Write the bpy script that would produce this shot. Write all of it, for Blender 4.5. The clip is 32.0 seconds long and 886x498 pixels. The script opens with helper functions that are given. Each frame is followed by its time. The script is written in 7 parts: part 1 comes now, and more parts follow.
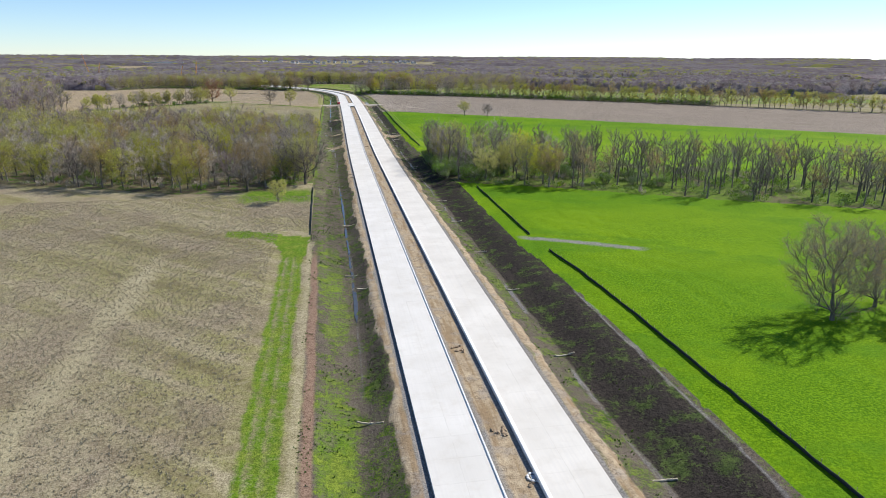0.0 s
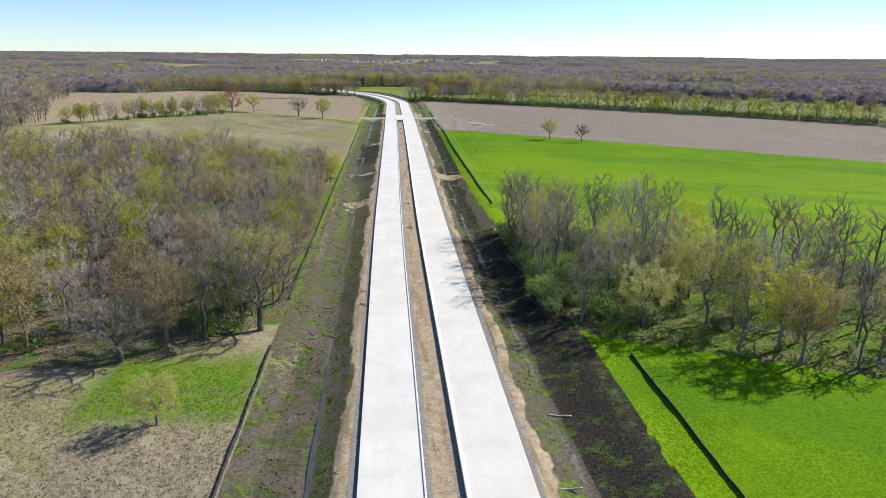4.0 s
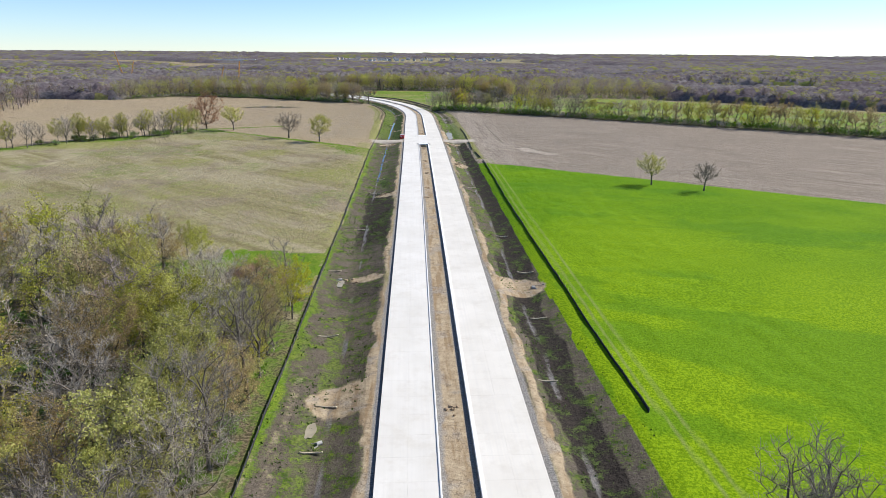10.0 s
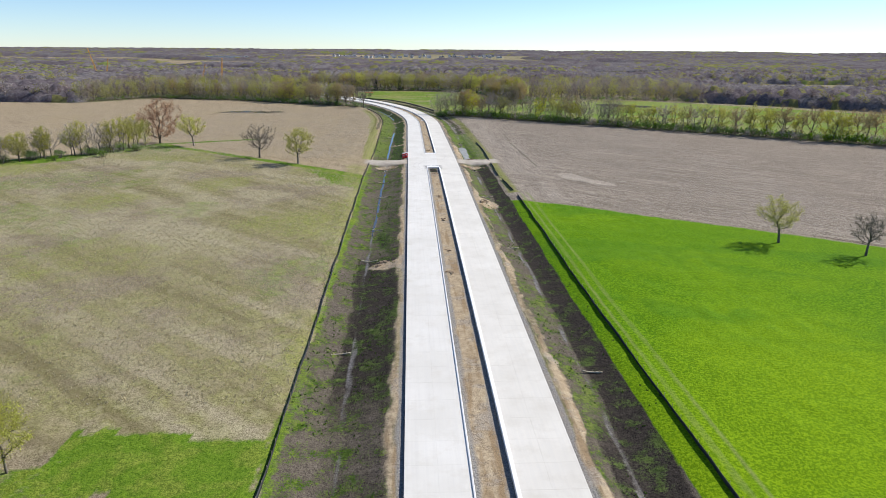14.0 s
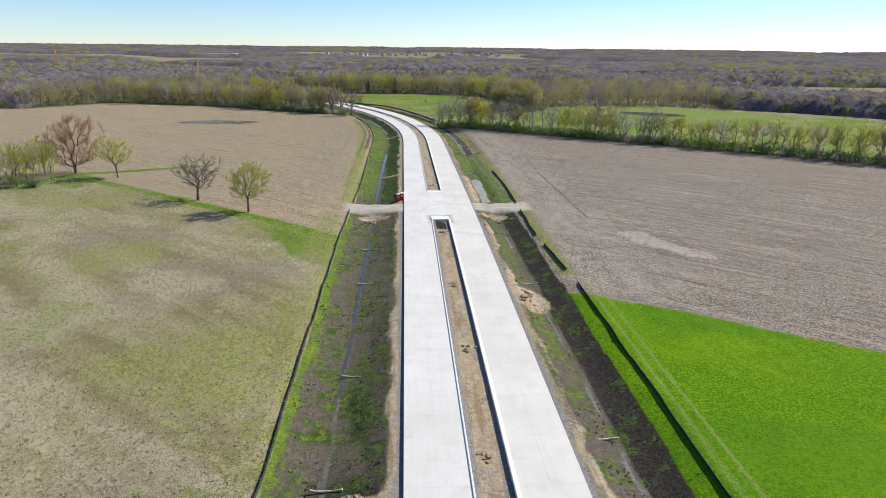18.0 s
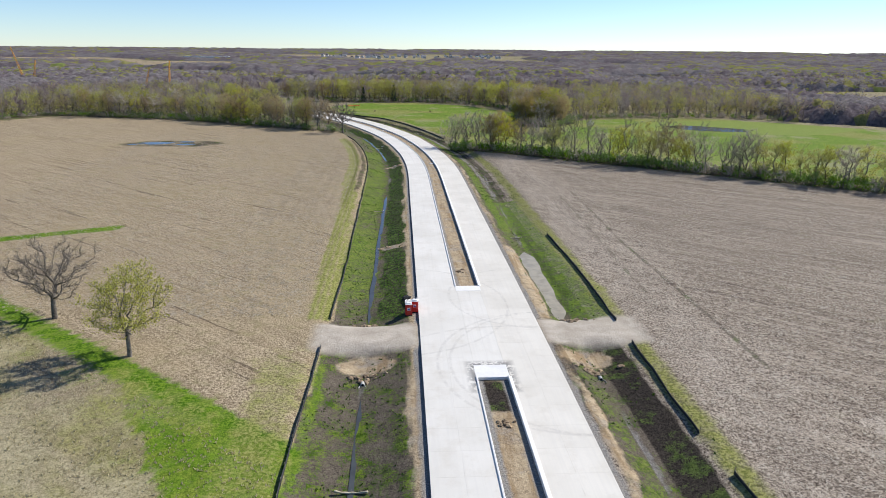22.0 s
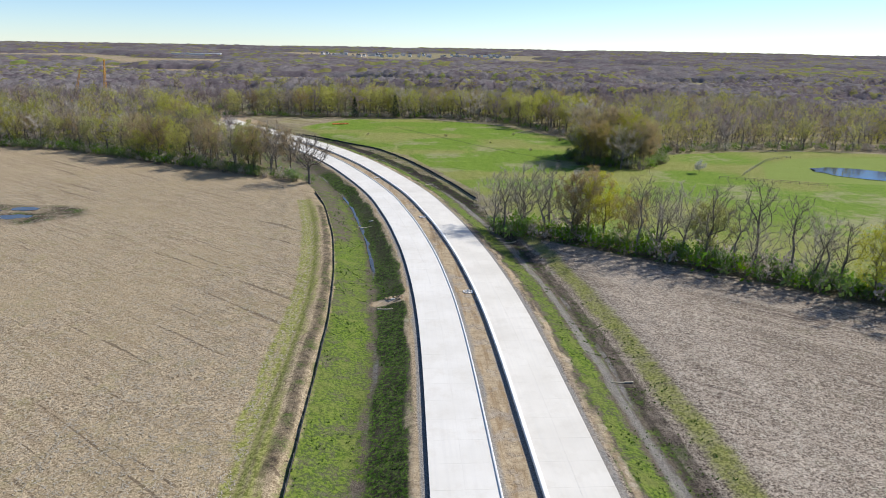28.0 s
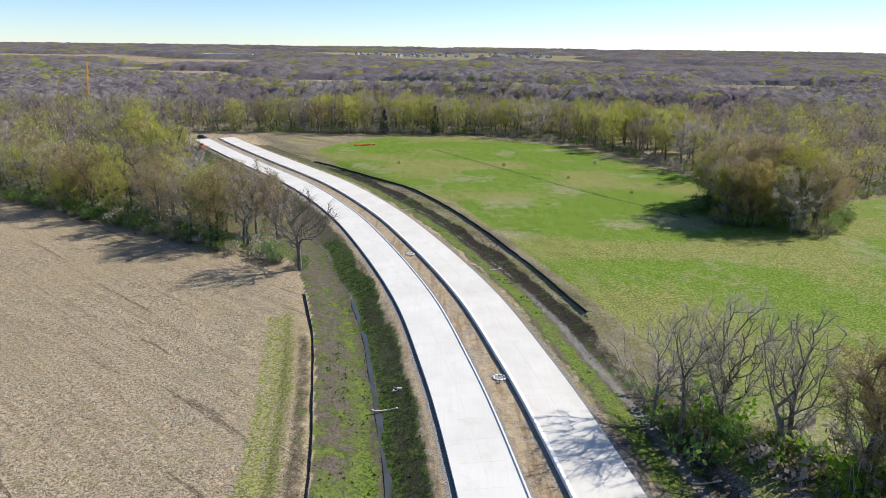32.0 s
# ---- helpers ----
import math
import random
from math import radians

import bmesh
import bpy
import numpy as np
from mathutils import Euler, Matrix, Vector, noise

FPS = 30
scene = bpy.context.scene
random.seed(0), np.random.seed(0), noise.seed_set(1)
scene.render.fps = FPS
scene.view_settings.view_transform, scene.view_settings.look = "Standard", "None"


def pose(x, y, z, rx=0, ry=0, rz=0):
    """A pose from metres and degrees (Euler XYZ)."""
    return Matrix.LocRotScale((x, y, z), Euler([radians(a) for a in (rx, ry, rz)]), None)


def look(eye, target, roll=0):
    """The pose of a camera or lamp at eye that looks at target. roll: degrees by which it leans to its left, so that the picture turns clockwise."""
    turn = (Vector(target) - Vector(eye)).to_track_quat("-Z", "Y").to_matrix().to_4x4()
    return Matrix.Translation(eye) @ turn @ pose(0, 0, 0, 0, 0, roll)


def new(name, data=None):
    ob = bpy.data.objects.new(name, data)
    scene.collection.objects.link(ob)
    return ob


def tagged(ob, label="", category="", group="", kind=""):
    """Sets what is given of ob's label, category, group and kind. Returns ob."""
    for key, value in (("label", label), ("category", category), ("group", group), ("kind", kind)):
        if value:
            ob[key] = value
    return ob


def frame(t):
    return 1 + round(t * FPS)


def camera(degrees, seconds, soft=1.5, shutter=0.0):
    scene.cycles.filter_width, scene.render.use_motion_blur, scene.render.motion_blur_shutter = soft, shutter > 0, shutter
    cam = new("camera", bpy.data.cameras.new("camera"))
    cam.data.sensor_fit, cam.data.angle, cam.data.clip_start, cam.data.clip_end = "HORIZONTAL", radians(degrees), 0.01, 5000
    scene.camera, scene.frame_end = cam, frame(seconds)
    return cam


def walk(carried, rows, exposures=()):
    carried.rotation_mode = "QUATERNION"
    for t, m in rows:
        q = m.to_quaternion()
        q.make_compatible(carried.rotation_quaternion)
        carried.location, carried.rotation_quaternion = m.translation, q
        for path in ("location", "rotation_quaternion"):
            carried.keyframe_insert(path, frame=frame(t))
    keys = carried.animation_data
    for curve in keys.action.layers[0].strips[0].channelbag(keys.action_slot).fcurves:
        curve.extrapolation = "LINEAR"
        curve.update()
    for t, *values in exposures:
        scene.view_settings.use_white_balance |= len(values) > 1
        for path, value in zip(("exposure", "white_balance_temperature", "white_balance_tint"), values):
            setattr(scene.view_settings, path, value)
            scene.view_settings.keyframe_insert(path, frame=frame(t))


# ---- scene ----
cam = camera(68.9, 32.0, soft=0.9)
METRES, EYE, TILT, LEAN, TURN = 737.7, 45.0, 0.0, 0.0, -9.9
ROWS = [
    (0.0, 0.0, 0.0, 0.0, 0.08, -16.67, -0.26),
    (0.5, -0.001, 0.0207, 0.0001, 0.01, -16.7, -0.25),
    (1.0, -0.0016, 0.0424, 0.0003, -0.05, -16.73, -0.42),
    (1.5, -0.0024, 0.064, 0.0001, 1.22, -16.75, -0.5),
    (2.0, -0.0038, 0.0861, -0.0, 2.64, -16.77, -0.56),
    (2.5, -0.0056, 0.1092, 0.0002, 4.76, -16.77, -0.5),
    (3.0, -0.0075, 0.1328, 0.0005, 4.94, -16.78, -0.55),
    (3.5, -0.0102, 0.1565, 0.0008, 4.93, -16.78, -0.56),
    (5.5, -0.0204, 0.2234, 0.0024, 7.27, -16.92, -0.37),
    (6.0, -0.0225, 0.2369, 0.0023, 7.25, -16.92, -0.36),
    (6.5, -0.0248, 0.2499, 0.0023, 7.23, -16.89, -0.37),
    (7.0, -0.0269, 0.2627, 0.0023, 7.2, -16.92, -0.35),
    (7.5, -0.0291, 0.2751, 0.0023, 7.17, -16.91, -0.34),
    (8.0, -0.0316, 0.2874, 0.0023, 7.11, -16.91, -0.33),
    (8.5, -0.0343, 0.2998, 0.0024, 7.07, -16.91, -0.3),
    (9.0, -0.0367, 0.3123, 0.0026, 7.04, -16.94, -0.3),
    (9.5, -0.039, 0.325, 0.0028, 7.03, -16.97, -0.36),
    (10.0, -0.0414, 0.3383, 0.0029, 6.98, -16.98, -0.39),
    (10.5, -0.0443, 0.3521, 0.0029, 6.95, -17.0, -0.39),
    (11.0, -0.0473, 0.366, 0.0027, 6.91, -17.04, -0.38),
    (11.5, -0.0503, 0.3796, 0.0024, 6.87, -17.06, -0.37),
    (12.0, -0.0532, 0.3928, 0.0024, 6.84, -17.09, -0.38),
    (12.5, -0.0561, 0.4054, 0.0021, 6.8, -17.13, -0.39),
    (13.0, -0.0589, 0.4173, 0.0019, 6.75, -17.16, -0.38),
    (13.5, -0.0614, 0.4292, 0.0018, 6.74, -17.2, -0.38),
    (14.0, -0.0637, 0.4415, 0.002, 6.72, -17.24, -0.37),
    (14.5, -0.0659, 0.454, 0.0022, 6.66, -17.26, -0.41),
    (16.5, -0.0744, 0.5057, 0.0032, 6.51, -17.46, -0.63),
    (17.0, -0.0768, 0.5184, 0.0032, 6.45, -17.43, -0.6),
    (17.5, -0.0793, 0.5317, 0.0032, 6.41, -17.43, -0.58),
    (18.0, -0.0817, 0.5451, 0.0032, 6.36, -17.44, -0.57),
    (18.5, -0.0846, 0.5588, 0.0031, 6.31, -17.46, -0.61),
    (19.0, -0.0877, 0.5729, 0.003, 6.28, -17.46, -0.61),
    (19.5, -0.0907, 0.5872, 0.003, 6.24, -17.44, -0.56),
    (20.0, -0.0937, 0.6016, 0.003, 6.2, -17.41, -0.51),
    (20.5, -0.0967, 0.6159, 0.0029, 6.16, -17.37, -0.49),
    (21.0, -0.0996, 0.6304, 0.0027, 6.14, -17.34, -0.45),
    (21.5, -0.1025, 0.6452, 0.0025, 6.11, -17.3, -0.44),
    (22.0, -0.1053, 0.6606, 0.0024, 6.1, -17.27, -0.43),
    (22.5, -0.108, 0.6763, 0.0023, 6.08, -17.24, -0.41),
    (23.0, -0.1106, 0.6921, 0.0023, 6.07, -17.21, -0.44),
    (23.5, -0.1132, 0.7082, 0.0023, 6.04, -17.24, -0.47),
    (24.0, -0.1159, 0.7245, 0.0023, 6.05, -17.24, -0.52),
    (24.5, -0.1185, 0.7408, 0.0023, 6.04, -17.26, -0.55),
    (25.0, -0.1213, 0.7567, 0.0021, 6.01, -17.24, -0.61),
    (25.5, -0.1241, 0.773, 0.002, 5.97, -17.26, -0.57),
    (27.5, -0.1361, 0.8422, 0.0022, 5.85, -17.4, -0.93),
    (28.0, -0.1394, 0.8595, 0.002, 6.45, -17.38, -0.89),
    (28.5, -0.1422, 0.8752, 0.0019, 6.67, -17.38, -0.85),
    (29.0, -0.1453, 0.8916, 0.0017, 6.67, -17.39, -0.92),
    (29.5, -0.1485, 0.9078, 0.0016, 6.64, -17.39, -0.93),
    (30.0, -0.1517, 0.9237, 0.0014, 6.62, -17.38, -0.89),
    (30.5, -0.155, 0.9392, 0.0014, 7.0, -17.4, -0.88),
    (31.0, -0.1584, 0.9546, 0.0014, 8.38, -17.43, -0.79),
    (31.5, -0.1621, 0.9698, 0.0013, 8.98, -17.45, -0.73),
    (32.0, -0.1662, 0.9847, 0.001, 9.46, -17.44, -0.68),
]
walk(cam, [(t, pose(0, 0, EYE, TILT, LEAN, TURN) @ pose(METRES * x, METRES * y, METRES * z, 90 + pitch, roll, yaw)) for t, x, y, z, yaw, pitch, roll in ROWS],
     [(0.0, 0.52), (4.0, 0.57), (6.0, 0.68), (8.0, 0.64), (11.0, 0.54), (20.0, 0.44), (25.0, 0.43), (32.0, 0.54)])

# ---------------------------------------------------------------- light
SUN_AZ, SUN_EL = (0.905, 0.425), radians(39.0)
sun_way = Vector((SUN_AZ[0] * math.cos(SUN_EL), SUN_AZ[1] * math.cos(SUN_EL), math.sin(SUN_EL))).normalized()
world = bpy.data.worlds.new("sky")
scene.world = world
world.use_nodes = True
wn = world.node_tree.nodes
sky = wn.new("ShaderNodeTexSky")
sky.sky_type, sky.sun_disc = "NISHITA", False
sky.sun_elevation, sky.sun_rotation = SUN_EL, math.atan2(SUN_AZ[0], SUN_AZ[1])
sky.air_density, sky.dust_density, sky.ozone_density = 1.0, 0.05, 4.0
wn["Background"].inputs["Strength"].default_value = 0.098
sky.altitude = 1800
tint = wn.new("ShaderNodeMix")
tint.data_type, tint.blend_type = "RGBA", "MULTIPLY"
tint.inputs[0].default_value = 1.0
tint.inputs[7].default_value = (0.92, 0.985, 1.08, 1)
world.node_tree.links.new(sky.outputs[0], tint.inputs[6])
world.node_tree.links.new(tint.outputs[2], wn["Background"].inputs["Color"])
sun = new("sun", bpy.data.lights.new("sun", "SUN"))
sun.data.energy, sun.data.angle, sun.data.color = 4.4, radians(0.55), (1.0, 0.955, 0.885)
sun.matrix_world = look(sun_way * 400, (0, 0, 0))

# ---------------------------------------------------------------- node helpers
def material(name):
    m = bpy.data.materials.new(name)
    m.use_nodes = True
    return m, m.node_tree, m.node_tree.nodes["Principled BSDF"]


def wire(tree, a, b):
    tree.links.new(a, b)


def noise_node(tree, coords, scale, detail=4.0, rough=0.55):
    n = tree.nodes.new("ShaderNodeTexNoise")
    n.inputs["Scale"].default_value, n.inputs["Detail"].default_value, n.inputs["Roughness"].default_value = scale, detail, rough
    wire(tree, coords, n.inputs["Vector"])
    return n.outputs["Fac"]


def mix_rgb(tree, fac, a, b, how="MIX"):
    n = tree.nodes.new("ShaderNodeMix")
    n.data_type, n.blend_type = "RGBA", how
    for sock, value in ((n.inputs[0], fac), (n.inputs[6], a), (n.inputs[7], b)):
        if isinstance(value, (int, float)):
            sock.default_value = value
        elif isinstance(value, tuple):
            sock.default_value = (*value, 1.0)[:4]
        else:
            wire(tree, value, sock)
    return n.outputs[2]


def ramp(tree, fac, lo, hi, to_lo=0.0, to_hi=1.0):
    n = tree.nodes.new("ShaderNodeMapRange")
    for k, value in enumerate((fac, lo, hi, to_lo, to_hi)):
        if isinstance(value, (int, float)):
            n.inputs[k].default_value = value
        else:
            wire(tree, value, n.inputs[k])
    return n.outputs[0]


def calc(tree, op, a, b=0.0):
    n = tree.nodes.new("ShaderNodeMath")
    n.operation = op
    for k, value in enumerate((a, b)):
        if isinstance(value, (int, float)):
            n.inputs[k].default_value = value
        else:
            wire(tree, value, n.inputs[k])
    return n.outputs[0]


def bumped(tree, bsdf, height, strength, distance):
    n = tree.nodes.new("ShaderNodeBump")
    n.inputs["Strength"].default_value, n.inputs["Distance"].default_value = strength, distance
    wire(tree, height, n.inputs["Height"])
    wire(tree, n.outputs[0], bsdf.inputs["Normal"])


def position(tree):
    return tree.nodes.new("ShaderNodeNewGeometry").outputs["Position"]


def plain(name, dark, light, scale=3.0, rough=0.8, bump=0.3, metal=0.0, spread=0.0, local=False):
    """Two tones over two scales of noise, with fine relief; spread lets each object differ."""
    m, tree, bsdf = material(name)
    place = tree.nodes.new("ShaderNodeTexCoord").outputs["Object"] if local else position(tree)
    big, small = noise_node(tree, place, scale * 0.13, 3), noise_node(tree, place, scale, 5)
    both = calc(tree, "ADD", calc(tree, "MULTIPLY", big, 0.5), calc(tree, "MULTIPLY", small, 0.5))
    colour = mix_rgb(tree, ramp(tree, both, 0.36, 0.64), dark, light)
    if spread:
        chance = tree.nodes.new("ShaderNodeObjectInfo").outputs["Random"]
        hsv = tree.nodes.new("ShaderNodeHueSaturation")
        wire(tree, ramp(tree, chance, 0, 1, 1 - spread, 1 + spread), hsv.inputs["Value"])
        wire(tree, colour, hsv.inputs["Color"])
        colour = hsv.outputs[0]
    wire(tree, colour, bsdf.inputs["Base Color"])
    bsdf.inputs["Roughness"].default_value, bsdf.inputs["Metallic"].default_value = rough, metal
    if bump:
        bumped(tree, bsdf, small, bump, 0.03)
    return m


def foliage(name, a, b, c, through_light=0.45):
    """Leaves and buds: three greens by island and by tree, some light passing through."""
    m, tree, bsdf = material(name)
    island = tree.nodes.new("ShaderNodeNewGeometry").outputs["Random Per Island"]
    own = tree.nodes.new("ShaderNodeAttribute")
    own.attribute_name = "tone"
    chance = calc(tree, "FRACT", calc(tree, "ADD", tree.nodes.new("ShaderNodeObjectInfo").outputs["Random"], own.outputs["Fac"]))
    hsv = tree.nodes.new("ShaderNodeHueSaturation")
    wire(tree, mix_rgb(tree, ramp(tree, chance, 0.1, 0.9), mix_rgb(tree, island, a, b), mix_rgb(tree, island, b, c)), hsv.inputs["Color"])
    wire(tree, ramp(tree, calc(tree, "FRACT", calc(tree, "MULTIPLY", chance, 7.3)), 0, 1, 0.72, 1.2), hsv.inputs["Value"])
    wire(tree, ramp(tree, calc(tree, "FRACT", calc(tree, "MULTIPLY", chance, 13.7)), 0, 1, 0.8, 1.15), hsv.inputs["Saturation"])
    colour = hsv.outputs[0]
    wire(tree, colour, bsdf.inputs["Base Color"])
    bsdf.inputs["Roughness"].default_value = 0.7
    glow = tree.nodes.new("ShaderNodeBsdfTranslucent")
    wire(tree, colour, glow.inputs["Color"])
    blend = tree.nodes.new("ShaderNodeMixShader")
    blend.inputs[0].default_value = through_light
    wire(tree, bsdf.outputs[0], blend.inputs[1])
    wire(tree, glow.outputs[0], blend.inputs[2])
    wire(tree, blend.outputs[0], tree.nodes["Material Output"].inputs["Surface"])
    return m


# ---------------------------------------------------------------- the line of the road and the lie of the land
CENTRE = [(19.6, -60), (19.2, 40), (19.0, 120), (18.6, 220), (18.4, 310), (19.2, 430), (19.9, 550), (20.2, 680), (20.2, 740),
          (18.4, 775), (15.2, 803), (11.6, 825), (5.8, 852), (-5.0, 886), (-17.5, 918), (-37.0, 956), (-67.0, 1001), (-92.0, 1039), (-118.0, 1080)]


def spline(knots, step):
    """A smooth curve through knots, sampled every step metres."""
    p = np.array([knots[0], *knots, knots[-1]], float)
    p[0], p[-1] = 2 * p[1] - p[2], 2 * p[-2] - p[-3]
    out = []
    for k in range(1, len(p) - 2):
        n = max(2, int(np.linalg.norm(p[k + 1] - p[k]) * 2))
        t = np.linspace(0, 1, n, endpoint=False)[:, None]
        out.append(0.5 * (2 * p[k] + (p[k + 1] - p[k - 1]) * t + (2 * p[k - 1] - 5 * p[k] + 4 * p[k + 1] - p[k + 2]) * t**2
                          + (3 * p[k] - p[k - 1] - 3 * p[k + 1] + p[k + 2]) * t**3))
    c = np.concatenate(out + [p[-2:-1]])
    far = np.r_[0, np.cumsum(np.linalg.norm(np.diff(c, axis=0), axis=1))]
    at = np.arange(0, far[-1], step)
    return np.stack([np.interp(at, far, c[:, k]) for k in (0, 1)], 1)


LINE = spline(CENTRE, 0.5)
WAY = np.gradient(LINE, axis=0)
WAY /= np.linalg.norm(WAY, axis=1)[:, None]
STATION = np.arange(len(LINE)) * 0.5 + LINE[0, 1]          # about the y of the straight part
ROAD_END = 1108.0


def smooth_table(knots, values, width):
    x = np.arange(-600, 6000, 2.0)
    v = np.interp(x, knots, values)
    k = np.exp(-0.5 * (np.arange(-60, 61) * 2.0 / width) ** 2)
    return x, np.convolve(np.pad(v, 60, mode="edge"), k / k.sum(), "valid")


RISE = smooth_table([-400, 0, 120, 310, 450, 590, 680, 750, 830, 1000, 6000], [0, 0, 0, 1.2, 2.6, 3.4, 2.7, 1.6, 0.6, 0.3, 0.3], 22)


def rise(y):
    return np.interp(y, *RISE)


def on_line(u):
    """Place, direction and right-hand normal at station u."""
    p = np.array([np.interp(u, STATION, LINE[:, k]) for k in (0, 1)])
    w = np.array([np.interp(u, STATION, WAY[:, k]) for k in (0, 1)])
    w = w / np.linalg.norm(w)
    return p, w, np.array([w[1], -w[0]])


def beside(u, s, z=0.0):
    """The place s metres right of the centre line at station u, z over the road's grade."""
    p, _, n = on_line(u)
    q = p + s * n
    return Vector((q[0], q[1], float(rise(q[1])) + z))


def road_coords(x, y):
    """Station and offset of many places."""
    x, y = np.asarray(x, float), np.asarray(y, float)
    u, s = y.copy(), x - np.interp(y, LINE[:, 1], LINE[:, 0])
    bend = np.where((y > 640) & (np.abs(x + 20) < 220) & (y < 1250))[0]
    first = np.searchsorted(STATION, 600)
    part_line, part_way, part_st = LINE[first::2], WAY[first::2], STATION[first::2]
    for k in range(0, len(bend), 20000):
        b = bend[k:k + 20000]
        dx, dy = x[b, None] - part_line[None, :, 0], y[b, None] - part_line[None, :, 1]
        near = np.argmin(dx * dx + dy * dy, 1)
        r = np.arange(len(b))
        w = part_way[near]
        u[b] = part_st[near] + dx[r, near] * w[:, 0] + dy[r, near] * w[:, 1]
        s[b] = dx[r, near] * w[:, 1] - dy[r, near] * w[:, 0]
    return u, s


def hashed(i, j, seed):
    n = (i.astype(np.int64) * 374761393 + j.astype(np.int64) * 668265263 + seed * 974711) & 0x7FFFFFFF
    n = ((n ^ (n >> 13)) * 1274126177) & 0x7FFFFFFF
    return ((n ^ (n >> 16)) & 0xFFFF) / 65535.0


def wave(x, y, size, seed=0):
    """Smooth value noise, 0 to 1, of that size in metres."""
    x, y = np.asarray(x, float) / size, np.asarray(y, float) / size
    i, j = np.floor(x), np.floor(y)
    a, b = x - i, y - j
    a, b = a * a * (3 - 2 * a), b * b * (3 - 2 * b)
    i, j = i.astype(int), j.astype(int)
    lo = hashed(i, j, seed) * (1 - a) + hashed(i + 1, j, seed) * a
    hi = hashed(i, j + 1, seed) * (1 - a) + hashed(i + 1, j + 1, seed) * a
    return lo * (1 - b) + hi * b


def inside(poly, x, y):
    x, y = np.asarray(x, float), np.asarray(y, float)
    odd = np.zeros(x.shape, bool)
    for (x0, y0), (x1, y1) in zip(poly, poly[1:] + poly[:1]):
        if y0 != y1:
            odd ^= ((y0 > y) != (y1 > y)) & (x < (x1 - x0) * (y - y0) / (y1 - y0) + x0)
    return odd


def band(v, lo, hi, soft):
    """1 between lo and hi, fading over soft metres on each side."""
    return np.clip((v - lo) / soft + 0.5, 0, 1) * np.clip((hi - v) / soft + 0.5, 0, 1)


# Woods, copses and fields, as outlines on the plan.
WOOD_WEST = [(-8, 238), (-22, 222), (-52, 222), (-114, 248), (-330, 340), (-330, 680), (-215, 560), (-192, 470), (-180, 415), (-60, 392), (-41, 388), (-33, 368), (-22, 358), (-8, 352)]
STRIP_EAST = [(43, 232), (52, 226), (80, 213), (112, 195), (165, 168), (330, 90), (330, 150), (170, 232), (100, 276), (60, 297), (41, 300)]
WOOD_NORTH = [(-27, 872), (-43, 880), (-82, 904), (-142, 940), (-222, 962), (-268, 905), (-345, 912), (-800, 930), (-800, 1400), (-100, 1400), (-108, 1090), (-128, 1075), (-110, 1040), (-70, 985), (-40, 915)]
MEADOW = [(44, 808), (120, 746), (340, 556), (560, 560), (430, 740), (300, 880), (235, 940), (204, 946), (162, 942), (128, 933), (100, 964), (92, 996), (64, 1050), (20, 1078), (-28, 1078), (-52, 1030), (-30, 985), (10, 930), (34, 850)]


def hedge_y(x):
    return 834.0 - 0.865 * x

# ---------------------------------------------------------------- ground: one sheet to the horizon
def knots(u, *pairs):
    return np.interp(u, [p[0] for p in pairs], [p[1] for p in pairs])


FENCE_WEST = ((0, -24.6), (165, -24.9), (230, -25.2), (310, -24.9), (443, -25.2), (560, -25.6), (620, -24.3), (740, -25.2), (800, -25.4), (860, -25.6))
FENCE_EAST = ((0, 35.5), (116, 34.0), (150, 31.6), (222, 32.0), (330, 25.8), (440, 24.3), (525, 24.6), (560, 22.8), (620, 24.0), (660, 23.4))


def profile(s, u):
    """Height over the road's grade: the bed of the pavement, shoulders, ditches and back slopes."""
    a = np.abs(s)
    west = s < 0
    ditch = np.where(west, knots(u, (58, 16.8), (121, 15.3), (310, 16.2), (443, 18.6), (620, 18.4), (746, 16.8), (820, 17.0)),
                     knots(u, (58, 16.6), (121, 16.3), (310, 15.6), (442, 16.6), (619, 15.4), (745, 19.4), (800, 18.0)))
    deep = np.where(west, 1.9, 1.8)
    z = np.interp(a, [0, 2.2, 9.8, 11.2, 12.2], [-0.42, -0.42, -0.45, -0.45, -0.55])
    down = np.clip((a - 12.2) / np.maximum(ditch - 12.2, 1), 0, 1)
    z = np.where(a > 12.2, -0.55 - (deep - 0.55) * down ** 0.8, z)
    up = np.clip((a - ditch - 0.7) / 9.0, 0, 1)
    z = np.where(a > ditch + 0.7, -deep + (deep - 0.25) * up * up * (3 - 2 * up), z)
    under = ((a > 2.7) & (a < 9.5)) | ((a < 9.5) & (u > 577.5) & (u < 607.5))
    return np.where(under, -0.7, z)


def crossing(s, u):
    """Weight of the dirt cross road."""
    mid, half = np.where(s < 0, 588.2, 588.8), np.where(s < 0, 3.4, 3.6) + 0.06 * np.maximum(np.abs(s) - 14, 0)
    return np.clip((half + 2.2 - np.abs(u - mid)) / 2.2, 0, 1) * (np.abs(s) > 9.6) * np.clip((30 - np.abs(s)) / 4, 0, 1)


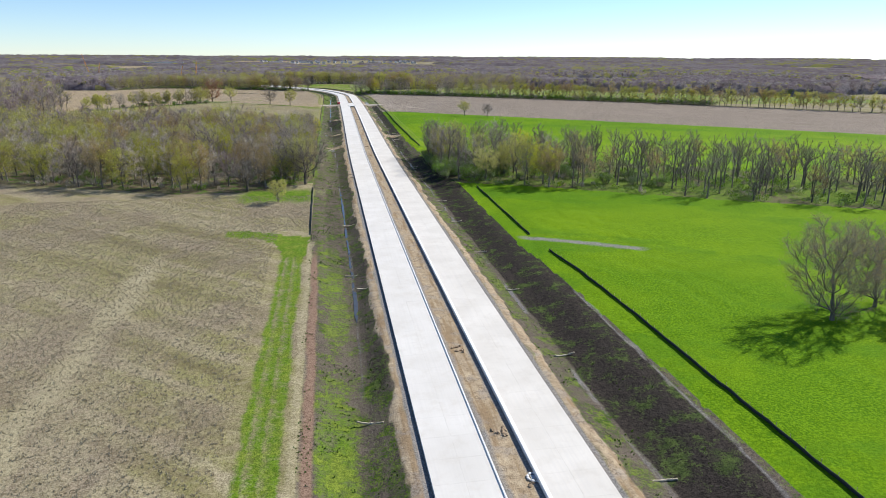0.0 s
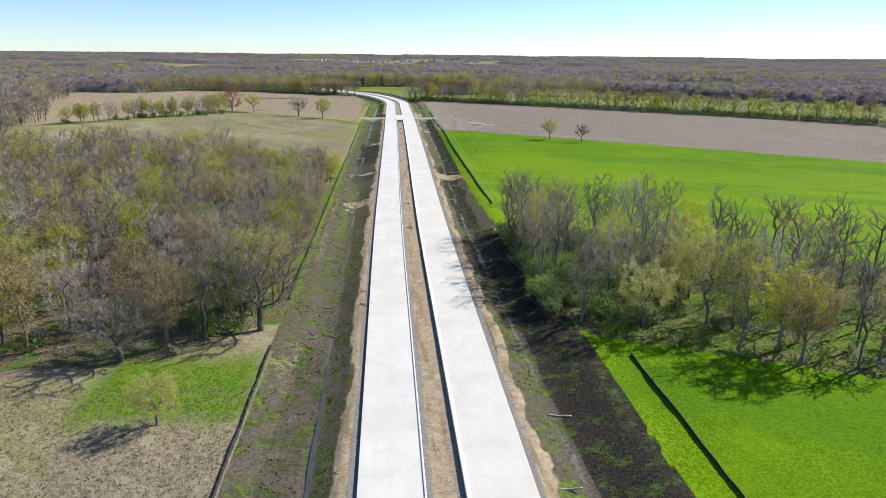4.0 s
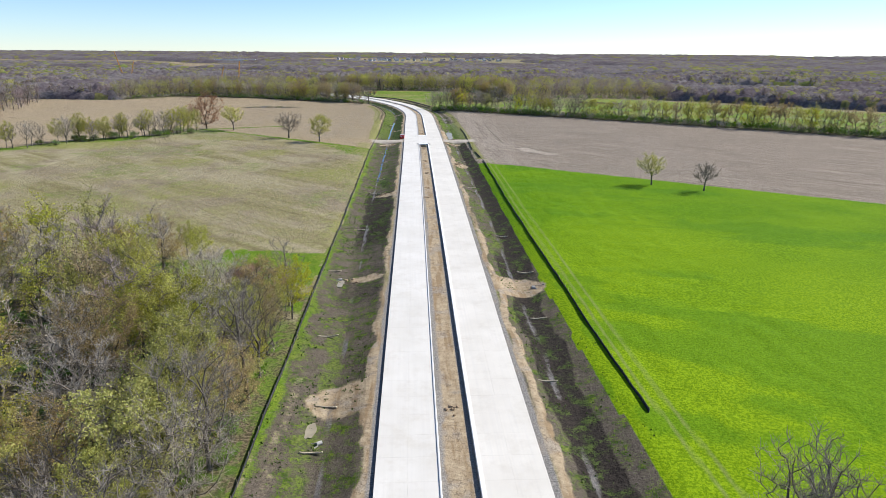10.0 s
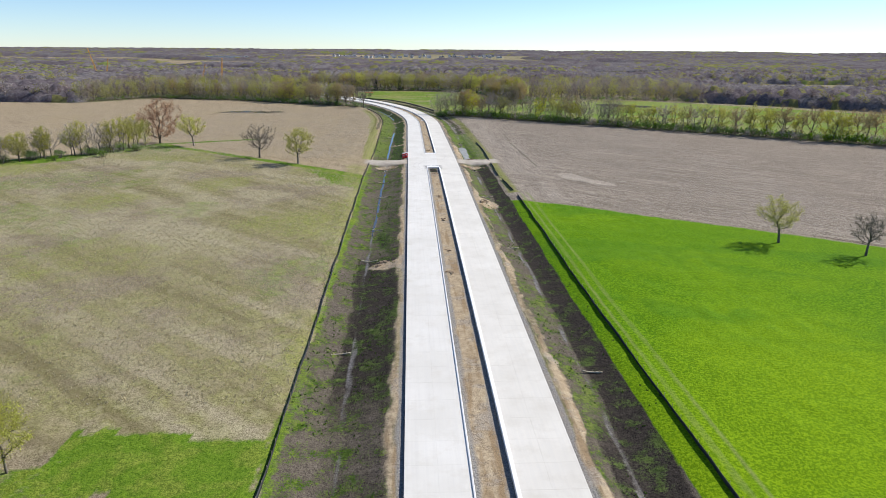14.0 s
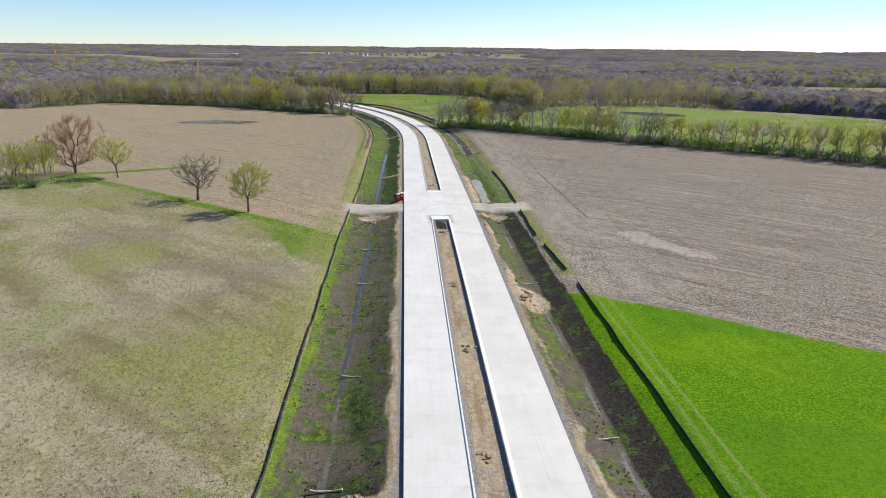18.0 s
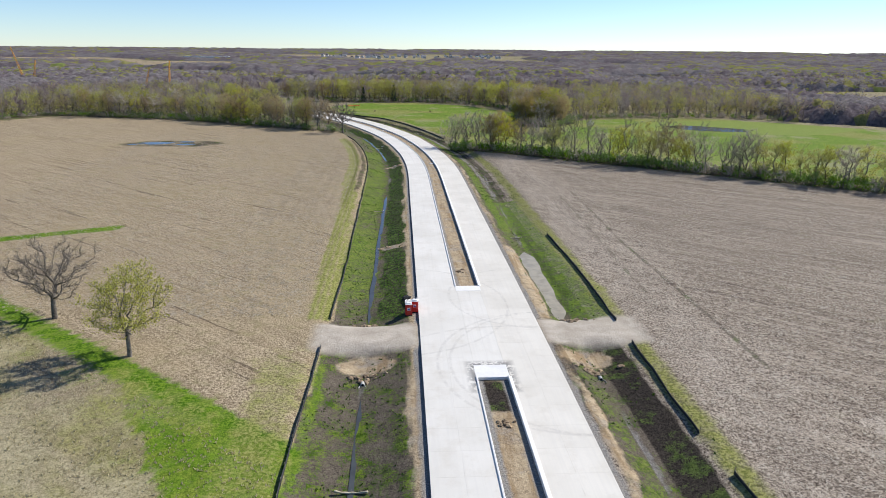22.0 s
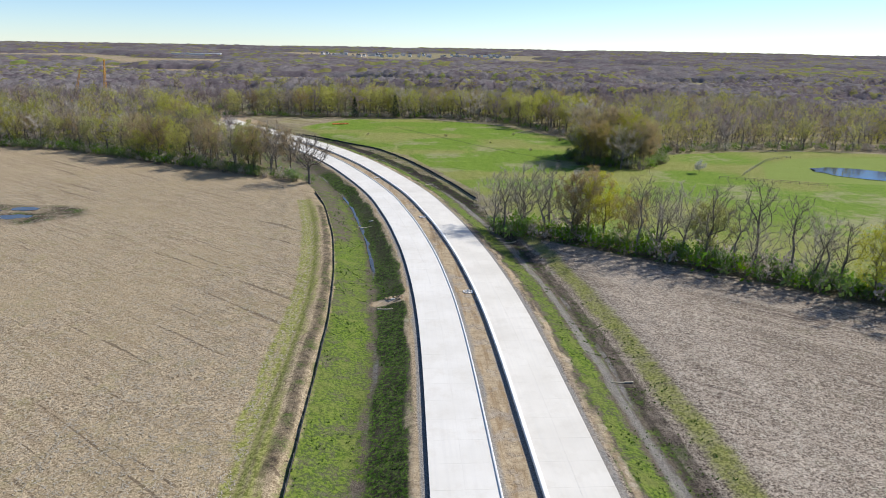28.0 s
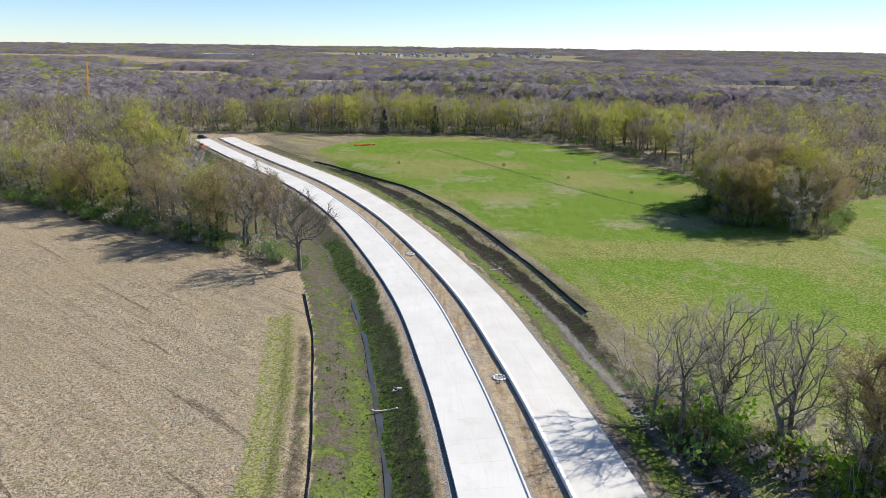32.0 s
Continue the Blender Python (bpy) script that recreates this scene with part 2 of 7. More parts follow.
def land(x, y, fine=True):
    x, y = np.asarray(x, float), np.asarray(y, float)
    u, s = road_coords(x, y)
    near = np.clip((36 - np.abs(s)) / 6, 0, 1) * np.clip((ROAD_END - u) / 20, 0, 1)
    z = np.where(near > 0, profile(s, u) * near, 0.0)
    c = crossing(s, u)
    z = z * (1 - c) - 0.28 * c
    if fine:
        rough = np.where(np.abs(s) < 12, 0.04, np.where(np.abs(s) < 30, 0.16, 0.22))
        z = z + rough * (wave(x, y, 2.6, 3) - 0.5) + 0.5 * rough * (wave(x, y, 1.1, 5) - 0.5)
    # the brown berm west of the ditch in the bend, and the berm beside the east fence
    z = z + 0.5 * band(s, -29.5, -26.0, 1.2) * band(u, 690, 845, 30)
    far = np.hypot(x, y - 500)
    t = np.clip((far - 1500) / 3300, 0, 1)
    return z + rise(y) + 27 * t * t * (3 - 2 * t)


def lines(*runs):
    """Grid lines: runs of (start, end, step), joined."""
    return np.unique(np.concatenate([np.arange(a, b, c) for a, b, c in runs]).round(3))


def spread_lines(start, end, n, power=2.2):
    return start + (end - start) * np.linspace(0, 1, n) ** power


gx = np.unique(np.r_[spread_lines(-426, -4900, 22), lines((-426, -150, 6.0), (-150, -34, 2.0), (-34, 80, 0.6), (80, 180, 2.2), (180, 470, 5.0)), spread_lines(470, 4900, 22)].round(2))
gy = np.unique(np.r_[spread_lines(30, -900, 14), lines((30, 1110, 1.5)), spread_lines(1110, 4900, 34)].round(2))
X, Y = [a.ravel() for a in np.meshgrid(gx, gy)]
Z = land(X, Y)
U, S = road_coords(X, Y)
wob = (wave(X, Y, 7.0, 11) - 0.5) * 1.6 + (wave(X, Y, 2.2, 12) - 0.5) * 0.9
on = (U < ROAD_END) & (U > -300)
A = np.abs(S)


def zone(lo, hi, soft=1.0, shake=1.0):
    return band(S + wob * shake, lo, hi, soft) * on


zones = {}
west_fence, east_fence = knots(U, *FENCE_WEST), knots(U, *FENCE_EAST)
in_west, in_east, in_north, in_meadow = (inside(p, X, Y) for p in (WOOD_WEST, STRIP_EAST, WOOD_NORTH, MEADOW))
field_edge = 549.0 - 0.665 * X + 1.2 * (wave(X, Y, 15, 4) - 0.5)
north_side = Y > hedge_y(X)
lane = np.interp(-X, [-60, 5.2, 106, 122, 150, 182, 260], [500, 557, 638, 606, 588, 546, 500])   # the green strip between dry grass and stubble
east, westw = S > 0, S <= 0
def clearings(x, y):
    """Open fields among the woods beyond."""
    return ((wave(x + 400, y * 1.6, 210, 47) > 0.66) & (np.hypot(x, y - 1000) > 400)) | ((wave(x, y * 3.0, 520, 43) > 0.64) & (y > 1700)) | ((np.abs(x - 60) < 440) & (y > 3000) & (y < 3560))


wild = (np.hypot(X, Y - 500) > 620) | (Y > 1085) | (X > 460) | (X < -420)
edge_soft = np.clip((field_edge - Y) / 4.0 + 0.5, 0, 1)
lane_soft = np.clip((Y - lane) / 4.0 + 0.5, 0, 1)
zones["wheat"] = (east & (S > 17)) * edge_soft
zones["stubble"] = (east & ~north_side) * (1 - edge_soft) + westw * lane_soft
zones["ripe"] = np.clip(band(Y + 0.35 * X + 40 * (wave(X, Y, 45, 48) - 0.5), 290, 420, 50) * (0.45 + 0.75 * wave(X, Y, 26, 49)) + 0.5 * band(wave(X, Y, 34, 50), 0.62, 2, 0.25) * (Y < 260), 0, 1) * east * edge_soft * (S > 17)
zones["lawn"] = inside([(146, 876), (160, 905), (183, 924), (240, 930), (300, 880), (240, 850), (172, 868)], X, Y) * 1.0
zones["lawn"] = np.maximum(zones["lawn"], np.maximum(band(S - east_fence, 1.3, 2.0, 0.5), band(S - east_fence, 3.3, 4.0, 0.5)) * band(U, 300, 532, 12) * 0.75)
zones["dry"] = westw * (1 - lane_soft)
zones["green"] = np.clip(np.maximum.reduce([
    band(Y - lane, -3.2, 2.0, 1.5) * westw * (S < -24.5), band(Y - lane, -16, 4, 5) * (X < -92) * (X > -190) * 0.9, 
    band(X, -30, -6, 6) * band(Y + wob, 205, 224, 8) * 0.9,
    band(Y - (641 + (X + 100) * 0.42) + 0.4 * wob, -2.6, 2.2, 1.2) * (X > -108) * (X < -62),
    band(S, 10, 34, 1) * (S > east_fence - 7.0 + 0.6 * wob) * (S < east_fence - 0.6) * on * (U > 592) * (U < 690) * 0.55,
    in_east * (0.25 + 0.7 * wave(X, Y, 9, 46)), (westw & (Y > 240) & (Y < 375) & (S < -25) & (S > -34)) * (0.1 + 0.6 * wave(X, Y, 7, 45)),
]), 0, 1)
zones["olive"] = np.clip(np.maximum.reduce([
    zone(-25.2, -18.0, 1.2) * band(U, 600, 850, 20) * (0.45 + 0.5 * wave(X, Y, 14, 31)) * (1 - 0.75 * band(U, 800, 860, 10) * band(S, -25, -20, 2)),
    zone(-25.4, -23.6, 0.8) * band(U, 240, 580, 20) * (0.1 + 0.9 * wave(X, Y, 14, 33)),
    zone(-20.0, -17.4, 1.6) * band(U, 290, 360, 12) * 0.55,
    zone(-21.5, -17.0, 1.5) * band(U, 20, 160, 12) * (0.1 + 0.55 * wave(X, Y, 12, 34)),
    zone(12.8, 15.8, 1.6) * (0.05 + 0.5 * wave(X, Y, 14, 32)) * (U < 700),
    zone(13.0, 16.0, 0.8, 0.5) * band(U, 650, 1000, 20) * (0.55 + 0.5 * wave(X, Y, 12, 36)),
]), 0, 1)
zones["fresh"] = np.clip(np.maximum.reduce([                                   # vivid young grass
    0.82 * band(X + 0.35 * wob, -12.6, -7.4, 0.8) * band(Y, -60, 160, 5) * (1 - 0.8 * np.maximum(band(X, -9.4, -8.9, 0.4), band(X, -11.2, -10.7, 0.4))),
    inside([(-6.6, 163), (-20, 171), (-28, 172.5), (-27.5, 166), (-19.5, 163.5), (-14.6, 158), (-12.4, 148), (-7, 148)], X + 0.7 * wob, Y + 0.7 * wob) * 0.9,
    inside([(-6.6, 397), (-31, 399), (-30, 391), (-24, 388), (-14, 385), (-7, 382)], X + 0.8 * wob, Y + wob) * 1.0,
    band(S + 0.5 * wob, -25.6, -23.9, 0.6) * on * band(U, 250, 582, 8) * (0.2 + 0.72 * wave(X, Y, 9, 64)),
    inside([(-5.5, 536), (-5.5, 557), (-34, 578), (-20, 555), (-12, 540)], X + wob, Y + wob) * (0.5 + 0.5 * wave(X, Y, 8, 65)),
    (westw & (S < -26) & (Y > 352) & (Y < 392) & (X > -44)) * (0.75 * band(wave(X, Y, 7, 66) + 0.3 * wave(X, Y, 2.5, 67), 0.72, 3, 0.2)),
    (westw & (S < -26) & (Y > 405) & (Y < lane)) * (0.40 * band(wave(X, Y, 17, 68) + 0.4 * wave(X, Y, 4, 69), 0.92, 3, 0.25)),
    band(S + wob, -23.0, -17.4, 1.2) * on * band(U, 10, 160, 14) * (0.05 + 0.62 * wave(X, Y, 9, 70)),
]), 0, 1)
slant = X * 0.766 + Y * 0.643
zones["straw"] = np.clip(np.maximum.reduce([                                   # flattened pale dead grass
    band(X + 1.2 * wob, -42.5, -37.5, 3) * band(Y, 40, 150, 14) * (0.62 + 0.5 * wave(X, Y, 6, 78)), band(X + wob, -37, -29, 3) * band(Y, 40, 95, 30) * 0.45,
    band(X + 0.3 * wob, -6.8, -5.2, 0.6) * (Y < 160) * 0.6,
    (westw & (S < -26) & (Y > 352) & (Y < 384) & (X > -44)) * 0.6 * band(wave(X, Y, 5, 75), 0.55, 3, 0.2),
    (westw & (S < -26) & (Y > 410) & (Y < lane - 4)) * (0.25 + 0.45 * band(Y, 470, 620, 40)) * band(wave(slant, X * 0.643 - Y * 0.766, 4.5, 76) * 0.4 + 0.8 * wave(slant / 3.0, (X * 0.643 - Y * 0.766) / 12.0, 2.2, 77), 0.66, 3, 0.3),
]), 0, 1)
zones["husk"] = np.clip(np.maximum.reduce([                                    # headland with more chaff, and a bare pale patch
    (east & ~north_side) * (1 - edge_soft) * band(S, 24, 44, 16) * (0.25 + 0.4 * wave(X, Y / 6, 4, 79)),
    inside([(62.5, 561), (66, 550), (72, 541), (80, 537), (79, 543), (73, 550), (69.5, 560)], X + 0.8 * wob, Y + 0.8 * wob) * 1.0,
]), 0, 1)
zones["rust"] = band(S + 0.3 * wob, -24.3, -22.9, 0.7) * on * band(U, -60, 150, 20) + band(np.hypot((X - 200) / 26, (Y - 899) / 10), 0.72, 1.35, 0.3) * (Y > 893 - 0.25 * (X - 200)) * 0.9
zones["meadow"] = in_meadow * 1.0
zones["weedy"] = np.clip(np.maximum.reduce([
    zone(-16.9, -12.0, 0.8) * band(U, 596, 900, 6) * (0.6 + 0.5 * wave(X, Y, 9, 37)),
    zone(-17.0, -14.2, 0.8) * band(U, 470, 576, 10) * (0.15 + 0.7 * wave(X, Y, 12, 38)),
    zone(17.0, 18.8, 0.8) * band(U, 596, 660, 8) * 0.5,
]), 0, 1)
zones["pink"] = (east & ~north_side) * (1 - edge_soft)
zones["lane_dirt"] = np.clip(crossing(S, U + 0.5 * wob) * 1.1, 0, 1) * band(A, 9.6, 27, 5)
zones["verge"] = np.clip(band(A, 11.4, 40, 1.0) * on * np.where(S < 0, S > west_fence + 0.2, S < np.where(U < 300, east_fence - 5.5, east_fence - 3.5) + 0.5 * wob) * np.where((S > 0) & (U > 655), S < 24.0 + wob, 1), 0, 1)
zones["wildgrass"] = np.clip(np.maximum.reduce([                               # yellowish weeds along the stubble
    band(S + 0.4 * wob, knots(U, (594, -29.0), (690, -31.0), (720, -33.2), (850, -33.0)), knots(U, (594, -24.6), (690, -26.0), (720, -28.6), (850, -28.2)), 0.9) * on * (U > 594) * (U < 850) * (0.5 + 0.42 * (np.sin((S + 0.15 * wob) * 4.6) > 0.0)),
    band(S + 0.5 * wob, 22.4, 25.8, 1.5) * on * (U > 530) * (U < 805) * 0.7,
    in_meadow * band(Y - hedge_y(X), 4, 75, 50) * (0.25 + 0.65 * wave(X, Y, 16, 55)), in_meadow * 0.75 * band(wave(X, Y * 1.6, 30, 56), 0.6, 2, 0.3),
    band(S, -33.5, -25.6, 3) * band(U, 540, 582, 8) * 0.5,
    (westw & (Y < lane) & (Y > 400) & (S < -25.5)) * band(wave(X, Y, 26, 44) + 0.25 * wave(X, Y, 6, 45), 0.72, 3, 0.3) * 0.6,
]), 0, 1)
zones["forest"] = np.clip((in_west | in_east | in_north) * 1.0 + (wild & ~in_meadow & (A > 40) & ~clearings(X, Y)) * 1.0
                          + (westw & (Y > 236) & (Y < 372) & (S < -25) & (S > -30)) * 0.9 + band(Y - hedge_y(X), -2, 12, 3) * (X > 36) * 1.0, 0, 1)
zones["soil"] = np.clip(np.maximum.reduce([
    band(S + 0.4 * wob, 17.0, 28.2, 0.7) * on * (U < 300) * (S < east_fence - 5.2 + 0.6 * wob),
    zone(14.0, 19.6, 0.9) * band(U, 300, 400, 20), zone(10.2, 13.0, 0.8) * band(U, 563, 585, 4) * 0.6, zone(10.5, 11.1, 0.4, 0.3) * band(U, 200, 480, 20) * 0.62,
    band(S + 0.3 * wob, 17.0, 21.6, 0.6) * on * band(U, 380, 592, 20),
    zone(18.6, 21.6, 0.7, 0.4) * band(U, 690, 840, 20) * 0.56,
    zone(16.6, 21.4, 0.9) * band(U, 828, 1000, 16) * 0.85,
    band(S + 0.3 * wob, -2.2, 1.9, 0.5) * band(U + 0.6 * wob, 565.0, 573.2, 1.2),
    zone(-15.5, -12.2, 0.7) * (0.1 + 0.5 * wave(X, Y, 18, 51)),
    zone(-20.5, -12.0, 0.8) * band(U, 365, 470, 12) * (0.25 + 0.6 * wave(X, Y, 22, 52)),
    # soil below the east strip, its dark tone also painting the trees' shade
    band(S + wob, 13.5, 21, 2) * on * band(U, 232, 300, 14) * 0.62,
    band(np.hypot((X + 104) / 26, (Y - 821) / 13), -1, 1.0, 0.3) * (0.3 + 0.45 * wave(X, Y, 5, 53)),
    (np.abs(np.interp(Y, [570, 640, 696], [60, 60, 63]) - X) < 0.45) * band(Y, 572, 700, 6) * 0.47, (np.abs(np.interp(Y, [600, 696, 730], [53, 58, 54]) - X) < 0.4) * band(Y, 602, 728, 6) * 0.42,
    (np.abs(np.interp(Y, [910, 954, 1034], [77, 48, 3]) - X) < 0.7) * band(Y, 911, 1036, 4) * 0.7,
    band(S + wob, -21, -16, 1) * on * band(U, 130, 235, 20) * 0.45,
    zone(-28.0, -25.8, 0.7, 0.5) * band(U, 698, 842, 10) * 0.56,
]), 0, 1)
zones["clay"] = np.clip(np.maximum.reduce([
    band(S + 0.3 * wob, -2.2, 1.9, 0.5) * on * (1 - band(U + 0.6 * wob, 565.0, 573.2, 1.2)),
    zone(-12.2, -10.4, 0.6) * np.maximum(knots(U, (345, 1), (380, 0)), 0.3 + 0.5 * wave(X, Y, 10, 57)), zone(10.9, 12.5, 0.7) * np.maximum(knots(U, (400, 1), (450, 0)), 0.35 + 0.55 * wave(X, Y, 12, 58)),
    band(S + 0.5 * wob, -23.4, -21.4, 0.9) * on * band(U, 265, 345, 20) * 0.38,
    band(np.hypot((S + 14.4) * 0.55, (U - 382.4)), -1, 2.6 + 1.2 * wob, 1.2) * on, band(np.hypot((S + 15.2) * 0.8, (U - 333)), -1, 4.2 + wob, 1.4) * on,
    band(np.hypot((S - 15.0) * 0.75, (U - 376)), -1, 5.6 + wob, 1.6) * on,
    band(np.hypot((S + 13.6) * 0.7, (U - 462.0) * 1.3), -1, 3.4 + wob, 1.2) * on,
    band(np.hypot((S + 14.0) * 0.6, (U - 757.5) * 1.2), -1, 2.6 + wob, 1.0) * on,
    band(np.hypot((S + 14.0) * 0.6, (U - 640.0) * 1.6), -1, 2.6 + wob, 1.0) * on * 0.8,
    band(np.hypot((S - 13.8) * 0.9, (U - 520) * 0.5), -1, 3.0 + wob, 1.2) * on,
    band(S + 0.5 * wob, 10.8, 13.4, 0.8) * on * band(U, 594, 638, 5),
    band(S + 0.6 * wob, -26.2, -20.0, 1) * on * band(U, 212, 233, 6) * 0.35,
    band(np.hypot((S - 15.2) * 0.7, (U - 580.5)), -1, 2.6 + 0.6 * wob, 1.0) * on, band(np.hypot((S + 18.0) * 0.6, (U - 580.0)), -1, 2.4 + 0.6 * wob, 1.0) * on,
    band(S + wob, 9, 22, 3) * (U > 1070) * (U < 1140) + band(S + wob, -14, 22, 4) * (U > 1078) * (U < 1150),
]), 0, 1)
zones["gravel"] = np.clip(np.maximum.reduce([
    zone(-10.8, -9.0, 0.5, 0.25), zone(9.0, 10.8, 0.6, 0.3), 
    band(X, 47, 75, 5) * band(Y - (154.5 - (X - 48.6) * 0.545) + 1.2 * wob, -1.9, 1.9, 2.6) * 0.8, zone(27.6, 28.4, 0.5, 0.6) * band(U, 40, 118, 8) * 0.62, zone(16.4, 18.2, 0.6, 0.4) * band(U, 690, 860, 20) * 0.58,
    band(S + 0.25 * wob, -2.7, -1.5, 0.5) * on * 0.8, band(S + 0.25 * wob, 1.1, 2.5, 0.5) * on * 0.7,
]) * (1 - 0.8 * crossing(S, U)), 0, 1)
ditch_w = knots(U, (58, -16.8), (121, -15.3), (310, -16.2), (443, -18.6), (620, -18.4), (746, -16.8), (820, -17.0))
ditch_e = knots(U, (58, 16.6), (121, 16.3), (310, 15.6), (442, 16.6), (619, 15.4), (745, 19.4), (800, 18.0))
open_ditch = 1 - np.clip(crossing(S, U) * 3, 0, 1)
zones["mud"] = np.clip(np.maximum.reduce([
    band(np.abs(S - ditch_w + 0.4 * wob), -1, 0.45, 0.5), band(np.abs(S - ditch_e + 0.4 * wob), -1, 0.55, 0.5),
]) * on * open_ditch * (U < 1000) * (0.15 + 0.6 * wave(X, Y, 7, 59)), 0, 1)

ground_mesh = bpy.data.meshes.new("ground")
nx, ny = len(gx), len(gy)
corner = (np.arange(ny - 1)[:, None] * nx + np.arange(nx - 1)[None, :]).ravel()
quads = np.stack([corner, corner + 1, corner + nx + 1, corner + nx], 1)


def fill_mesh(me, verts, faces, mat=None, smooth=False):
    """A mesh from arrays; all faces have the same number of corners."""
    faces = np.asarray(faces)
    k = faces.shape[1]
    me.vertices.add(len(verts)), me.loops.add(faces.size), me.polygons.add(len(faces))
    me.vertices.foreach_set("co", np.asarray(verts, np.float32).ravel())
    me.loops.foreach_set("vertex_index", faces.astype(np.int32).ravel())
    me.polygons.foreach_set("loop_start", np.arange(0, faces.size, k, dtype=np.int32))
    if smooth:
        me.polygons.foreach_set("use_smooth", np.ones(len(faces), bool))
    me.update(calc_edges=True)
    if mat:
        me.materials.append(mat)
    return me


fill_mesh(ground_mesh, np.stack([X, Y, Z], 1), quads, None, True)
for key, value in zones.items():
    ground_mesh.attributes.new(key, "FLOAT", "POINT").data.foreach_set("value", value.astype(np.float32))


def ground_material():
    m, tree, bsdf = material("ground")
    place = position(tree)
    fine, mid, big = noise_node(tree, place, 2.6, 6, 0.65), noise_node(tree, place, 0.33, 5, 0.6), noise_node(tree, place, 0.035, 4)
    clod = noise_node(tree, place, 0.9, 6, 0.7)

    def stretched(angle, along, across, detail=3):
        turned = tree.nodes.new("ShaderNodeMapping")
        turned.vector_type = "TEXTURE"
        turned.inputs["Rotation"].default_value = (0, 0, angle)
        turned.inputs["Scale"].default_value = (1 / across, 1 / along, 1)
        wire(tree, place, turned.inputs["Vector"])
        return noise_node(tree, turned.outputs[0], 1.0, detail, 0.5)

    rows_b = stretched(radians(49.5), 0.03, 1.1)
    rut = stretched(0.0, 0.09, 0.9)
    furrow = stretched(radians(49.5), 0.025, 0.85, 2)
    grain = noise_node(tree, place, 5.5, 4, 0.7)
    ragged_edge = calc(tree, "ADD", calc(tree, "ADD", clod, mid), fine)

    def mask(key, shake=0.55, edge=0.16):
        a = tree.nodes.new("ShaderNodeAttribute")
        a.attribute_name = key
        uneven = calc(tree, "MULTIPLY", calc(tree, "SUBTRACT", ragged_edge, 1.5), shake)
        return calc(tree, "MULTIPLY", ramp(tree, calc(tree, "ADD", a.outputs["Fac"], uneven), 0.5 - edge, 0.5 + edge), ramp(tree, a.outputs["Fac"], 0.02, 0.1))

    def tones(fac, a, b, lo=0.45, hi=0.56):
        return mix_rgb(tree, ramp(tree, fac, lo, hi), a, b)

    swath = stretched(radians(68), 0.012, 0.055, 4)
    dry_rows = stretched(radians(50), 0.012, 0.20, 3)
    tuft = calc(tree, "ADD", calc(tree, "MULTIPLY", grain, 0.6), calc(tree, "MULTIPLY", noise_node(tree, place, 1.7, 5, 0.75), 0.4))
    dry = tones(tuft, (0.135, 0.116, 0.058), (0.345, 0.30, 0.172), 0.39, 0.61)
    dry = mix_rgb(tree, ramp(tree, mid, 0.42, 0.60, 0, 0.7), dry, tones(tuft, (0.11, 0.112, 0.032), (0.27, 0.262, 0.09)))
    dry = mix_rgb(tree, ramp(tree, calc(tree, "ADD", dry_rows, calc(tree, "MULTIPLY", big, 0.3)), 0.62, 0.76, 0, 0.55), dry, tones(tuft, (0.23, 0.19, 0.13), (0.47, 0.41, 0.29)))
    dry = mix_rgb(tree, ramp(tree, dry_rows, 0.36, 0.43, 0.5, 0), dry, (0.12, 0.10, 0.045))
    dry = mix_rgb(tree, ramp(tree, big, 0.47, 0.58, 0, 0.7), dry, tones(tuft, (0.135, 0.106, 0.074), (0.30, 0.245, 0.18)))
    dry = mix_rgb(tree, ramp(tree, calc(tree, "ADD", mid, calc(tree, "MULTIPLY", fine, 0.4)), 0.76, 0.84, 0, 0.35), dry, (0.42, 0.37, 0.24))
    dry = mix_rgb(tree, ramp(tree, tuft, 0.38, 0.45, 0.3, 0), dry, (0.08, 0.07, 0.03))
    wheat = tones(fine, (0.066, 0.155, 0.003), (0.155, 0.285, 0.006))
    wheat = mix_rgb(tree, ramp(tree, big, 0.44, 0.58, 0, 0.5), wheat, (0.185, 0.30, 0.006))
    wheat = mix_rgb(tree, ramp(tree, noise_node(tree, place, 0.018, 3), 0.50, 0.60, 0, 0.6), wheat, tones(fine, (0.065, 0.155, 0.003), (0.13, 0.25, 0.005)))
    wheat = mix_rgb(tree, ramp(tree, clod, 0.50, 0.66, 0, 0.6), wheat, (0.075, 0.17, 0.004))
    wheat = mix_rgb(tree, ramp(tree, grain, 0.50, 0.62, 0, 0.55), wheat, (0.065, 0.15, 0.003))
    patch_d = tones(tuft, (0.035, 0.105, 0.005), (0.105, 0.235, 0.010), 0.42, 0.58)
    dark_crop = ramp(tree, calc(tree, "ADD", swath, calc(tree, "MULTIPLY", mid, 0.06)), 0.57, 0.63, 0, 0.55)
    wheat = mix_rgb(tree, dark_crop, wheat, patch_d)
    wheat = mix_rgb(tree, ramp(tree, tuft, 0.38, 0.46, 0.55, 0), wheat, (0.036, 0.092, 0.003))
    stalk = calc(tree, "ADD", calc(tree, "MULTIPLY", fine, 0.45), calc(tree, "MULTIPLY", grain, 0.55))
    soft_rows = ramp(tree, rows_b, 0.48, 0.62, 0, 0.34)
    cut = ramp(tree, calc(tree, "ADD", furrow, calc(tree, "MULTIPLY", clod, 0.12)), 0.72, 0.745, 0, 0.65)
    husk = tones(stalk, (0.115, 0.092, 0.072), (0.58, 0.50, 0.41), 0.42, 0.585)
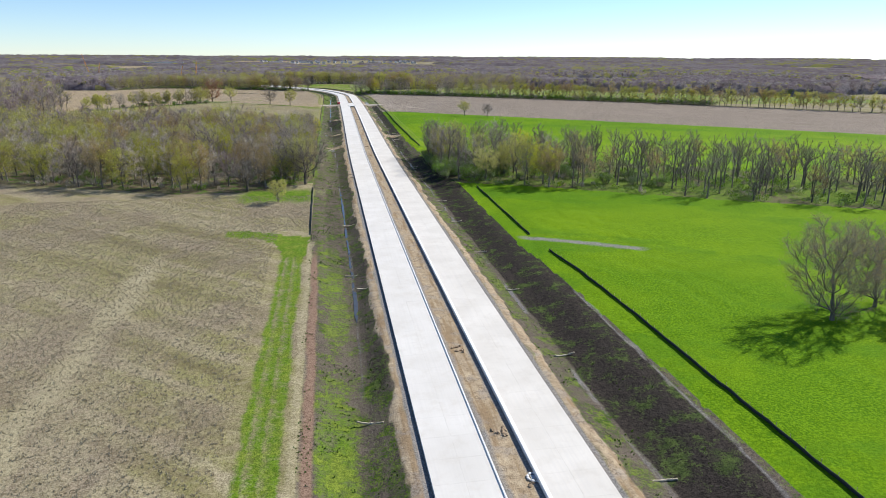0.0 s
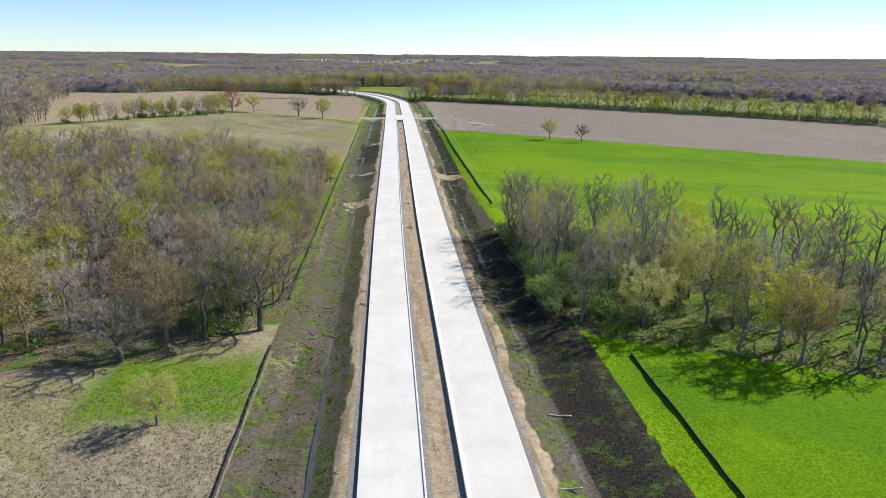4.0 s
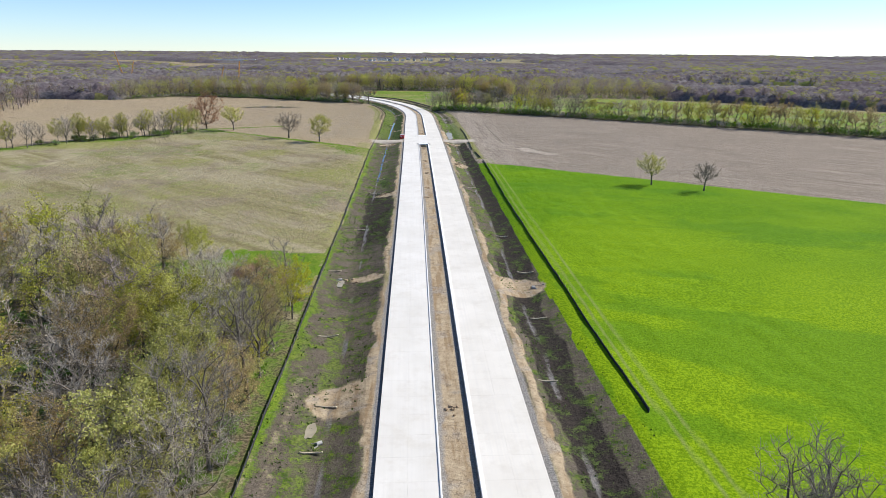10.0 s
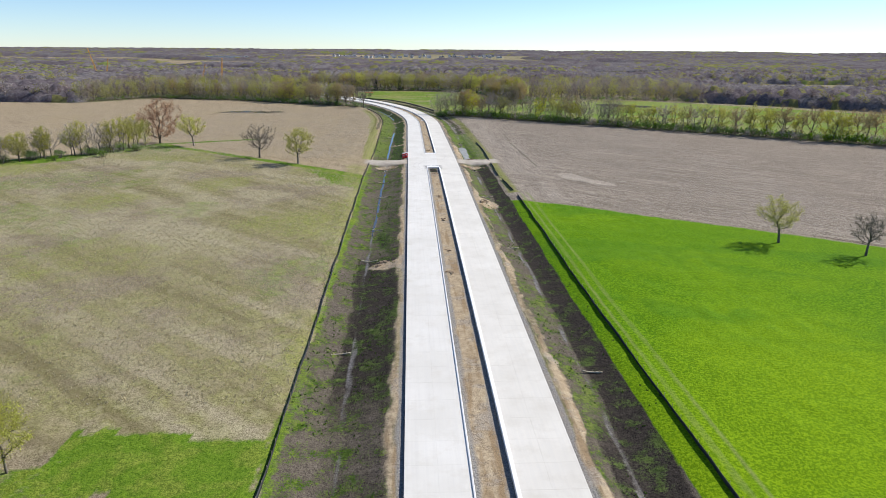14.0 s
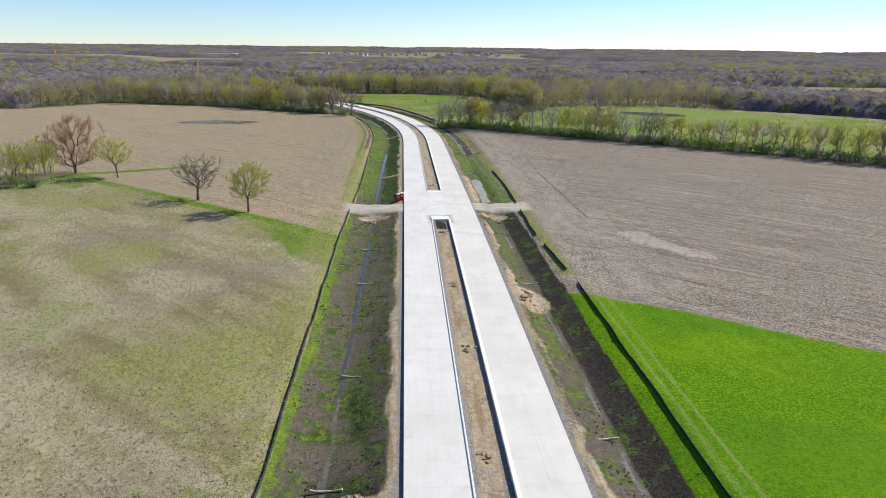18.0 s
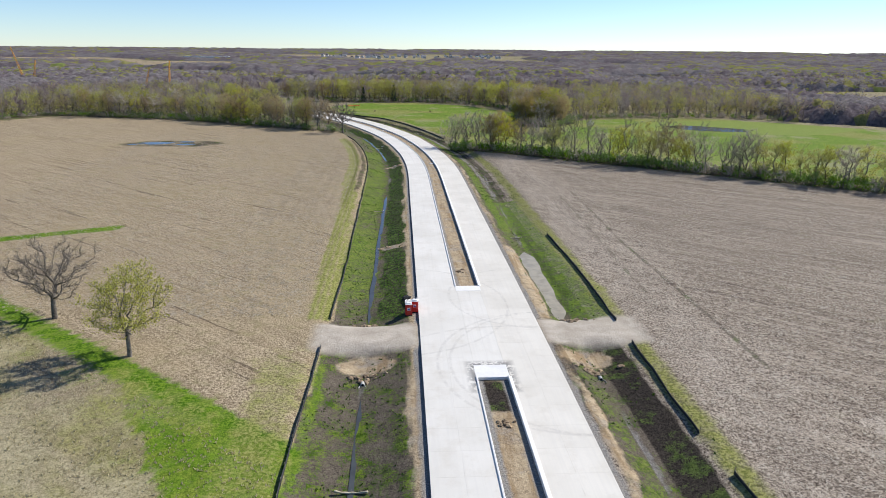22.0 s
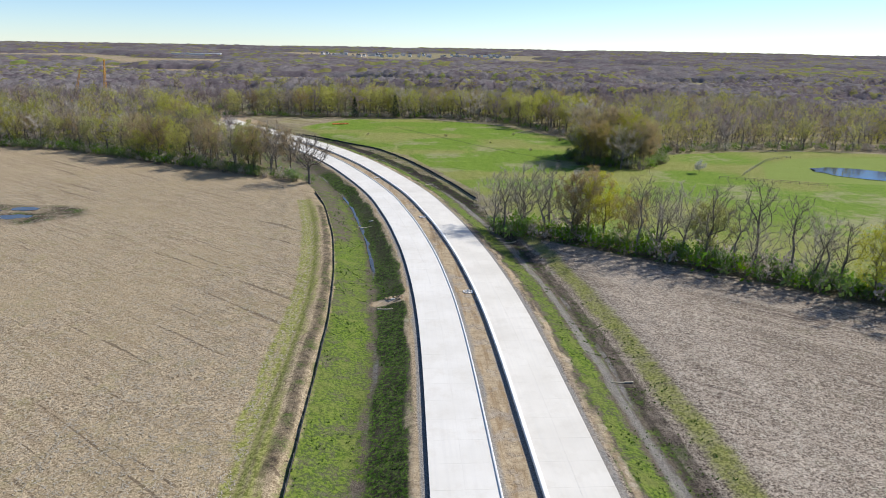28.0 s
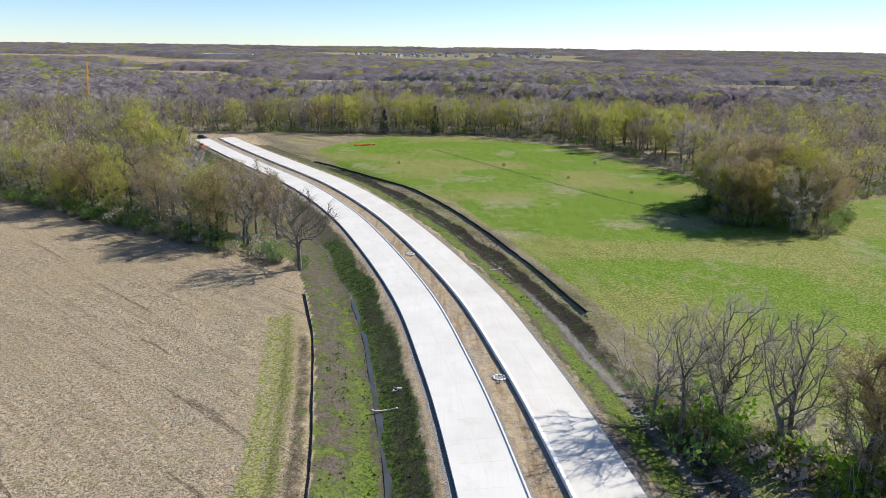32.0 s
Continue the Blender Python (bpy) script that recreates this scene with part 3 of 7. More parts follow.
    stub = tones(stalk, (0.105, 0.076, 0.046), (0.54, 0.44, 0.30), 0.42, 0.59)
    stub = mix_rgb(tree, soft_rows, stub, (0.17, 0.122, 0.075))
    stub = mix_rgb(tree, ramp(tree, big, 0.46, 0.64, 0, 0.4), stub, (0.31, 0.245, 0.145))
    stub = mix_rgb(tree, ramp(tree, mid, 0.52, 0.70, 0, 0.4), stub, (0.235, 0.215, 0.10))
    stub = mix_rgb(tree, cut, stub, (0.085, 0.062, 0.045))
    pink = tones(stalk, (0.055, 0.041, 0.032), (0.45, 0.38, 0.30), 0.43, 0.59)
    pink = mix_rgb(tree, ramp(tree, rows_b, 0.49, 0.62, 0, 0.4), pink, (0.12, 0.093, 0.073))
    pink = mix_rgb(tree, ramp(tree, rows_b, 0.34, 0.44, 0.45, 0), pink, (0.40, 0.34, 0.27))
    pink = mix_rgb(tree, ramp(tree, mid, 0.56, 0.72, 0, 0.3), pink, (0.20, 0.195, 0.11))
    pink = mix_rgb(tree, cut, pink, (0.08, 0.06, 0.05))
    ripe = tones(fine, (0.128, 0.22, 0.004), (0.245, 0.365, 0.008))
    ripe = mix_rgb(tree, ramp(tree, grain, 0.50, 0.62, 0, 0.45), ripe, (0.11, 0.20, 0.004))
    ripe = mix_rgb(tree, ramp(tree, clod, 0.52, 0.68, 0, 0.4), ripe, (0.135, 0.235, 0.005))
    ripe = mix_rgb(tree, dark_crop, ripe, patch_d)
    ripe = mix_rgb(tree, ramp(tree, tuft, 0.38, 0.46, 0.5, 0), ripe, (0.05, 0.115, 0.003))
    fresh = tones(tuft, (0.045, 0.10, 0.008), (0.155, 0.245, 0.022), 0.40, 0.60)
    fresh = mix_rgb(tree, ramp(tree, mid, 0.46, 0.60, 0, 0.6), fresh, tones(tuft, (0.10, 0.125, 0.02), (0.25, 0.285, 0.05)))
    straw = tones(tuft, (0.20, 0.172, 0.10), (0.45, 0.40, 0.26), 0.39, 0.61)
    rust = tones(tuft, (0.13, 0.082, 0.056), (0.27, 0.185, 0.135), 0.42, 0.58)
    green = tones(fine, (0.050, 0.115, 0.008), (0.14, 0.225, 0.02))
    green = mix_rgb(tree, ramp(tree, mid, 0.48, 0.66, 0, 0.7), green, (0.18, 0.22, 0.045))
    olive = tones(fine, (0.05, 0.09, 0.014), (0.14, 0.19, 0.032))
    olive = mix_rgb(tree, ramp(tree, mid, 0.50, 0.66, 0, 0.6), olive, (0.17, 0.175, 0.06))
    lawn = tones(tuft, (0.14, 0.185, 0.04), (0.225, 0.275, 0.07), 0.42, 0.58)
    meadow = tones(fine, (0.085, 0.15, 0.016), (0.185, 0.255, 0.042))
    meadow = mix_rgb(tree, ramp(tree, calc(tree, "ADD", big, calc(tree, "MULTIPLY", mid, 0.4)), 0.72, 0.84, 0, 0.7), meadow, tones(fine, (0.22, 0.20, 0.11), (0.35, 0.31, 0.20)))
    speck = ramp(tree, calc(tree, "ADD", calc(tree, "MULTIPLY", tuft, 0.75), calc(tree, "MULTIPLY", mid, 0.45)), 0.61, 0.66)
    verge = mix_rgb(tree, speck, tones(tuft, (0.06, 0.049, 0.039), (0.165, 0.138, 0.108), 0.42, 0.58), tones(clod, (0.04, 0.08, 0.008), (0.12, 0.17, 0.022)))
    weedy = mix_rgb(tree, ramp(tree, fine, 0.46, 0.56), tones(clod, (0.022, 0.020, 0.015), (0.05, 0.045, 0.032)), tones(clod, (0.035, 0.075, 0.010), (0.085, 0.145, 0.022)))
    weeds = tones(fine, (0.135, 0.15, 0.035), (0.29, 0.285, 0.10))
    forest = tones(fine, (0.07, 0.06, 0.035), (0.19, 0.155, 0.10))
    forest = mix_rgb(tree, ramp(tree, mid, 0.50, 0.62, 0, 0.85), forest, (0.07, 0.14, 0.018))
    soil = tones(tuft, (0.012, 0.010, 0.009), (0.064, 0.053, 0.044), 0.40, 0.60)
    soil = mix_rgb(tree, ramp(tree, calc(tree, "ADD", calc(tree, "MULTIPLY", tuft, 0.6), calc(tree, "MULTIPLY", mid, 0.6)), 0.62, 0.67, 0, 0.55), soil, tones(clod, (0.045, 0.085, 0.013), (0.11, 0.17, 0.030)))
    clay = tones(clod, (0.29, 0.22, 0.14), (0.47, 0.38, 0.255), 0.35, 0.65)
    clay = mix_rgb(tree, ramp(tree, rut, 0.50, 0.62, 0, 0.75), clay, (0.25, 0.172, 0.095))
    clay = mix_rgb(tree, ramp(tree, mid, 0.52, 0.64, 0, 0.5), clay, tones(grain, (0.22, 0.205, 0.185), (0.38, 0.355, 0.32)))
    clay = mix_rgb(tree, ramp(tree, fine, 0.54, 0.66, 0, 0.6), clay, (0.19, 0.145, 0.10))
    gully = calc(tree, "ABSOLUTE", calc(tree, "SUBTRACT", noise_node(tree, place, 0.5, 4, 0.6), 0.5))
    clay = mix_rgb(tree, calc(tree, "MULTIPLY", ramp(tree, gully, 0.006, 0.02, 0.55, 0), ramp(tree, mid, 0.42, 0.54)), clay, (0.12, 0.085, 0.056))
    gravel = tones(grain, (0.13, 0.125, 0.12), (0.31, 0.295, 0.275), 0.40, 0.60)
    gravel = mix_rgb(tree, ramp(tree, mid, 0.5, 0.7, 0, 0.5), gravel, (0.30, 0.255, 0.20))
    lane_dirt = tones(mid, (0.37, 0.325, 0.265), (0.49, 0.435, 0.365), 0.35, 0.65)
    lane_dirt = mix_rgb(tree, ramp(tree, grain, 0.5, 0.66, 0, 0.3), lane_dirt, (0.28, 0.24, 0.19))
    mud = tones(tuft, (0.075, 0.068, 0.062), (0.17, 0.152, 0.135))
    colour = dry
    for key, tone, shake, edge in (("wheat", wheat, 0.2, 0.16), ("ripe", ripe, 0.25, 0.6), ("stubble", stub, 0.2, 0.2), ("pink", pink, 0.2, 0.3), ("husk", husk, 0.9, 0.35), ("forest", forest, 0.6, 0.2), ("meadow", meadow, 0.6, 0.3),
                                   ("verge", verge, 0.5, 0.2), ("green", green, 0.8, 0.26), ("olive", olive, 1.2, 0.3), ("straw", straw, 0.9, 0.35), ("fresh", fresh, 0.9, 0.25), ("rust", rust, 0.4, 0.25), ("wildgrass", weeds, 0.95, 0.3), ("lawn", lawn, 0.4, 0.3), ("weedy", weedy, 0.6, 0.22), ("soil", soil, 0.55, 0.2),
                                   ("clay", clay, 0.55, 0.18), ("gravel", gravel, 0.35, 0.25), ("lane_dirt", lane_dirt, 0.2, 0.3)):
        colour = mix_rgb(tree, mask(key, shake, edge), colour, tone)
    wet = mask("mud", 0.5)
    colour = mix_rgb(tree, wet, colour, mud)
    wire(tree, colour, bsdf.inputs["Base Color"])
    wire(tree, ramp(tree, wet, 0, 1, 0.92, 0.45), bsdf.inputs["Roughness"])
    wire(tree, ramp(tree, wet, 0, 1, 0.04, 0.3), bsdf.inputs["Specular IOR Level"])
    bumped(tree, bsdf, calc(tree, "ADD", calc(tree, "ADD", fine, calc(tree, "MULTIPLY", clod, 0.5)), calc(tree, "MULTIPLY", tuft, 0.6)), 1.0, 0.10)
    return m


ground_mesh.materials.append(ground_material())
tagged(new("ground", ground_mesh), "farmland and bare highway verges running to the horizon", "ground", kind="structure")

# ---------------------------------------------------------------- part helpers
def mesh_of(name, bm, mat, smooth=False):
    me = bpy.data.meshes.new(name)
    if smooth:
        for f in bm.faces:
            f.smooth = True
    bm.to_mesh(me)
    bm.free()
    if mat:
        me.materials.append(mat)
    return me


def part(name, shape, mat, parent, label=""):
    """One mesh object under a thing or under a part; shape is a bmesh or a mesh that is shared."""
    me = mesh_of(name, shape, mat) if isinstance(shape, bmesh.types.BMesh) else shape
    ob = new(name, me)
    ob.parent = parent
    if label:
        ob["label"] = label
    return ob


def thing(name, m, label, category, group="", kind=""):
    ob = new(name)
    ob.empty_display_size = 0.5
    ob.matrix_world = m if isinstance(m, Matrix) else Matrix.Translation(m)
    return tagged(ob, label, category, group, kind)


def add_box(bm, lo, hi, bevel=0.0, m=None):
    lo, hi = Vector(lo), Vector(hi)
    made = bmesh.ops.create_cube(bm, size=1.0, matrix=Matrix.Translation((lo + hi) / 2) @ Matrix.Diagonal((*(hi - lo), 1)))
    verts = made["verts"]
    if bevel:
        edges = list({e for v in verts for e in v.link_edges})
        verts = list({v for v in bmesh.ops.bevel(bm, geom=edges, offset=bevel, segments=2, affect="EDGES", profile=0.6)["verts"]} | {v for v in verts if v.is_valid})
    if m:
        bmesh.ops.transform(bm, matrix=m, verts=[v for v in verts if v.is_valid])
    return bm


def add_tube(bm, points, radii, sides=8, caps=True):
    """A tube along points."""
    rings, pts = [], [Vector(p) for p in points]
    radii = [radii] * len(pts) if isinstance(radii, (int, float)) else radii
    for k, p in enumerate(pts):
        d = (pts[min(k + 1, len(pts) - 1)] - pts[max(k - 1, 0)]).normalized()
        a = d.orthogonal().normalized() if abs(d.z) > 0.9 else d.cross(Vector((0, 0, 1))).normalized()
        b = d.cross(a)
        rings.append([bm.verts.new(p + radii[k] * (math.cos(t) * a + math.sin(t) * b)) for t in (2 * math.pi * i / sides for i in range(sides))])
    for r0, r1 in zip(rings, rings[1:]):
        for i in range(sides):
            bm.faces.new((r0[i], r0[(i + 1) % sides], r1[(i + 1) % sides], r1[i]))
    if caps:
        bm.faces.new(rings[0][::-1]), bm.faces.new(rings[-1])
    return bm


def ribbon(section, u0, u1, step=2.0):
    """A solid swept along the road: section is a closed outline of (offset, height), u0 to u1 its stations."""
    n = max(2, int(round((u1 - u0) / step)) + 1)
    verts, faces, k = [], [], len(section)
    for u in np.linspace(u0, u1, n):
        verts += [tuple(beside(u, s, z)) for s, z in section]
    for r in range(n - 1):
        for i in range(k):
            a, b = r * k + i, r * k + (i + 1) % k
            faces.append((a, b, b + k, a + k))
    me = bpy.data.meshes.new("ribbon")
    me.from_pydata(verts, [], faces + [tuple(range(k))[::-1], tuple(range((n - 1) * k, n * k))])
    me.update()
    return me

# ---------------------------------------------------------------- concrete pavement
def concrete_material(name, dull, pale):
    m, tree, bsdf = material(name)
    place = position(tree)
    chance = tree.nodes.new("ShaderNodeObjectInfo").outputs["Random"]
    drag = tree.nodes.new("ShaderNodeMapping")
    drag.inputs["Scale"].default_value = (3.0, 0.06, 1)
    wire(tree, place, drag.inputs["Vector"])
    streak, blot, fine = noise_node(tree, drag.outputs[0], 1.0, 4), noise_node(tree, place, 0.12, 4), noise_node(tree, place, 6.0, 5)
    colour = mix_rgb(tree, ramp(tree, blot, 0.35, 0.65), dull, pale)
    colour = mix_rgb(tree, ramp(tree, streak, 0.45, 0.75, 0, 0.3), colour, (0.54, 0.52, 0.485))
    colour = mix_rgb(tree, ramp(tree, fine, 0.3, 0.7, 0, 0.2), colour, (0.56, 0.55, 0.53))
    # tyre arcs and the asphalt smeared round the end of the median
    way = tree.nodes.new("ShaderNodeSeparateXYZ")
    wire(tree, place, way.inputs[0])
    px_, py_ = way.outputs[0], way.outputs[1]
    scuff = noise_node(tree, place, 0.9, 5, 0.7)
    far_x, far_y = calc(tree, "ABSOLUTE", calc(tree, "SUBTRACT", px_, 19.8)), calc(tree, "ABSOLUTE", calc(tree, "SUBTRACT", py_, 573.4))
    ring = calc(tree, "MAXIMUM", calc(tree, "SUBTRACT", far_x, 2.3), calc(tree, "SUBTRACT", far_y, 3.3))
    colour = mix_rgb(tree, calc(tree, "MULTIPLY", ramp(tree, ring, 0.3, 1.5, 1, 0), ramp(tree, scuff, 0.42, 0.50, 0, 0.85)), colour, (0.17, 0.165, 0.16))
    for cx, cy, radius in ((31.0, 577.0, 18.6), (33.0, 577.0, 18.8), (6.0, 600.0, 20.0), (31.0, 604.0, 15.0), (24.0, 560.0, 30.0)):
        dx, dy = calc(tree, "SUBTRACT", px_, cx), calc(tree, "SUBTRACT", py_, cy)
        off = calc(tree, "ABSOLUTE", calc(tree, "SUBTRACT", calc(tree, "SQRT", calc(tree, "ADD", calc(tree, "MULTIPLY", dx, dx), calc(tree, "MULTIPLY", dy, dy))), radius))
        colour = mix_rgb(tree, calc(tree, "MULTIPLY", ramp(tree, off, 0.1, 0.35, 0.35, 0), ramp(tree, scuff, 0.40, 0.56)), colour, (0.40, 0.38, 0.35))
    colour = mix_rgb(tree, ramp(tree, noise_node(tree, place, 0.35, 5, 0.7), 0.50, 0.70, 0, 0.45), colour, (0.53, 0.49, 0.42))
    hsv = tree.nodes.new("ShaderNodeHueSaturation")
    wire(tree, ramp(tree, chance, 0, 1, 0.99, 1.01), hsv.inputs["Value"])
    wire(tree, colour, hsv.inputs["Color"])
    wire(tree, hsv.outputs[0], bsdf.inputs["Base Color"])
    bsdf.inputs["Roughness"].default_value, bsdf.inputs["Specular IOR Level"].default_value = 0.8, 0.25
    bumped(tree, bsdf, fine, 0.15, 0.01)
    return m


CONCRETE = concrete_material("white_concrete", (0.615, 0.588, 0.53), (0.69, 0.665, 0.612))
CONCRETE_WARM = concrete_material("warm_concrete", (0.61, 0.575, 0.505), (0.69, 0.655, 0.585))
CURB = plain("curb_concrete", (0.68, 0.67, 0.65), (0.78, 0.77, 0.75), 2.0, 0.7, 0.2)
TAR = plain("joint_bed", (0.40, 0.39, 0.37), (0.48, 0.47, 0.45), 3.0, 0.9, 0.2)

west_road = thing("road", (0, 0, 0), "new pale concrete carriageway without markings", "road", kind="structure")
east_road = thing("road", (0, 0, 0), "new pale concrete carriageway with a raised kerb", "road", kind="structure")
apron = thing("road", (0, 0, 0), "concrete crossing slab that joins both carriageways", "road", kind="structure")


def slab_panel(u0, u1, s0, s1, top=0.0, gap=0.008, mat=CONCRETE, inset=0.01):
    """One concrete slab: chamfered top edges and a sawn joint down its middle."""
    u0, u1, s0, s1 = u0 + gap / 2, u1 - gap / 2, s0 + inset, s1 - inset
    mid = (s0 + s1) / 2
    rows = [(s0, -0.32), (s0, top - 0.02), (s0 + 0.02, top), (mid - 0.006, top), (mid, top - 0.01), (mid + 0.006, top), (s1 - 0.02, top), (s1, top - 0.02), (s1, -0.32)]
    verts = [tuple(beside(u, s, z)) for u in (u0, u1) for s, z in rows]
    n = len(rows)
    faces = [(i, i + 1, n + i + 1, n + i) for i in range(n - 1)] + [tuple(range(n))[::-1], tuple(range(n, 2 * n))]
    me = bpy.data.meshes.new("slab")
    me.from_pydata(verts, [], [f[::-1] for f in faces])
    me.update()
    me.materials.append(mat)
    return me


for road, s0, s1 in ((west_road, -9.85, -2.35), (east_road, 2.0, 9.85)):
    u = 18.0
    while u < 1094:
        part("slab", slab_panel(u, u + 4.6, s0, s1, mat=CONCRETE if road is west_road else CONCRETE_WARM), None, road)
        u += 4.6
    for name, mesh in (("bed", ribbon([(s0 + 0.03, -0.7), (s1 - 0.03, -0.7), (s1 - 0.03, -0.06), (s0 + 0.03, -0.06)], 18, 1094, 4.0)),):
        mesh.materials.append(TAR)
        part(name, mesh, None, road)
u = 576.6
while u < 606.0:
    part("slab", slab_panel(u, u + 3.75, -2.3605, 2.0105, gap=0.006, inset=0.0), None, apron)
    u += 3.75
mesh = ribbon([(-2.6, -0.7), (2.2, -0.7), (2.2, -0.035), (-2.6, -0.035)], 576.6, 606.6, 4.0)
mesh.materials.append(TAR)
part("bed", mesh, None, apron)
for road, s, lean in ((west_road, -2.35, 1), (east_road, 2.0, -1)):
    for u0, u1 in ((18, 573.2), (609.0, 1094)):
        prof = [(s - 0.02, -0.3), (s + lean * -0.20, 0.004), (s + lean * -0.17, 0.15), (s + lean * -0.02, 0.17), (s + lean * 0.03, 0.15), (s + lean * 0.03, -0.4)]
        if lean < 0:
            prof = prof[::-1]
            prof = [(2.0 - 0.04, -0.4), (2.0 - 0.04, 0.15), (2.0 + 0.02, 0.17), (2.0 + 0.16, 0.15), (2.0 + 0.22, 0.05), (2.0 + 0.5, 0.006), (2.0 + 0.5, -0.05)][::-1]
        mesh = ribbon(prof, u0, u1, 2.0)
        mesh.materials.append(CURB)
        part("kerb", mesh, None, road, "pale concrete median kerb")
# median noses beside the crossing slab
for u0, u1 in ((573.0, 576.6), (606.6, 609.2)):
    mesh = ribbon([(-2.5, -0.4), (2.2, -0.4), (2.2, 0.012), (-2.5, 0.012)], u0, u1, 1.0)
    mesh.materials.append(CURB)
    part("nose", mesh, None, apron, "brighter concrete strip at the end of the median")

# ---------------------------------------------------------------- trees
def wood(name, dark, light, spread, through_light=0.4):
    """Bark and twigs: two tones, differing from tree to tree."""
    m, tree, bsdf = material(name)
    place = position(tree)
    both = calc(tree, "ADD", calc(tree, "MULTIPLY", noise_node(tree, place, 0.5, 2), 0.5), calc(tree, "MULTIPLY", noise_node(tree, place, 4.0, 4), 0.5))
    tone = tree.nodes.new("ShaderNodeAttribute")
    tone.attribute_name = "tone"
    chance = calc(tree, "FRACT", calc(tree, "ADD", tree.nodes.new("ShaderNodeObjectInfo").outputs["Random"], tone.outputs["Fac"]))
    hsv = tree.nodes.new("ShaderNodeHueSaturation")
    wire(tree, ramp(tree, chance, 0, 1, 1 - spread, 1 + spread), hsv.inputs["Value"])
    wire(tree, mix_rgb(tree, ramp(tree, both, 0.36, 0.64), dark, light), hsv.inputs["Color"])
    wire(tree, hsv.outputs[0], bsdf.inputs["Base Color"])
    bsdf.inputs["Roughness"].default_value, bsdf.inputs["Specular IOR Level"].default_value = 0.95, 0.1
    if through_light:
        glow = tree.nodes.new("ShaderNodeBsdfTranslucent")
        wire(tree, hsv.outputs[0], glow.inputs["Color"])
        blend = tree.nodes.new("ShaderNodeMixShader")
        blend.inputs[0].default_value = through_light
        wire(tree, bsdf.outputs[0], blend.inputs[1]), wire(tree, glow.outputs[0], blend.inputs[2])
        wire(tree, blend.outputs[0], tree.nodes["Material Output"].inputs["Surface"])
    return m


BARK = wood("bark", (0.085, 0.073, 0.061), (0.25, 0.22, 0.185), 0.3, 0.0)
TWIG = wood("twigs", (0.33, 0.285, 0.235), (0.53, 0.47, 0.395), 0.3, 0.34)
TWIG_RED = wood("red_twigs", (0.25, 0.15, 0.11), (0.37, 0.23, 0.165), 0.25, 0.32)
TWIG_GREY = wood("grey_twigs", (0.16, 0.138, 0.115), (0.34, 0.298, 0.252), 0.3, 0.2)
TWIG_BUD = wood("budding_twigs", (0.33, 0.312, 0.12), (0.50, 0.465, 0.19), 0.3, 0.42)
TWIG_HAZE = wood("brown_twigs", (0.30, 0.225, 0.135), (0.44, 0.345, 0.215), 0.3, 0.35)
PALE_WOOD = plain("weathered_wood", (0.34, 0.31, 0.27), (0.52, 0.49, 0.44), 3.0, 0.9, 0.3)
LEAF_BUD = foliage("budding_leaves", (0.48, 0.475, 0.07), (0.38, 0.40, 0.055), (0.54, 0.465, 0.11), 0.48)
LEAF_BROWN = foliage("brown_buds", (0.43, 0.31, 0.15), (0.36, 0.27, 0.13), (0.45, 0.37, 0.13), 0.48)
LEAF_RED = foliage("red_buds", (0.42, 0.22, 0.12), (0.34, 0.18, 0.105), (0.45, 0.26, 0.135), 0.48)
LEAF_GREEN = foliage("fresh_leaves", (0.11, 0.235, 0.02), (0.19, 0.32, 0.04), (0.14, 0.22, 0.028), 0.48)
NEEDLE = foliage("needles", (0.012, 0.035, 0.012), (0.02, 0.05, 0.018), (0.015, 0.03, 0.012), 0.1)


class Grown:
    """Wood tubes, twig slivers and leaf quads of one tree, as arrays."""

    def __init__(self, seed):
        self.rng = np.random.default_rng(seed)
        self.wv, self.wf, self.tv, self.tf, self.lv, self.lf = [], [], [], [], [], []

    def tube(self, p, q, r0, r1, sides):
        d = q - p
        d = d / (np.linalg.norm(d) + 1e-9)
        a = np.cross(d, (0.31, 0.87, 0.2))
        a /= np.linalg.norm(a) + 1e-9
        b = np.cross(d, a)
        n = len(self.wv)
        for c, r in ((p, r0), (q, r1)):
            for k in range(sides):
                t = 2 * math.pi * k / sides
                self.wv.append(c + r * (math.cos(t) * a + math.sin(t) * b))
        for k in range(sides):
            self.wf.append((n + k, n + (k + 1) % sides, n + sides + (k + 1) % sides, n + sides + k))

    def sliver(self, p, q, w):
        d = q - p
        a = np.cross(d, self.rng.normal(size=3))
        a *= w / (np.linalg.norm(a) + 1e-9)
        n = len(self.tv)
        self.tv += [p - a, p + a, q + a * 0.3, q - a * 0.3]
        self.tf.append((n, n + 1, n + 2, n + 3))

    def leaf(self, p, size):
        a = self.rng.normal(size=3)
        a /= np.linalg.norm(a)
        b = np.cross(a, self.rng.normal(size=3))
        b /= np.linalg.norm(b) + 1e-9
        n = len(self.lv)
        self.lv += [p - a * size, p + b * size * 0.6, p + a * size, p - b * size * 0.6]
        self.lf.append((n, n + 1, n + 2, n + 3))

    def arrays(self):
        out = []
        for v, f in ((self.wv, self.wf), (self.tv, self.tf), (self.lv, self.lf)):
            out.append((np.array(v, np.float32).reshape(-1, 3), np.array(f, np.int32).reshape(-1, 4)))
        return out


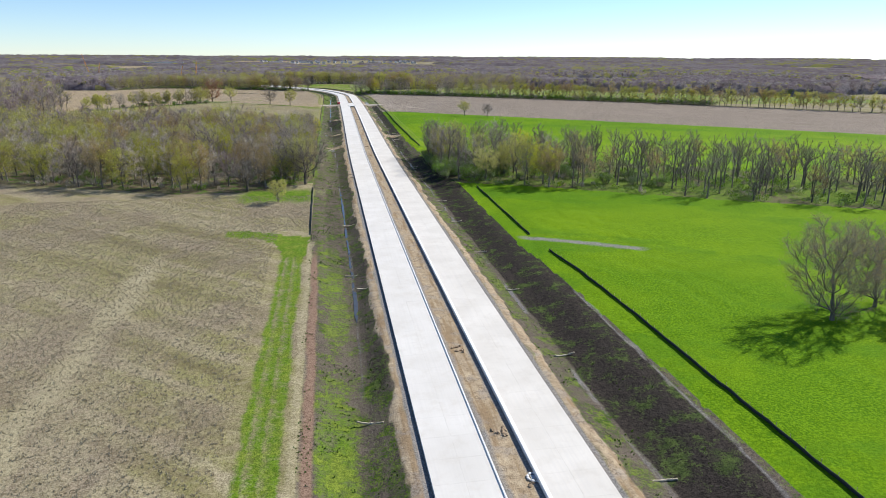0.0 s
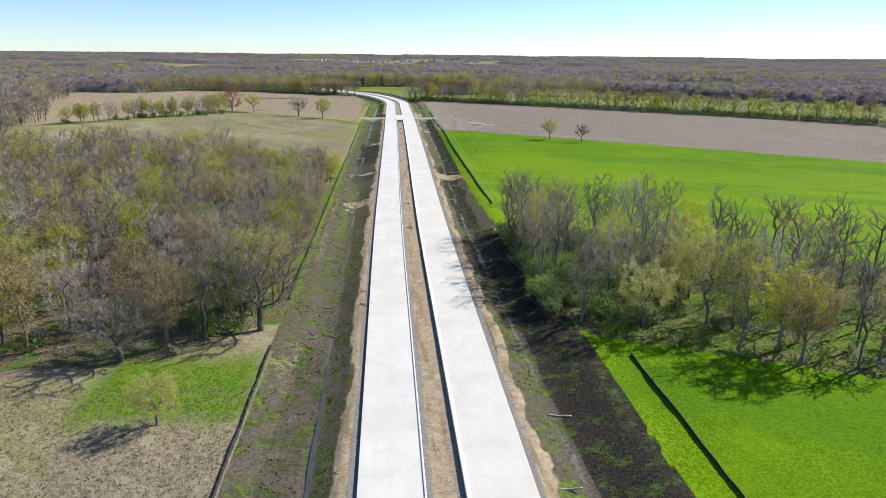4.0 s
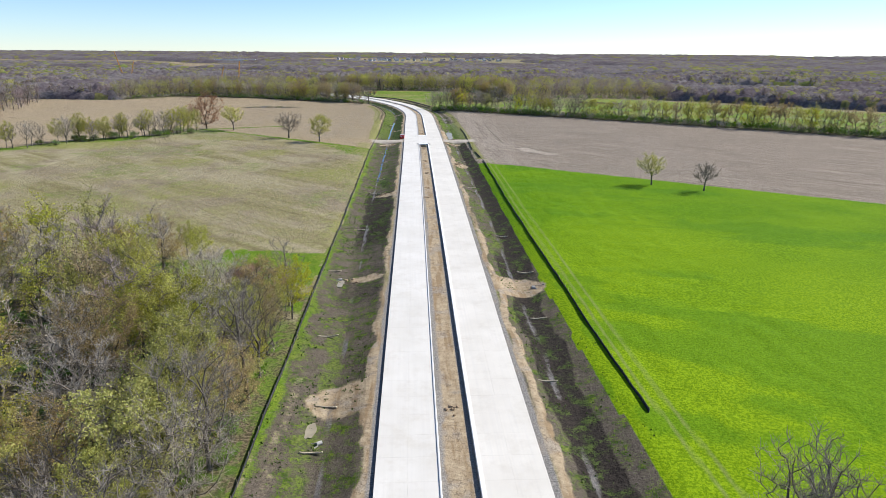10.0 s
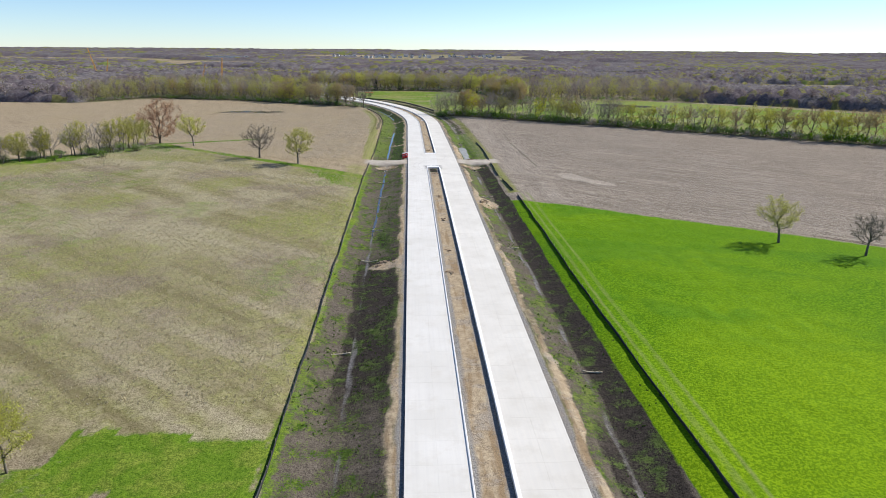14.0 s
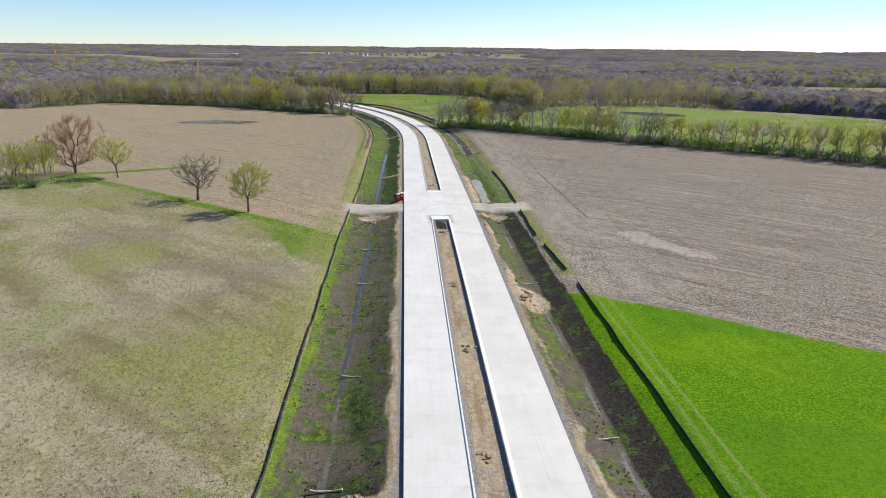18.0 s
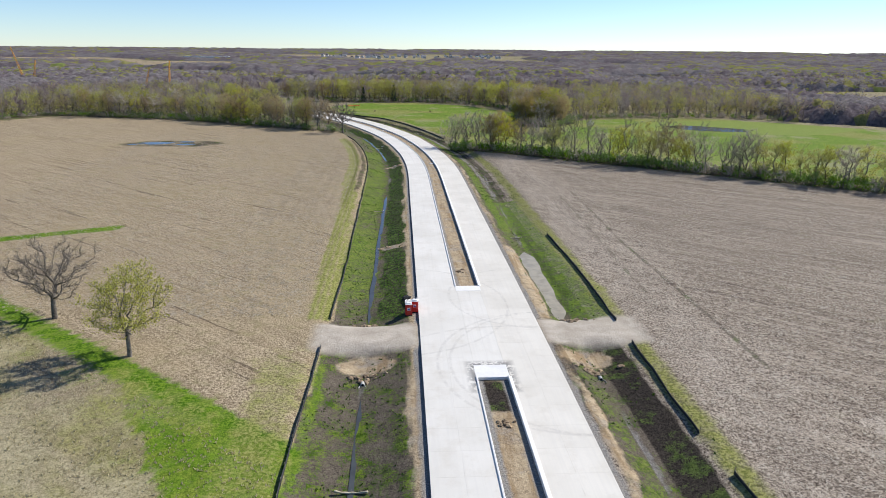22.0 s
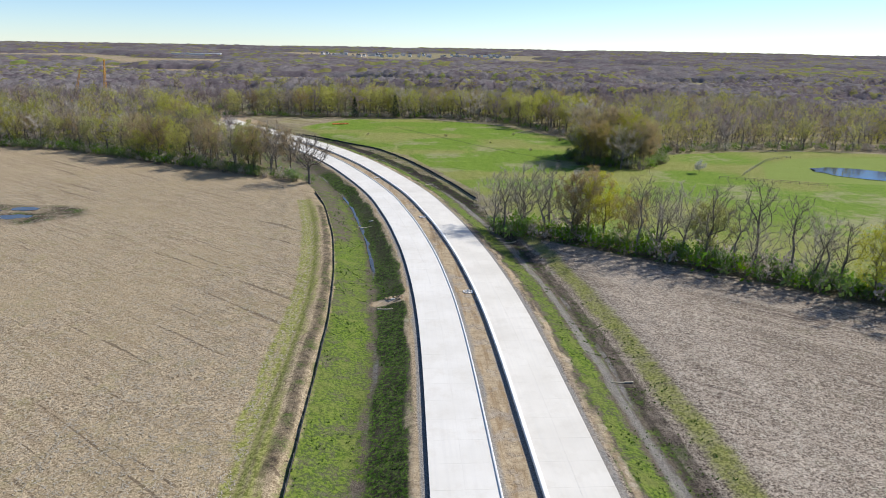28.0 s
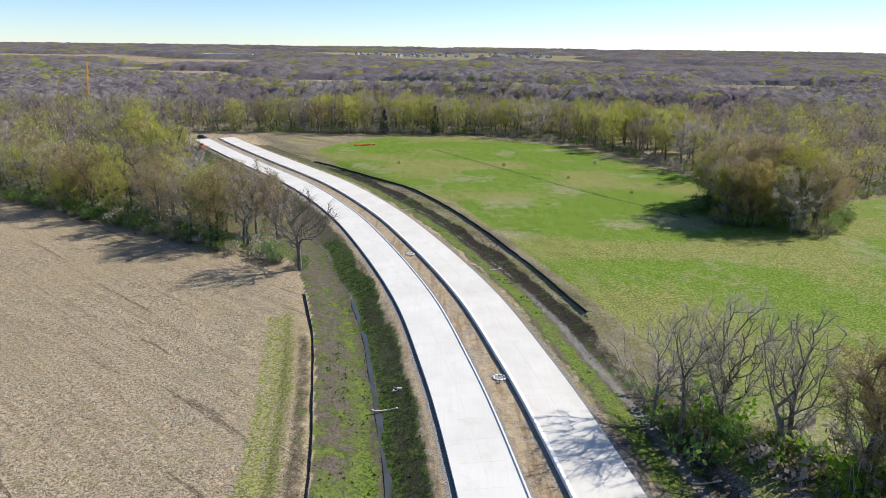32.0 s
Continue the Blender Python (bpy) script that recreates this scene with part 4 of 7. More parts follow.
def grow_tree(seed, height, width, trunk=0.24, clear=0.24, vase=0.25, nodes=150, twigs=12, twig=0.9, fine=0.018, leaves=0, leaf=0.10, fluff=0.3, sides=5, lean=0.04, lobes=0.3, slim=0.03):
    """A crown of an uneven rounded outline: limbs reach from the trunk to points strewn through it, and every limb's end bears twigs and buds."""
    g = Grown(seed)
    rng = g.rng
    base, half, tall = height * clear, width / 2, height * (1 - clear)
    bulge = rng.normal(size=(7, 3))
    bulge /= np.linalg.norm(bulge, axis=1)[:, None]
    way = rng.normal(size=(nodes, 3))
    way /= np.linalg.norm(way, axis=1)[:, None]
    reach = rng.random(nodes) ** 0.42 * (1 - lobes + lobes * 1.6 * np.clip((way @ bulge.T).max(1), 0.2, 1))
    ball = way * reach[:, None]
    up = (ball[:, 2] + 1) / 2
    flare = 1 - vase + vase * np.clip(up * 1.7, 0, 1)
    pts = np.stack([ball[:, 0] * half * flare, ball[:, 1] * half * flare, base + up * tall], 1)
    pts[:, :2] += lean * pts[:, 2:3] * np.array((math.cos(seed), math.sin(seed)))
    fork = np.array((lean * base * math.cos(seed), lean * base * math.sin(seed), base))
    place, parent, run = [np.array((0, 0, -0.4)), fork * (0.5, 0.5, 0.55), fork], [-1, 0, 1], [0.0, 0.0, 0.0]
    for k in range(1, 4):                                   # the leader goes on into the crown
        place.append(fork + np.array((rng.normal() * 0.05 * width, rng.normal() * 0.05 * width, tall * 0.2 * k)))
        parent.append(len(place) - 2), run.append(run[-1] + tall * 0.2)
    for p in pts[np.argsort(np.linalg.norm(pts - fork, axis=1))]:
        q = np.array(place)
        far = np.linalg.norm(q - p, axis=1)
        cost = far + 0.45 * np.array(run) + 2.5 * np.clip(q[:, 2] - p[2] + 0.15 * far, 0, None) + np.where(q[:, 2] < base * 0.9, 99, 0)
        k = int(np.argmin(cost))
        from_p = k
        if far[k] > 0.1 * height:                           # a bent limb
            mid = (place[k] + p) / 2 + rng.normal(size=3) * 0.045 * far[k] + np.array((0, 0, -0.06 * far[k]))
            place.append(mid), parent.append(k), run.append(run[k] + far[k] / 2)
            from_p = len(place) - 1
        place.append(p), parent.append(from_p), run.append(run[k] + far[k])
    load = np.zeros(len(place))
    ends = np.ones(len(place), bool)
    for k in range(len(place) - 1, 0, -1):
        load[k] += ends[k]
        load[parent[k]] += load[k]
        ends[parent[k]] = False
    thick = np.maximum(trunk * (np.maximum(load, 1) / max(load[1], 1)) ** 0.5, slim)
    for k in range(1, len(place)):
        j = parent[k]
        r0 = min(thick[j] if j else trunk * 1.35, thick[k] * 1.25)
        g.tube(place[j], place[k], r0, thick[k] if not ends[k] else thick[k] * 0.5, sides if thick[k] > 0.07 else 3)
    middle = fork + np.array((0, 0, tall * 0.2))
    for k in range(3, len(place)):
        if load[k] > 4:
            continue
        out = place[k] - middle
        out /= np.linalg.norm(out) + 1e-9
        for _ in range(twigs):
            start = place[k] + (place[parent[k]] - place[k]) * rng.uniform(0, 0.8)
            d = out * 0.7 + rng.normal(size=3) * 0.62 + np.array((0, 0, 0.2))
            d /= np.linalg.norm(d)
            tip = start + d * twig * rng.uniform(0.5, 1.3)
            g.sliver(start, tip, fine)
            for _ in range(leaves):
                g.leaf(start + (tip - start) * rng.uniform(0.55, 1.1) + rng.normal(size=3) * fluff, leaf * rng.uniform(0.6, 1.3))
    return g.arrays()


def grow_shrub(seed, height, width, stems, leaves, leaf):
    """A thicket: many thin stems out of one root, with small leaves."""
    g = Grown(seed)
    for k in range(stems):
        a, out = g.rng.random() * 6.28, g.rng.random() ** 0.6 * width / 2
        foot = np.array((math.cos(a) * out * 0.35, math.sin(a) * out * 0.35, -0.2))
        tip = np.array((math.cos(a) * out, math.sin(a) * out, height * g.rng.uniform(0.6, 1.0) * (1 - 0.35 * (2 * out / width) ** 2)))
        mid = foot * 0.4 + tip * 0.6 + g.rng.normal(size=3) * 0.25
        g.tube(foot, mid, 0.045, 0.03, 3), g.tube(mid, tip, 0.03, 0.012, 3)
        for _ in range(7):
            f = g.rng.uniform(0.2, 1)
            p = mid + (tip - mid) * f
            q = p + g.rng.normal(size=3) * 0.5 + np.array((0, 0, 0.3))
            g.sliver(p, q, 0.018)
            for _ in range(leaves):
                g.leaf(p + (q - p) * g.rng.random() + g.rng.normal(size=3) * 0.25, leaf * g.rng.uniform(0.6, 1.3))
    return g.arrays()


def grow_conifer(seed, height):
    g = Grown(seed)
    g.tube(np.array((0, 0, -0.3)), np.array((0, 0, height)), 0.2, 0.03, 6)
    for k in range(170):
        f = 0.06 + 0.94 * (k / 170)
        reach = (1 - f) ** 0.8 * height * 0.24 * g.rng.uniform(0.7, 1.15) + 0.25
        a = k * 2.4
        p, q = np.array((0, 0, f * height)), np.array((math.cos(a) * reach, math.sin(a) * reach, f * height - 0.12 * reach))
        g.sliver(p, q, 0.02)
        for _ in range(9):
            t = g.rng.uniform(0.25, 1)
            g.leaf(p + (q - p) * t + g.rng.normal(size=3) * 0.15, 0.28 * g.rng.uniform(0.6, 1.2))
    return g.arrays()


def tree_meshes(name, arrays, bark, twig, leaf):
    """Two shared meshes, the wood and the crown, of one grown tree."""
    (wv, wf), (tv, tf), (lv, lf) = arrays
    wood = fill_mesh(bpy.data.meshes.new(name + "_trunk"), wv, wf, bark, True)
    crown = bpy.data.meshes.new(name + "_crown")
    fill_mesh(crown, np.concatenate([tv, lv]) if len(lv) else tv, np.concatenate([tf, lf + len(tv)]) if len(lf) else tf, twig)
    crown.materials.append(leaf)
    if len(lf):
        crown.polygons.foreach_set("material_index", np.r_[np.zeros(len(tf), np.int32), np.ones(len(lf), np.int32)])
    return wood, crown


def kinds(name, specs, bark, twig, leaf):
    return [tree_meshes(name, grow_tree(**s), bark, twig, leaf) for s in specs]


BARE = kinds("bare", [dict(seed=1, height=15, width=11.5, twigs=13, twig=1.1), dict(seed=2, height=16, width=9.5, vase=0.45, clear=0.3, twigs=13, twig=1.1), dict(seed=3, height=15, width=10.5, vase=0.5, clear=0.12, twigs=13, twig=1.1), dict(seed=4, height=14, width=11, nodes=170, twigs=12, twig=1.1)], BARK, TWIG, TWIG)
SLIM = kinds("slim", [dict(seed=11, height=17, width=7, vase=0.65, clear=0.22, nodes=105, trunk=0.2, twigs=9), dict(seed=12, height=16, width=8.5, vase=0.8, clear=0.10, nodes=120, trunk=0.26, twigs=9),
                      dict(seed=13, height=18, width=7.5, vase=0.6, clear=0.34, nodes=105, trunk=0.22, twigs=9), dict(seed=14, height=15, width=9, vase=0.7, clear=0.15, nodes=120, twigs=9)], BARK, TWIG_GREY, TWIG_GREY)
BUD = kinds("bud", [dict(seed=21, height=14, width=9.5, nodes=130, twigs=7, twig=0.8, leaves=6, leaf=0.12, fluff=0.24, trunk=0.2), dict(seed=22, height=15, width=8.5, clear=0.15, vase=0.4, nodes=130, twigs=7, twig=0.8, leaves=6, leaf=0.12, fluff=0.24, trunk=0.2),
                    dict(seed=23, height=13, width=10, nodes=130, twigs=7, twig=0.8, leaves=6, leaf=0.12, fluff=0.24, trunk=0.22)], BARK, TWIG_BUD, LEAF_BUD)
HAZE = kinds("haze", [dict(seed=31, height=14, width=10, nodes=130, twigs=14, twig=0.85, leaves=3, leaf=0.11, fluff=0.22), dict(seed=32, height=15, width=9, vase=0.4, nodes=130, twigs=14, twig=0.85, leaves=3, leaf=0.11, fluff=0.22)], BARK, TWIG_HAZE, LEAF_BROWN)
WIDE = kinds("wide", [dict(seed=35, height=12, width=10.5, clear=0.30, vase=0.3, nodes=170, trunk=0.3, twigs=8, twig=0.75, leaves=4, leaf=0.115, fluff=0.2, lean=0.10), dict(seed=36, height=12, width=10.5, clear=0.28, vase=0.2, nodes=170, trunk=0.28, twigs=8, twig=0.75, leaves=5, leaf=0.115, fluff=0.2, lean=0.06)], BARK, TWIG, LEAF_BUD)
GAUNT = kinds("gaunt", [dict(seed=37, height=12, width=12, clear=0.26, vase=0.25, nodes=170, trunk=0.36, twigs=15, twig=1.15, fine=0.02, lean=0.1, lobes=0.45), dict(seed=38, height=12, width=10, clear=0.3, vase=0.3, nodes=160, trunk=0.3, twigs=15, twig=1.15, fine=0.02, lobes=0.45)], BARK, TWIG_GREY, TWIG_GREY)
SPREADING = kinds("spreading", [dict(seed=46, height=17, width=15.5, clear=0.07, vase=0.3, nodes=420, trunk=0.36, twigs=18, twig=1.25, fine=0.017, leaves=1, leaf=0.09, fluff=0.2, lobes=0.2, slim=0.02)], BARK, TWIG_GREY, LEAF_BROWN)
RUST = kinds("rust", [dict(seed=41, height=15, width=14.5, clear=0.10, vase=0.15, nodes=240, trunk=0.34, twigs=9, leaves=3, leaf=0.12, fluff=0.3, lobes=0.2)], BARK, TWIG_RED, LEAF_RED)
SHRUB = [tree_meshes("shrub", grow_shrub(50 + k, 3.0 + k * 0.5, 4.0, 26, 5, 0.13), BARK, TWIG, LEAF_GREEN) for k in range(3)]
BRUSH = [tree_meshes("brush", grow_shrub(60 + k, 2.6 + k * 0.6, 3.6, 30, 2, 0.09), BARK, TWIG, LEAF_BUD) for k in range(2)]
PINE = [tree_meshes("pine", grow_conifer(71, 13.0), BARK, TWIG, NEEDLE)]
SNAG = [tree_meshes("snag", grow_tree(seed=81, height=14, width=7, nodes=60, vase=0.5, twigs=3, lobes=0.5), PALE_WOOD, PALE_WOOD, PALE_WOOD)]

tree_rng = np.random.default_rng(5)


def plant(meshes, x, y, scale, label, category="tree", group="", name="tree", wide=1.0, turn=None, lean=0.0):
    """One tree as a thing of its own, with its trunk and its crown."""
    z = float(land([x], [y], False)[0])
    wood, crown = meshes
    turn = tree_rng.random() * 360 if turn is None else turn
    m = pose(x, y, z, lean, 0, turn) @ Matrix.Diagonal((scale * wide, scale * wide, scale, 1))
    ob = thing(name, m, label, category, group)
    part("trunk" if name == "tree" else "stem", wood, None, ob)
    part("crown", crown, None, ob)
    return ob


def scatter(poly, gap, seed):
    """Uneven places inside an outline, about gap metres apart."""
    rng = np.random.default_rng(seed)
    p = np.array(poly)
    xs, ys = np.arange(p[:, 0].min(), p[:, 0].max(), gap), np.arange(p[:, 1].min(), p[:, 1].max(), gap)
    gx_, gy_ = np.meshgrid(xs, ys)
    gx_, gy_ = gx_ + rng.uniform(-0.45, 0.45, gx_.shape) * gap, gy_ + rng.uniform(-0.45, 0.45, gx_.shape) * gap
    keep = inside(poly, gx_, gy_)
    return gx_[keep], gy_[keep]


def pick(rng, *choices):
    """choices: (weight, list of mesh pairs, label)."""
    w = np.array([c[0] for c in choices], float)
    c = choices[rng.choice(len(choices), p=w / w.sum())]
    return c[1][rng.integers(len(c[1]))], c[2]


MIXED = ((7, BARE, "bare grey-brown deciduous tree in early spring"), (2, GAUNT, "bare tree with wide dark limbs"), (2, SLIM, "slender bare tree with upright limbs"), (11, BUD, "deciduous tree in yellow-green bud"), (4, HAZE, "deciduous tree hazed with brown buds"))


def copse(xs, ys, choices, lo, hi, group, seed):
    rng = np.random.default_rng(seed)
    for x, y in zip(xs, ys):
        meshes, label = pick(rng, *choices)
        plant(meshes, float(x), float(y), rng.uniform(lo, hi), label, group=group, wide=rng.uniform(0.9, 1.2))


# lone trees in and beside the fields
for x, y, meshes, scale, label in (
    (98.2, 472, WIDE[0], 0.9, "lone budding tree at the edge of the green crop"), (112.4, 461.5, GAUNT[1], 0.8, "small bare lone tree at the edge of the green crop"),
    (-32.5, 582, WIDE[1], 1.12, "lone tree in yellow-green bud on the grass strip"), (-50.5, 597, GAUNT[0], 1.1, "bare lone tree leaning over the grass strip"),
    (-88, 633, WIDE[0], 1.15, "lone budding tree on the grass strip"), (-106, 641, RUST[0], 1.4, "broad tree with rust-red buds"), (-116, 640, BUD[0], 0.95, "budding tree beside the rust-red tree"),
    (87.0, 93.6, SPREADING[0], 1.12, "broad tree hazed with brown buds standing in the green crop"), (99.8, 98, SPREADING[0], 0.98, "second broad bare tree standing in the green crop"), (104, 90, WIDE[1], 1.0, "budding tree standing in the green crop"),
    (-24.6, 866, GAUNT[1], 1.45, "big bare tree at the end of the wood"), (-17, 205, WIDE[1], 0.62, "small tree in fresh yellow-green leaf"),
    (-9.5, 331, SLIM[2], 1.05, "bare tree leaning over the silt fence"), (-10.5, 316, SLIM[1], 1.0, "slender bare tree beside the silt fence"), (-25, 272, SNAG[0], 1.1, "dead white-barked tree standing in the wood"),
    (44.2, 295, SLIM[0], 1.02, "tall slender bare tree at the corner of the strip"), (46.8, 293.5, SLIM[2], 0.98, "tall slender bare tree at the corner of the strip"), (50.6, 289.5, SLIM[1], 1.08, "tall bare tree with upright limbs"),
    (43.0, 284, SLIM[3], 1.1, "tall bare tree casting its shade on the road"), (42.6, 272, SLIM[1], 1.1, "tall bare tree casting its shade on the road"), (43.4, 262, BARE[1], 1.05, "bare tree casting its shade on the road"), (42.8, 252, SLIM[0], 1.1, "tall bare tree casting its shade on the road"), (53.3, 279.5, SLIM[0], 1.05, "tall bare tree with upright limbs"),
    (-34.2, 391.5, BUD[2], 0.62, "low willow in yellow-green bud beside the brush heap"), (-38.5, 396, BUD[0], 0.55, "low willow in yellow-green bud beside the brush heap"), (-43, 393, HAZE[1], 0.7, "small tree hazed with brown buds"), (-37, 383, HAZE[0], 0.6, "small tree hazed with brown buds"), (-43, 384, BARE[0], 0.75, "bare small tree at the wood's corner"),
    (-39, 375, BUD[1], 0.7, "small tree in yellow-green bud"), (-48, 398, BUD[2], 0.7, "small tree in yellow-green bud"), (-50, 388, BARE[3], 0.85, "bare small tree at the wood's corner"), (-45, 377, HAZE[1], 0.8, "small tree hazed with brown buds"),
    (-9.4, 337.5, SLIM[3], 1.0, "dark bare tree leaning over the silt fence"), (-12.0, 343, SLIM[1], 0.95, "bare tree beside the silt fence"),
    (-11.5, 270, BUD[2], 1.2, "tall tree in yellow-green bud at the wood's edge"), (-9.5, 234, GAUNT[0], 1.35, "wide dark oak without leaves beside the verge"),
):
    plant(meshes, x, y, scale, label)

# west wood: the trees by the road one by one, the rest behind as one mass
wx, wy = scatter(WOOD_WEST, 7.8, 7)
front = (wx > -29) & (wx < -9)
copse(wx[front], wy[front], MIXED, 0.85, 1.2, "trees of the west wood", 8)
ex, ey = scatter(STRIP_EAST, 8.2, 9)
close = ex < 82
copse(ex[close], ey[close], ((9, SLIM, "tall slender bare tree with upright limbs"), (4, BARE, "bare grey-brown deciduous tree"), (2, BUD, "deciduous tree in yellow-green bud"), (2, HAZE, "deciduous tree hazed with brown buds")), 0.9, 1.12, "trees of the east strip", 10)
edge_rng = np.random.default_rng(15)
for k in range(26):
    meshes, label = pick(edge_rng, (4, BUD, "young tree in yellow-green bud beside the silt fence"), (2, SLIM, "slender bare tree beside the silt fence"), (2, HAZE, "young tree hazed with brown buds beside the fence"))
    plant(meshes, float(edge_rng.uniform(-16, -8.2)), float(240 + 5.2 * k + edge_rng.uniform(-2, 2)), edge_rng.uniform(0.45, 0.9), label, group="trees at the wood's rim", wide=edge_rng.uniform(0.8, 1.1))
for k in range(26):
    plant(SHRUB[k % 3], float(41 + 20 * edge_rng.random() ** 1.4), float(228 + 62 * edge_rng.random()), edge_rng.uniform(0.9, 1.6), "dense fresh green shrub at the end of the strip", "shrub", "strip shrubs", "shrub", 1.25)
# hedge across the east stubble field
rng_h = np.random.default_rng(12)
for k, x in enumerate(np.arange(33, 140, 2.7)):
    y = hedge_y(x) + 4.5 + rng_h.uniform(-2.6, 5.0)
    meshes, label = pick(rng_h, (11, SLIM, "bare hedgerow tree with upright limbs"), (2, BUD, "hedgerow tree in yellow-green bud"), (2, HAZE, "hedgerow tree hazed with brown buds"), (4, BARE, "bare hedgerow tree beside the stubble field"))
    plant(meshes, float(x + rng_h.uniform(-1.2, 1.2)), float(y), rng_h.uniform(0.92, 1.28), label, group="hedgerow trees")
    if x < 220:
        meshes = (SHRUB + BRUSH)[rng_h.integers(5)]
        plant(meshes, float(x + 1.5), float(hedge_y(x) + 2.2 + rng_h.uniform(-0.8, 2.5)), rng_h.uniform(0.7, 1.3), "leafing shrub in the hedge bottom", "shrub", "hedge shrubs", "shrub", 1.2)
# north wood: front rows
nxs, nys = scatter([(-27, 872), (-43, 879), (-82, 903), (-142, 939), (-222, 961), (-225, 985), (-140, 968), (-78, 930), (-52, 905), (-36, 895)], 8.0, 13)
near_n = nxs > -105
copse(nxs[near_n], nys[near_n], ((6, BUD, "tree in yellow-green bud at the field edge"), (3, SLIM, "slender bare tree at the field edge"), (3, BARE, "bare grey tree at the field edge"), (4, HAZE, "deciduous tree hazed with brown buds")), 1.0, 1.35, "trees of the north wood", 14)
for k in range(46):
    f = k / 45
    x, y = np.interp(f, [0, .1, .3, .6, 1], [-25, -43, -82, -142, -222]), np.interp(f, [0, .1, .3, .6, 1], [868, 877, 901, 937, 960])
    plant((SHRUB + BRUSH)[k % 5], float(x + rng_h.uniform(-2, 2)), float(y + rng_h.uniform(-1, 2)), rng_h.uniform(0.7, 1.2), "leafing shrub at the foot of the wood", "shrub", "wood edge shrubs", "shrub", 1.2)
# undergrowth of the strip and of the west wood's edge
for k in range(60):
    x = 42 + 75 * rng_h.random() ** 1.6
    y = np.interp(x, [42, 60, 100, 165], [236, 228, 208, 174]) + rng_h.random() * np.interp(x, [42, 60, 100], [58, 60, 55])
    plant(SHRUB[k % 3], float(x), float(y), rng_h.uniform(0.7, 1.3), "fresh green shrub under the trees", "shrub", "strip shrubs", "shrub", 1.2)
for k in range(50):
    plant((SHRUB + BRUSH)[k % 5], float(-9 - 14 * rng_h.random() ** 1.5), float(232 + 150 * rng_h.random()), rng_h.uniform(0.5, 1.0), "leafing shrub at the edge of the wood", "shrub", "west wood shrubs", "shrub", 1.2)
hx = np.arange(140, 600, 3.0)
far_hedge = (hx + rng_h.uniform(-1, 1, len(hx)), hedge_y(hx) + 5 + rng_h.uniform(-3, 4, len(hx)))
# tree line far west, conifers and the clump in the meadow
for f in np.linspace(0, 1, 34):
    x, y = np.interp(f, [0, .25, .6, 1], [-108, -122, -150, -182]), np.interp(f, [0, .25, .6, 1], [628, 604, 586, 546])
    meshes, label = pick(rng_h, (4, BARE, "bare tree in a row between fields"), (4, BUD, "budding tree in a row between fields"))
    plant(meshes, float(x + rng_h.uniform(-4, 4)), float(y + rng_h.uniform(-5, 5)), rng_h.uniform(0.7, 1.0), label, group="field line trees")
for k in range(22):
    f = rng_h.random()
    plant(SHRUB[k % 3], float(np.interp(f, [0, .25, .6, 1], [-106, -122, -150, -182]) + rng_h.uniform(-7, 7)), float(np.interp(f, [0, .25, .6, 1], [630, 604, 586, 546]) + rng_h.uniform(-7, 5)), rng_h.uniform(0.6, 1.1), "green shrub under the row of trees", "shrub", "field line shrubs", "shrub", 1.3)
for x, y, size in ((69, 999, 0.6), (68, 944, 0.5), (31, 992, 0.6), (-11, 995, 0.5), (52, 968, 0.4), (90, 978, 0.6)):
    plant(BRUSH[0], x, y, size, "small budding shrub in the meadow", "shrub", "meadow shrubs", "shrub")
BLOSSOM = foliage("white_blossom", (0.75, 0.74, 0.70), (0.66, 0.66, 0.58), (0.78, 0.76, 0.74))
plant(tree_meshes("blossom", grow_tree(seed=44, height=5, width=5, nodes=70, clear=0.2, trunk=0.08, twigs=6, twig=0.5, leaves=5, leaf=0.09, fluff=0.2), BARK, TWIG, BLOSSOM), 124, 887, 1.0, "small tree in white blossom on the meadow")
plant(PINE[0], -24, 1086, 1.0, "dark green conifer at the edge of the wood", name="tree")
plant(PINE[0], 3, 1088, 1.15, "dark green conifer at the edge of the wood", name="tree")
cx_, cy_ = scatter([(80, 905), (92, 896), (108, 898), (116, 912), (114, 934), (98, 944), (84, 930)], 5.5, 17)
for x, y in zip(cx_, cy_):
    meshes, label = pick(rng_h, (5, BUD, "budding tree of the meadow clump"), (4, HAZE, "browning tree of the meadow clump"), (3, BARE, "bare tree of the meadow clump"))
    plant(meshes, float(x), float(y), (1.6 - 0.022 * math.hypot(x - 98, y - 918)) * rng_h.uniform(0.88, 1.12), label, group="meadow clump trees", wide=1.1)
for k in range(24):
    a = k / 24 * 6.28
    plant((SHRUB + BRUSH)[k % 5], 99 + rng_h.uniform(16, 25) * math.cos(a), 918 + rng_h.uniform(13, 21) * math.sin(a) - 3, rng_h.uniform(0.8, 1.6), "green shrub round the meadow clump", "shrub", "clump shrubs", "shrub", 1.3)


# ---------------------------------------------------------------- woods behind, as masses
def thin_tree(seed, leaves, **more):
    return grow_tree(**{**dict(seed=seed, height=14, width=10, nodes=46, twigs=11, twig=1.25, fine=0.038, leaves=leaves, leaf=0.2, fluff=0.3, sides=4, slim=0.05), **more})


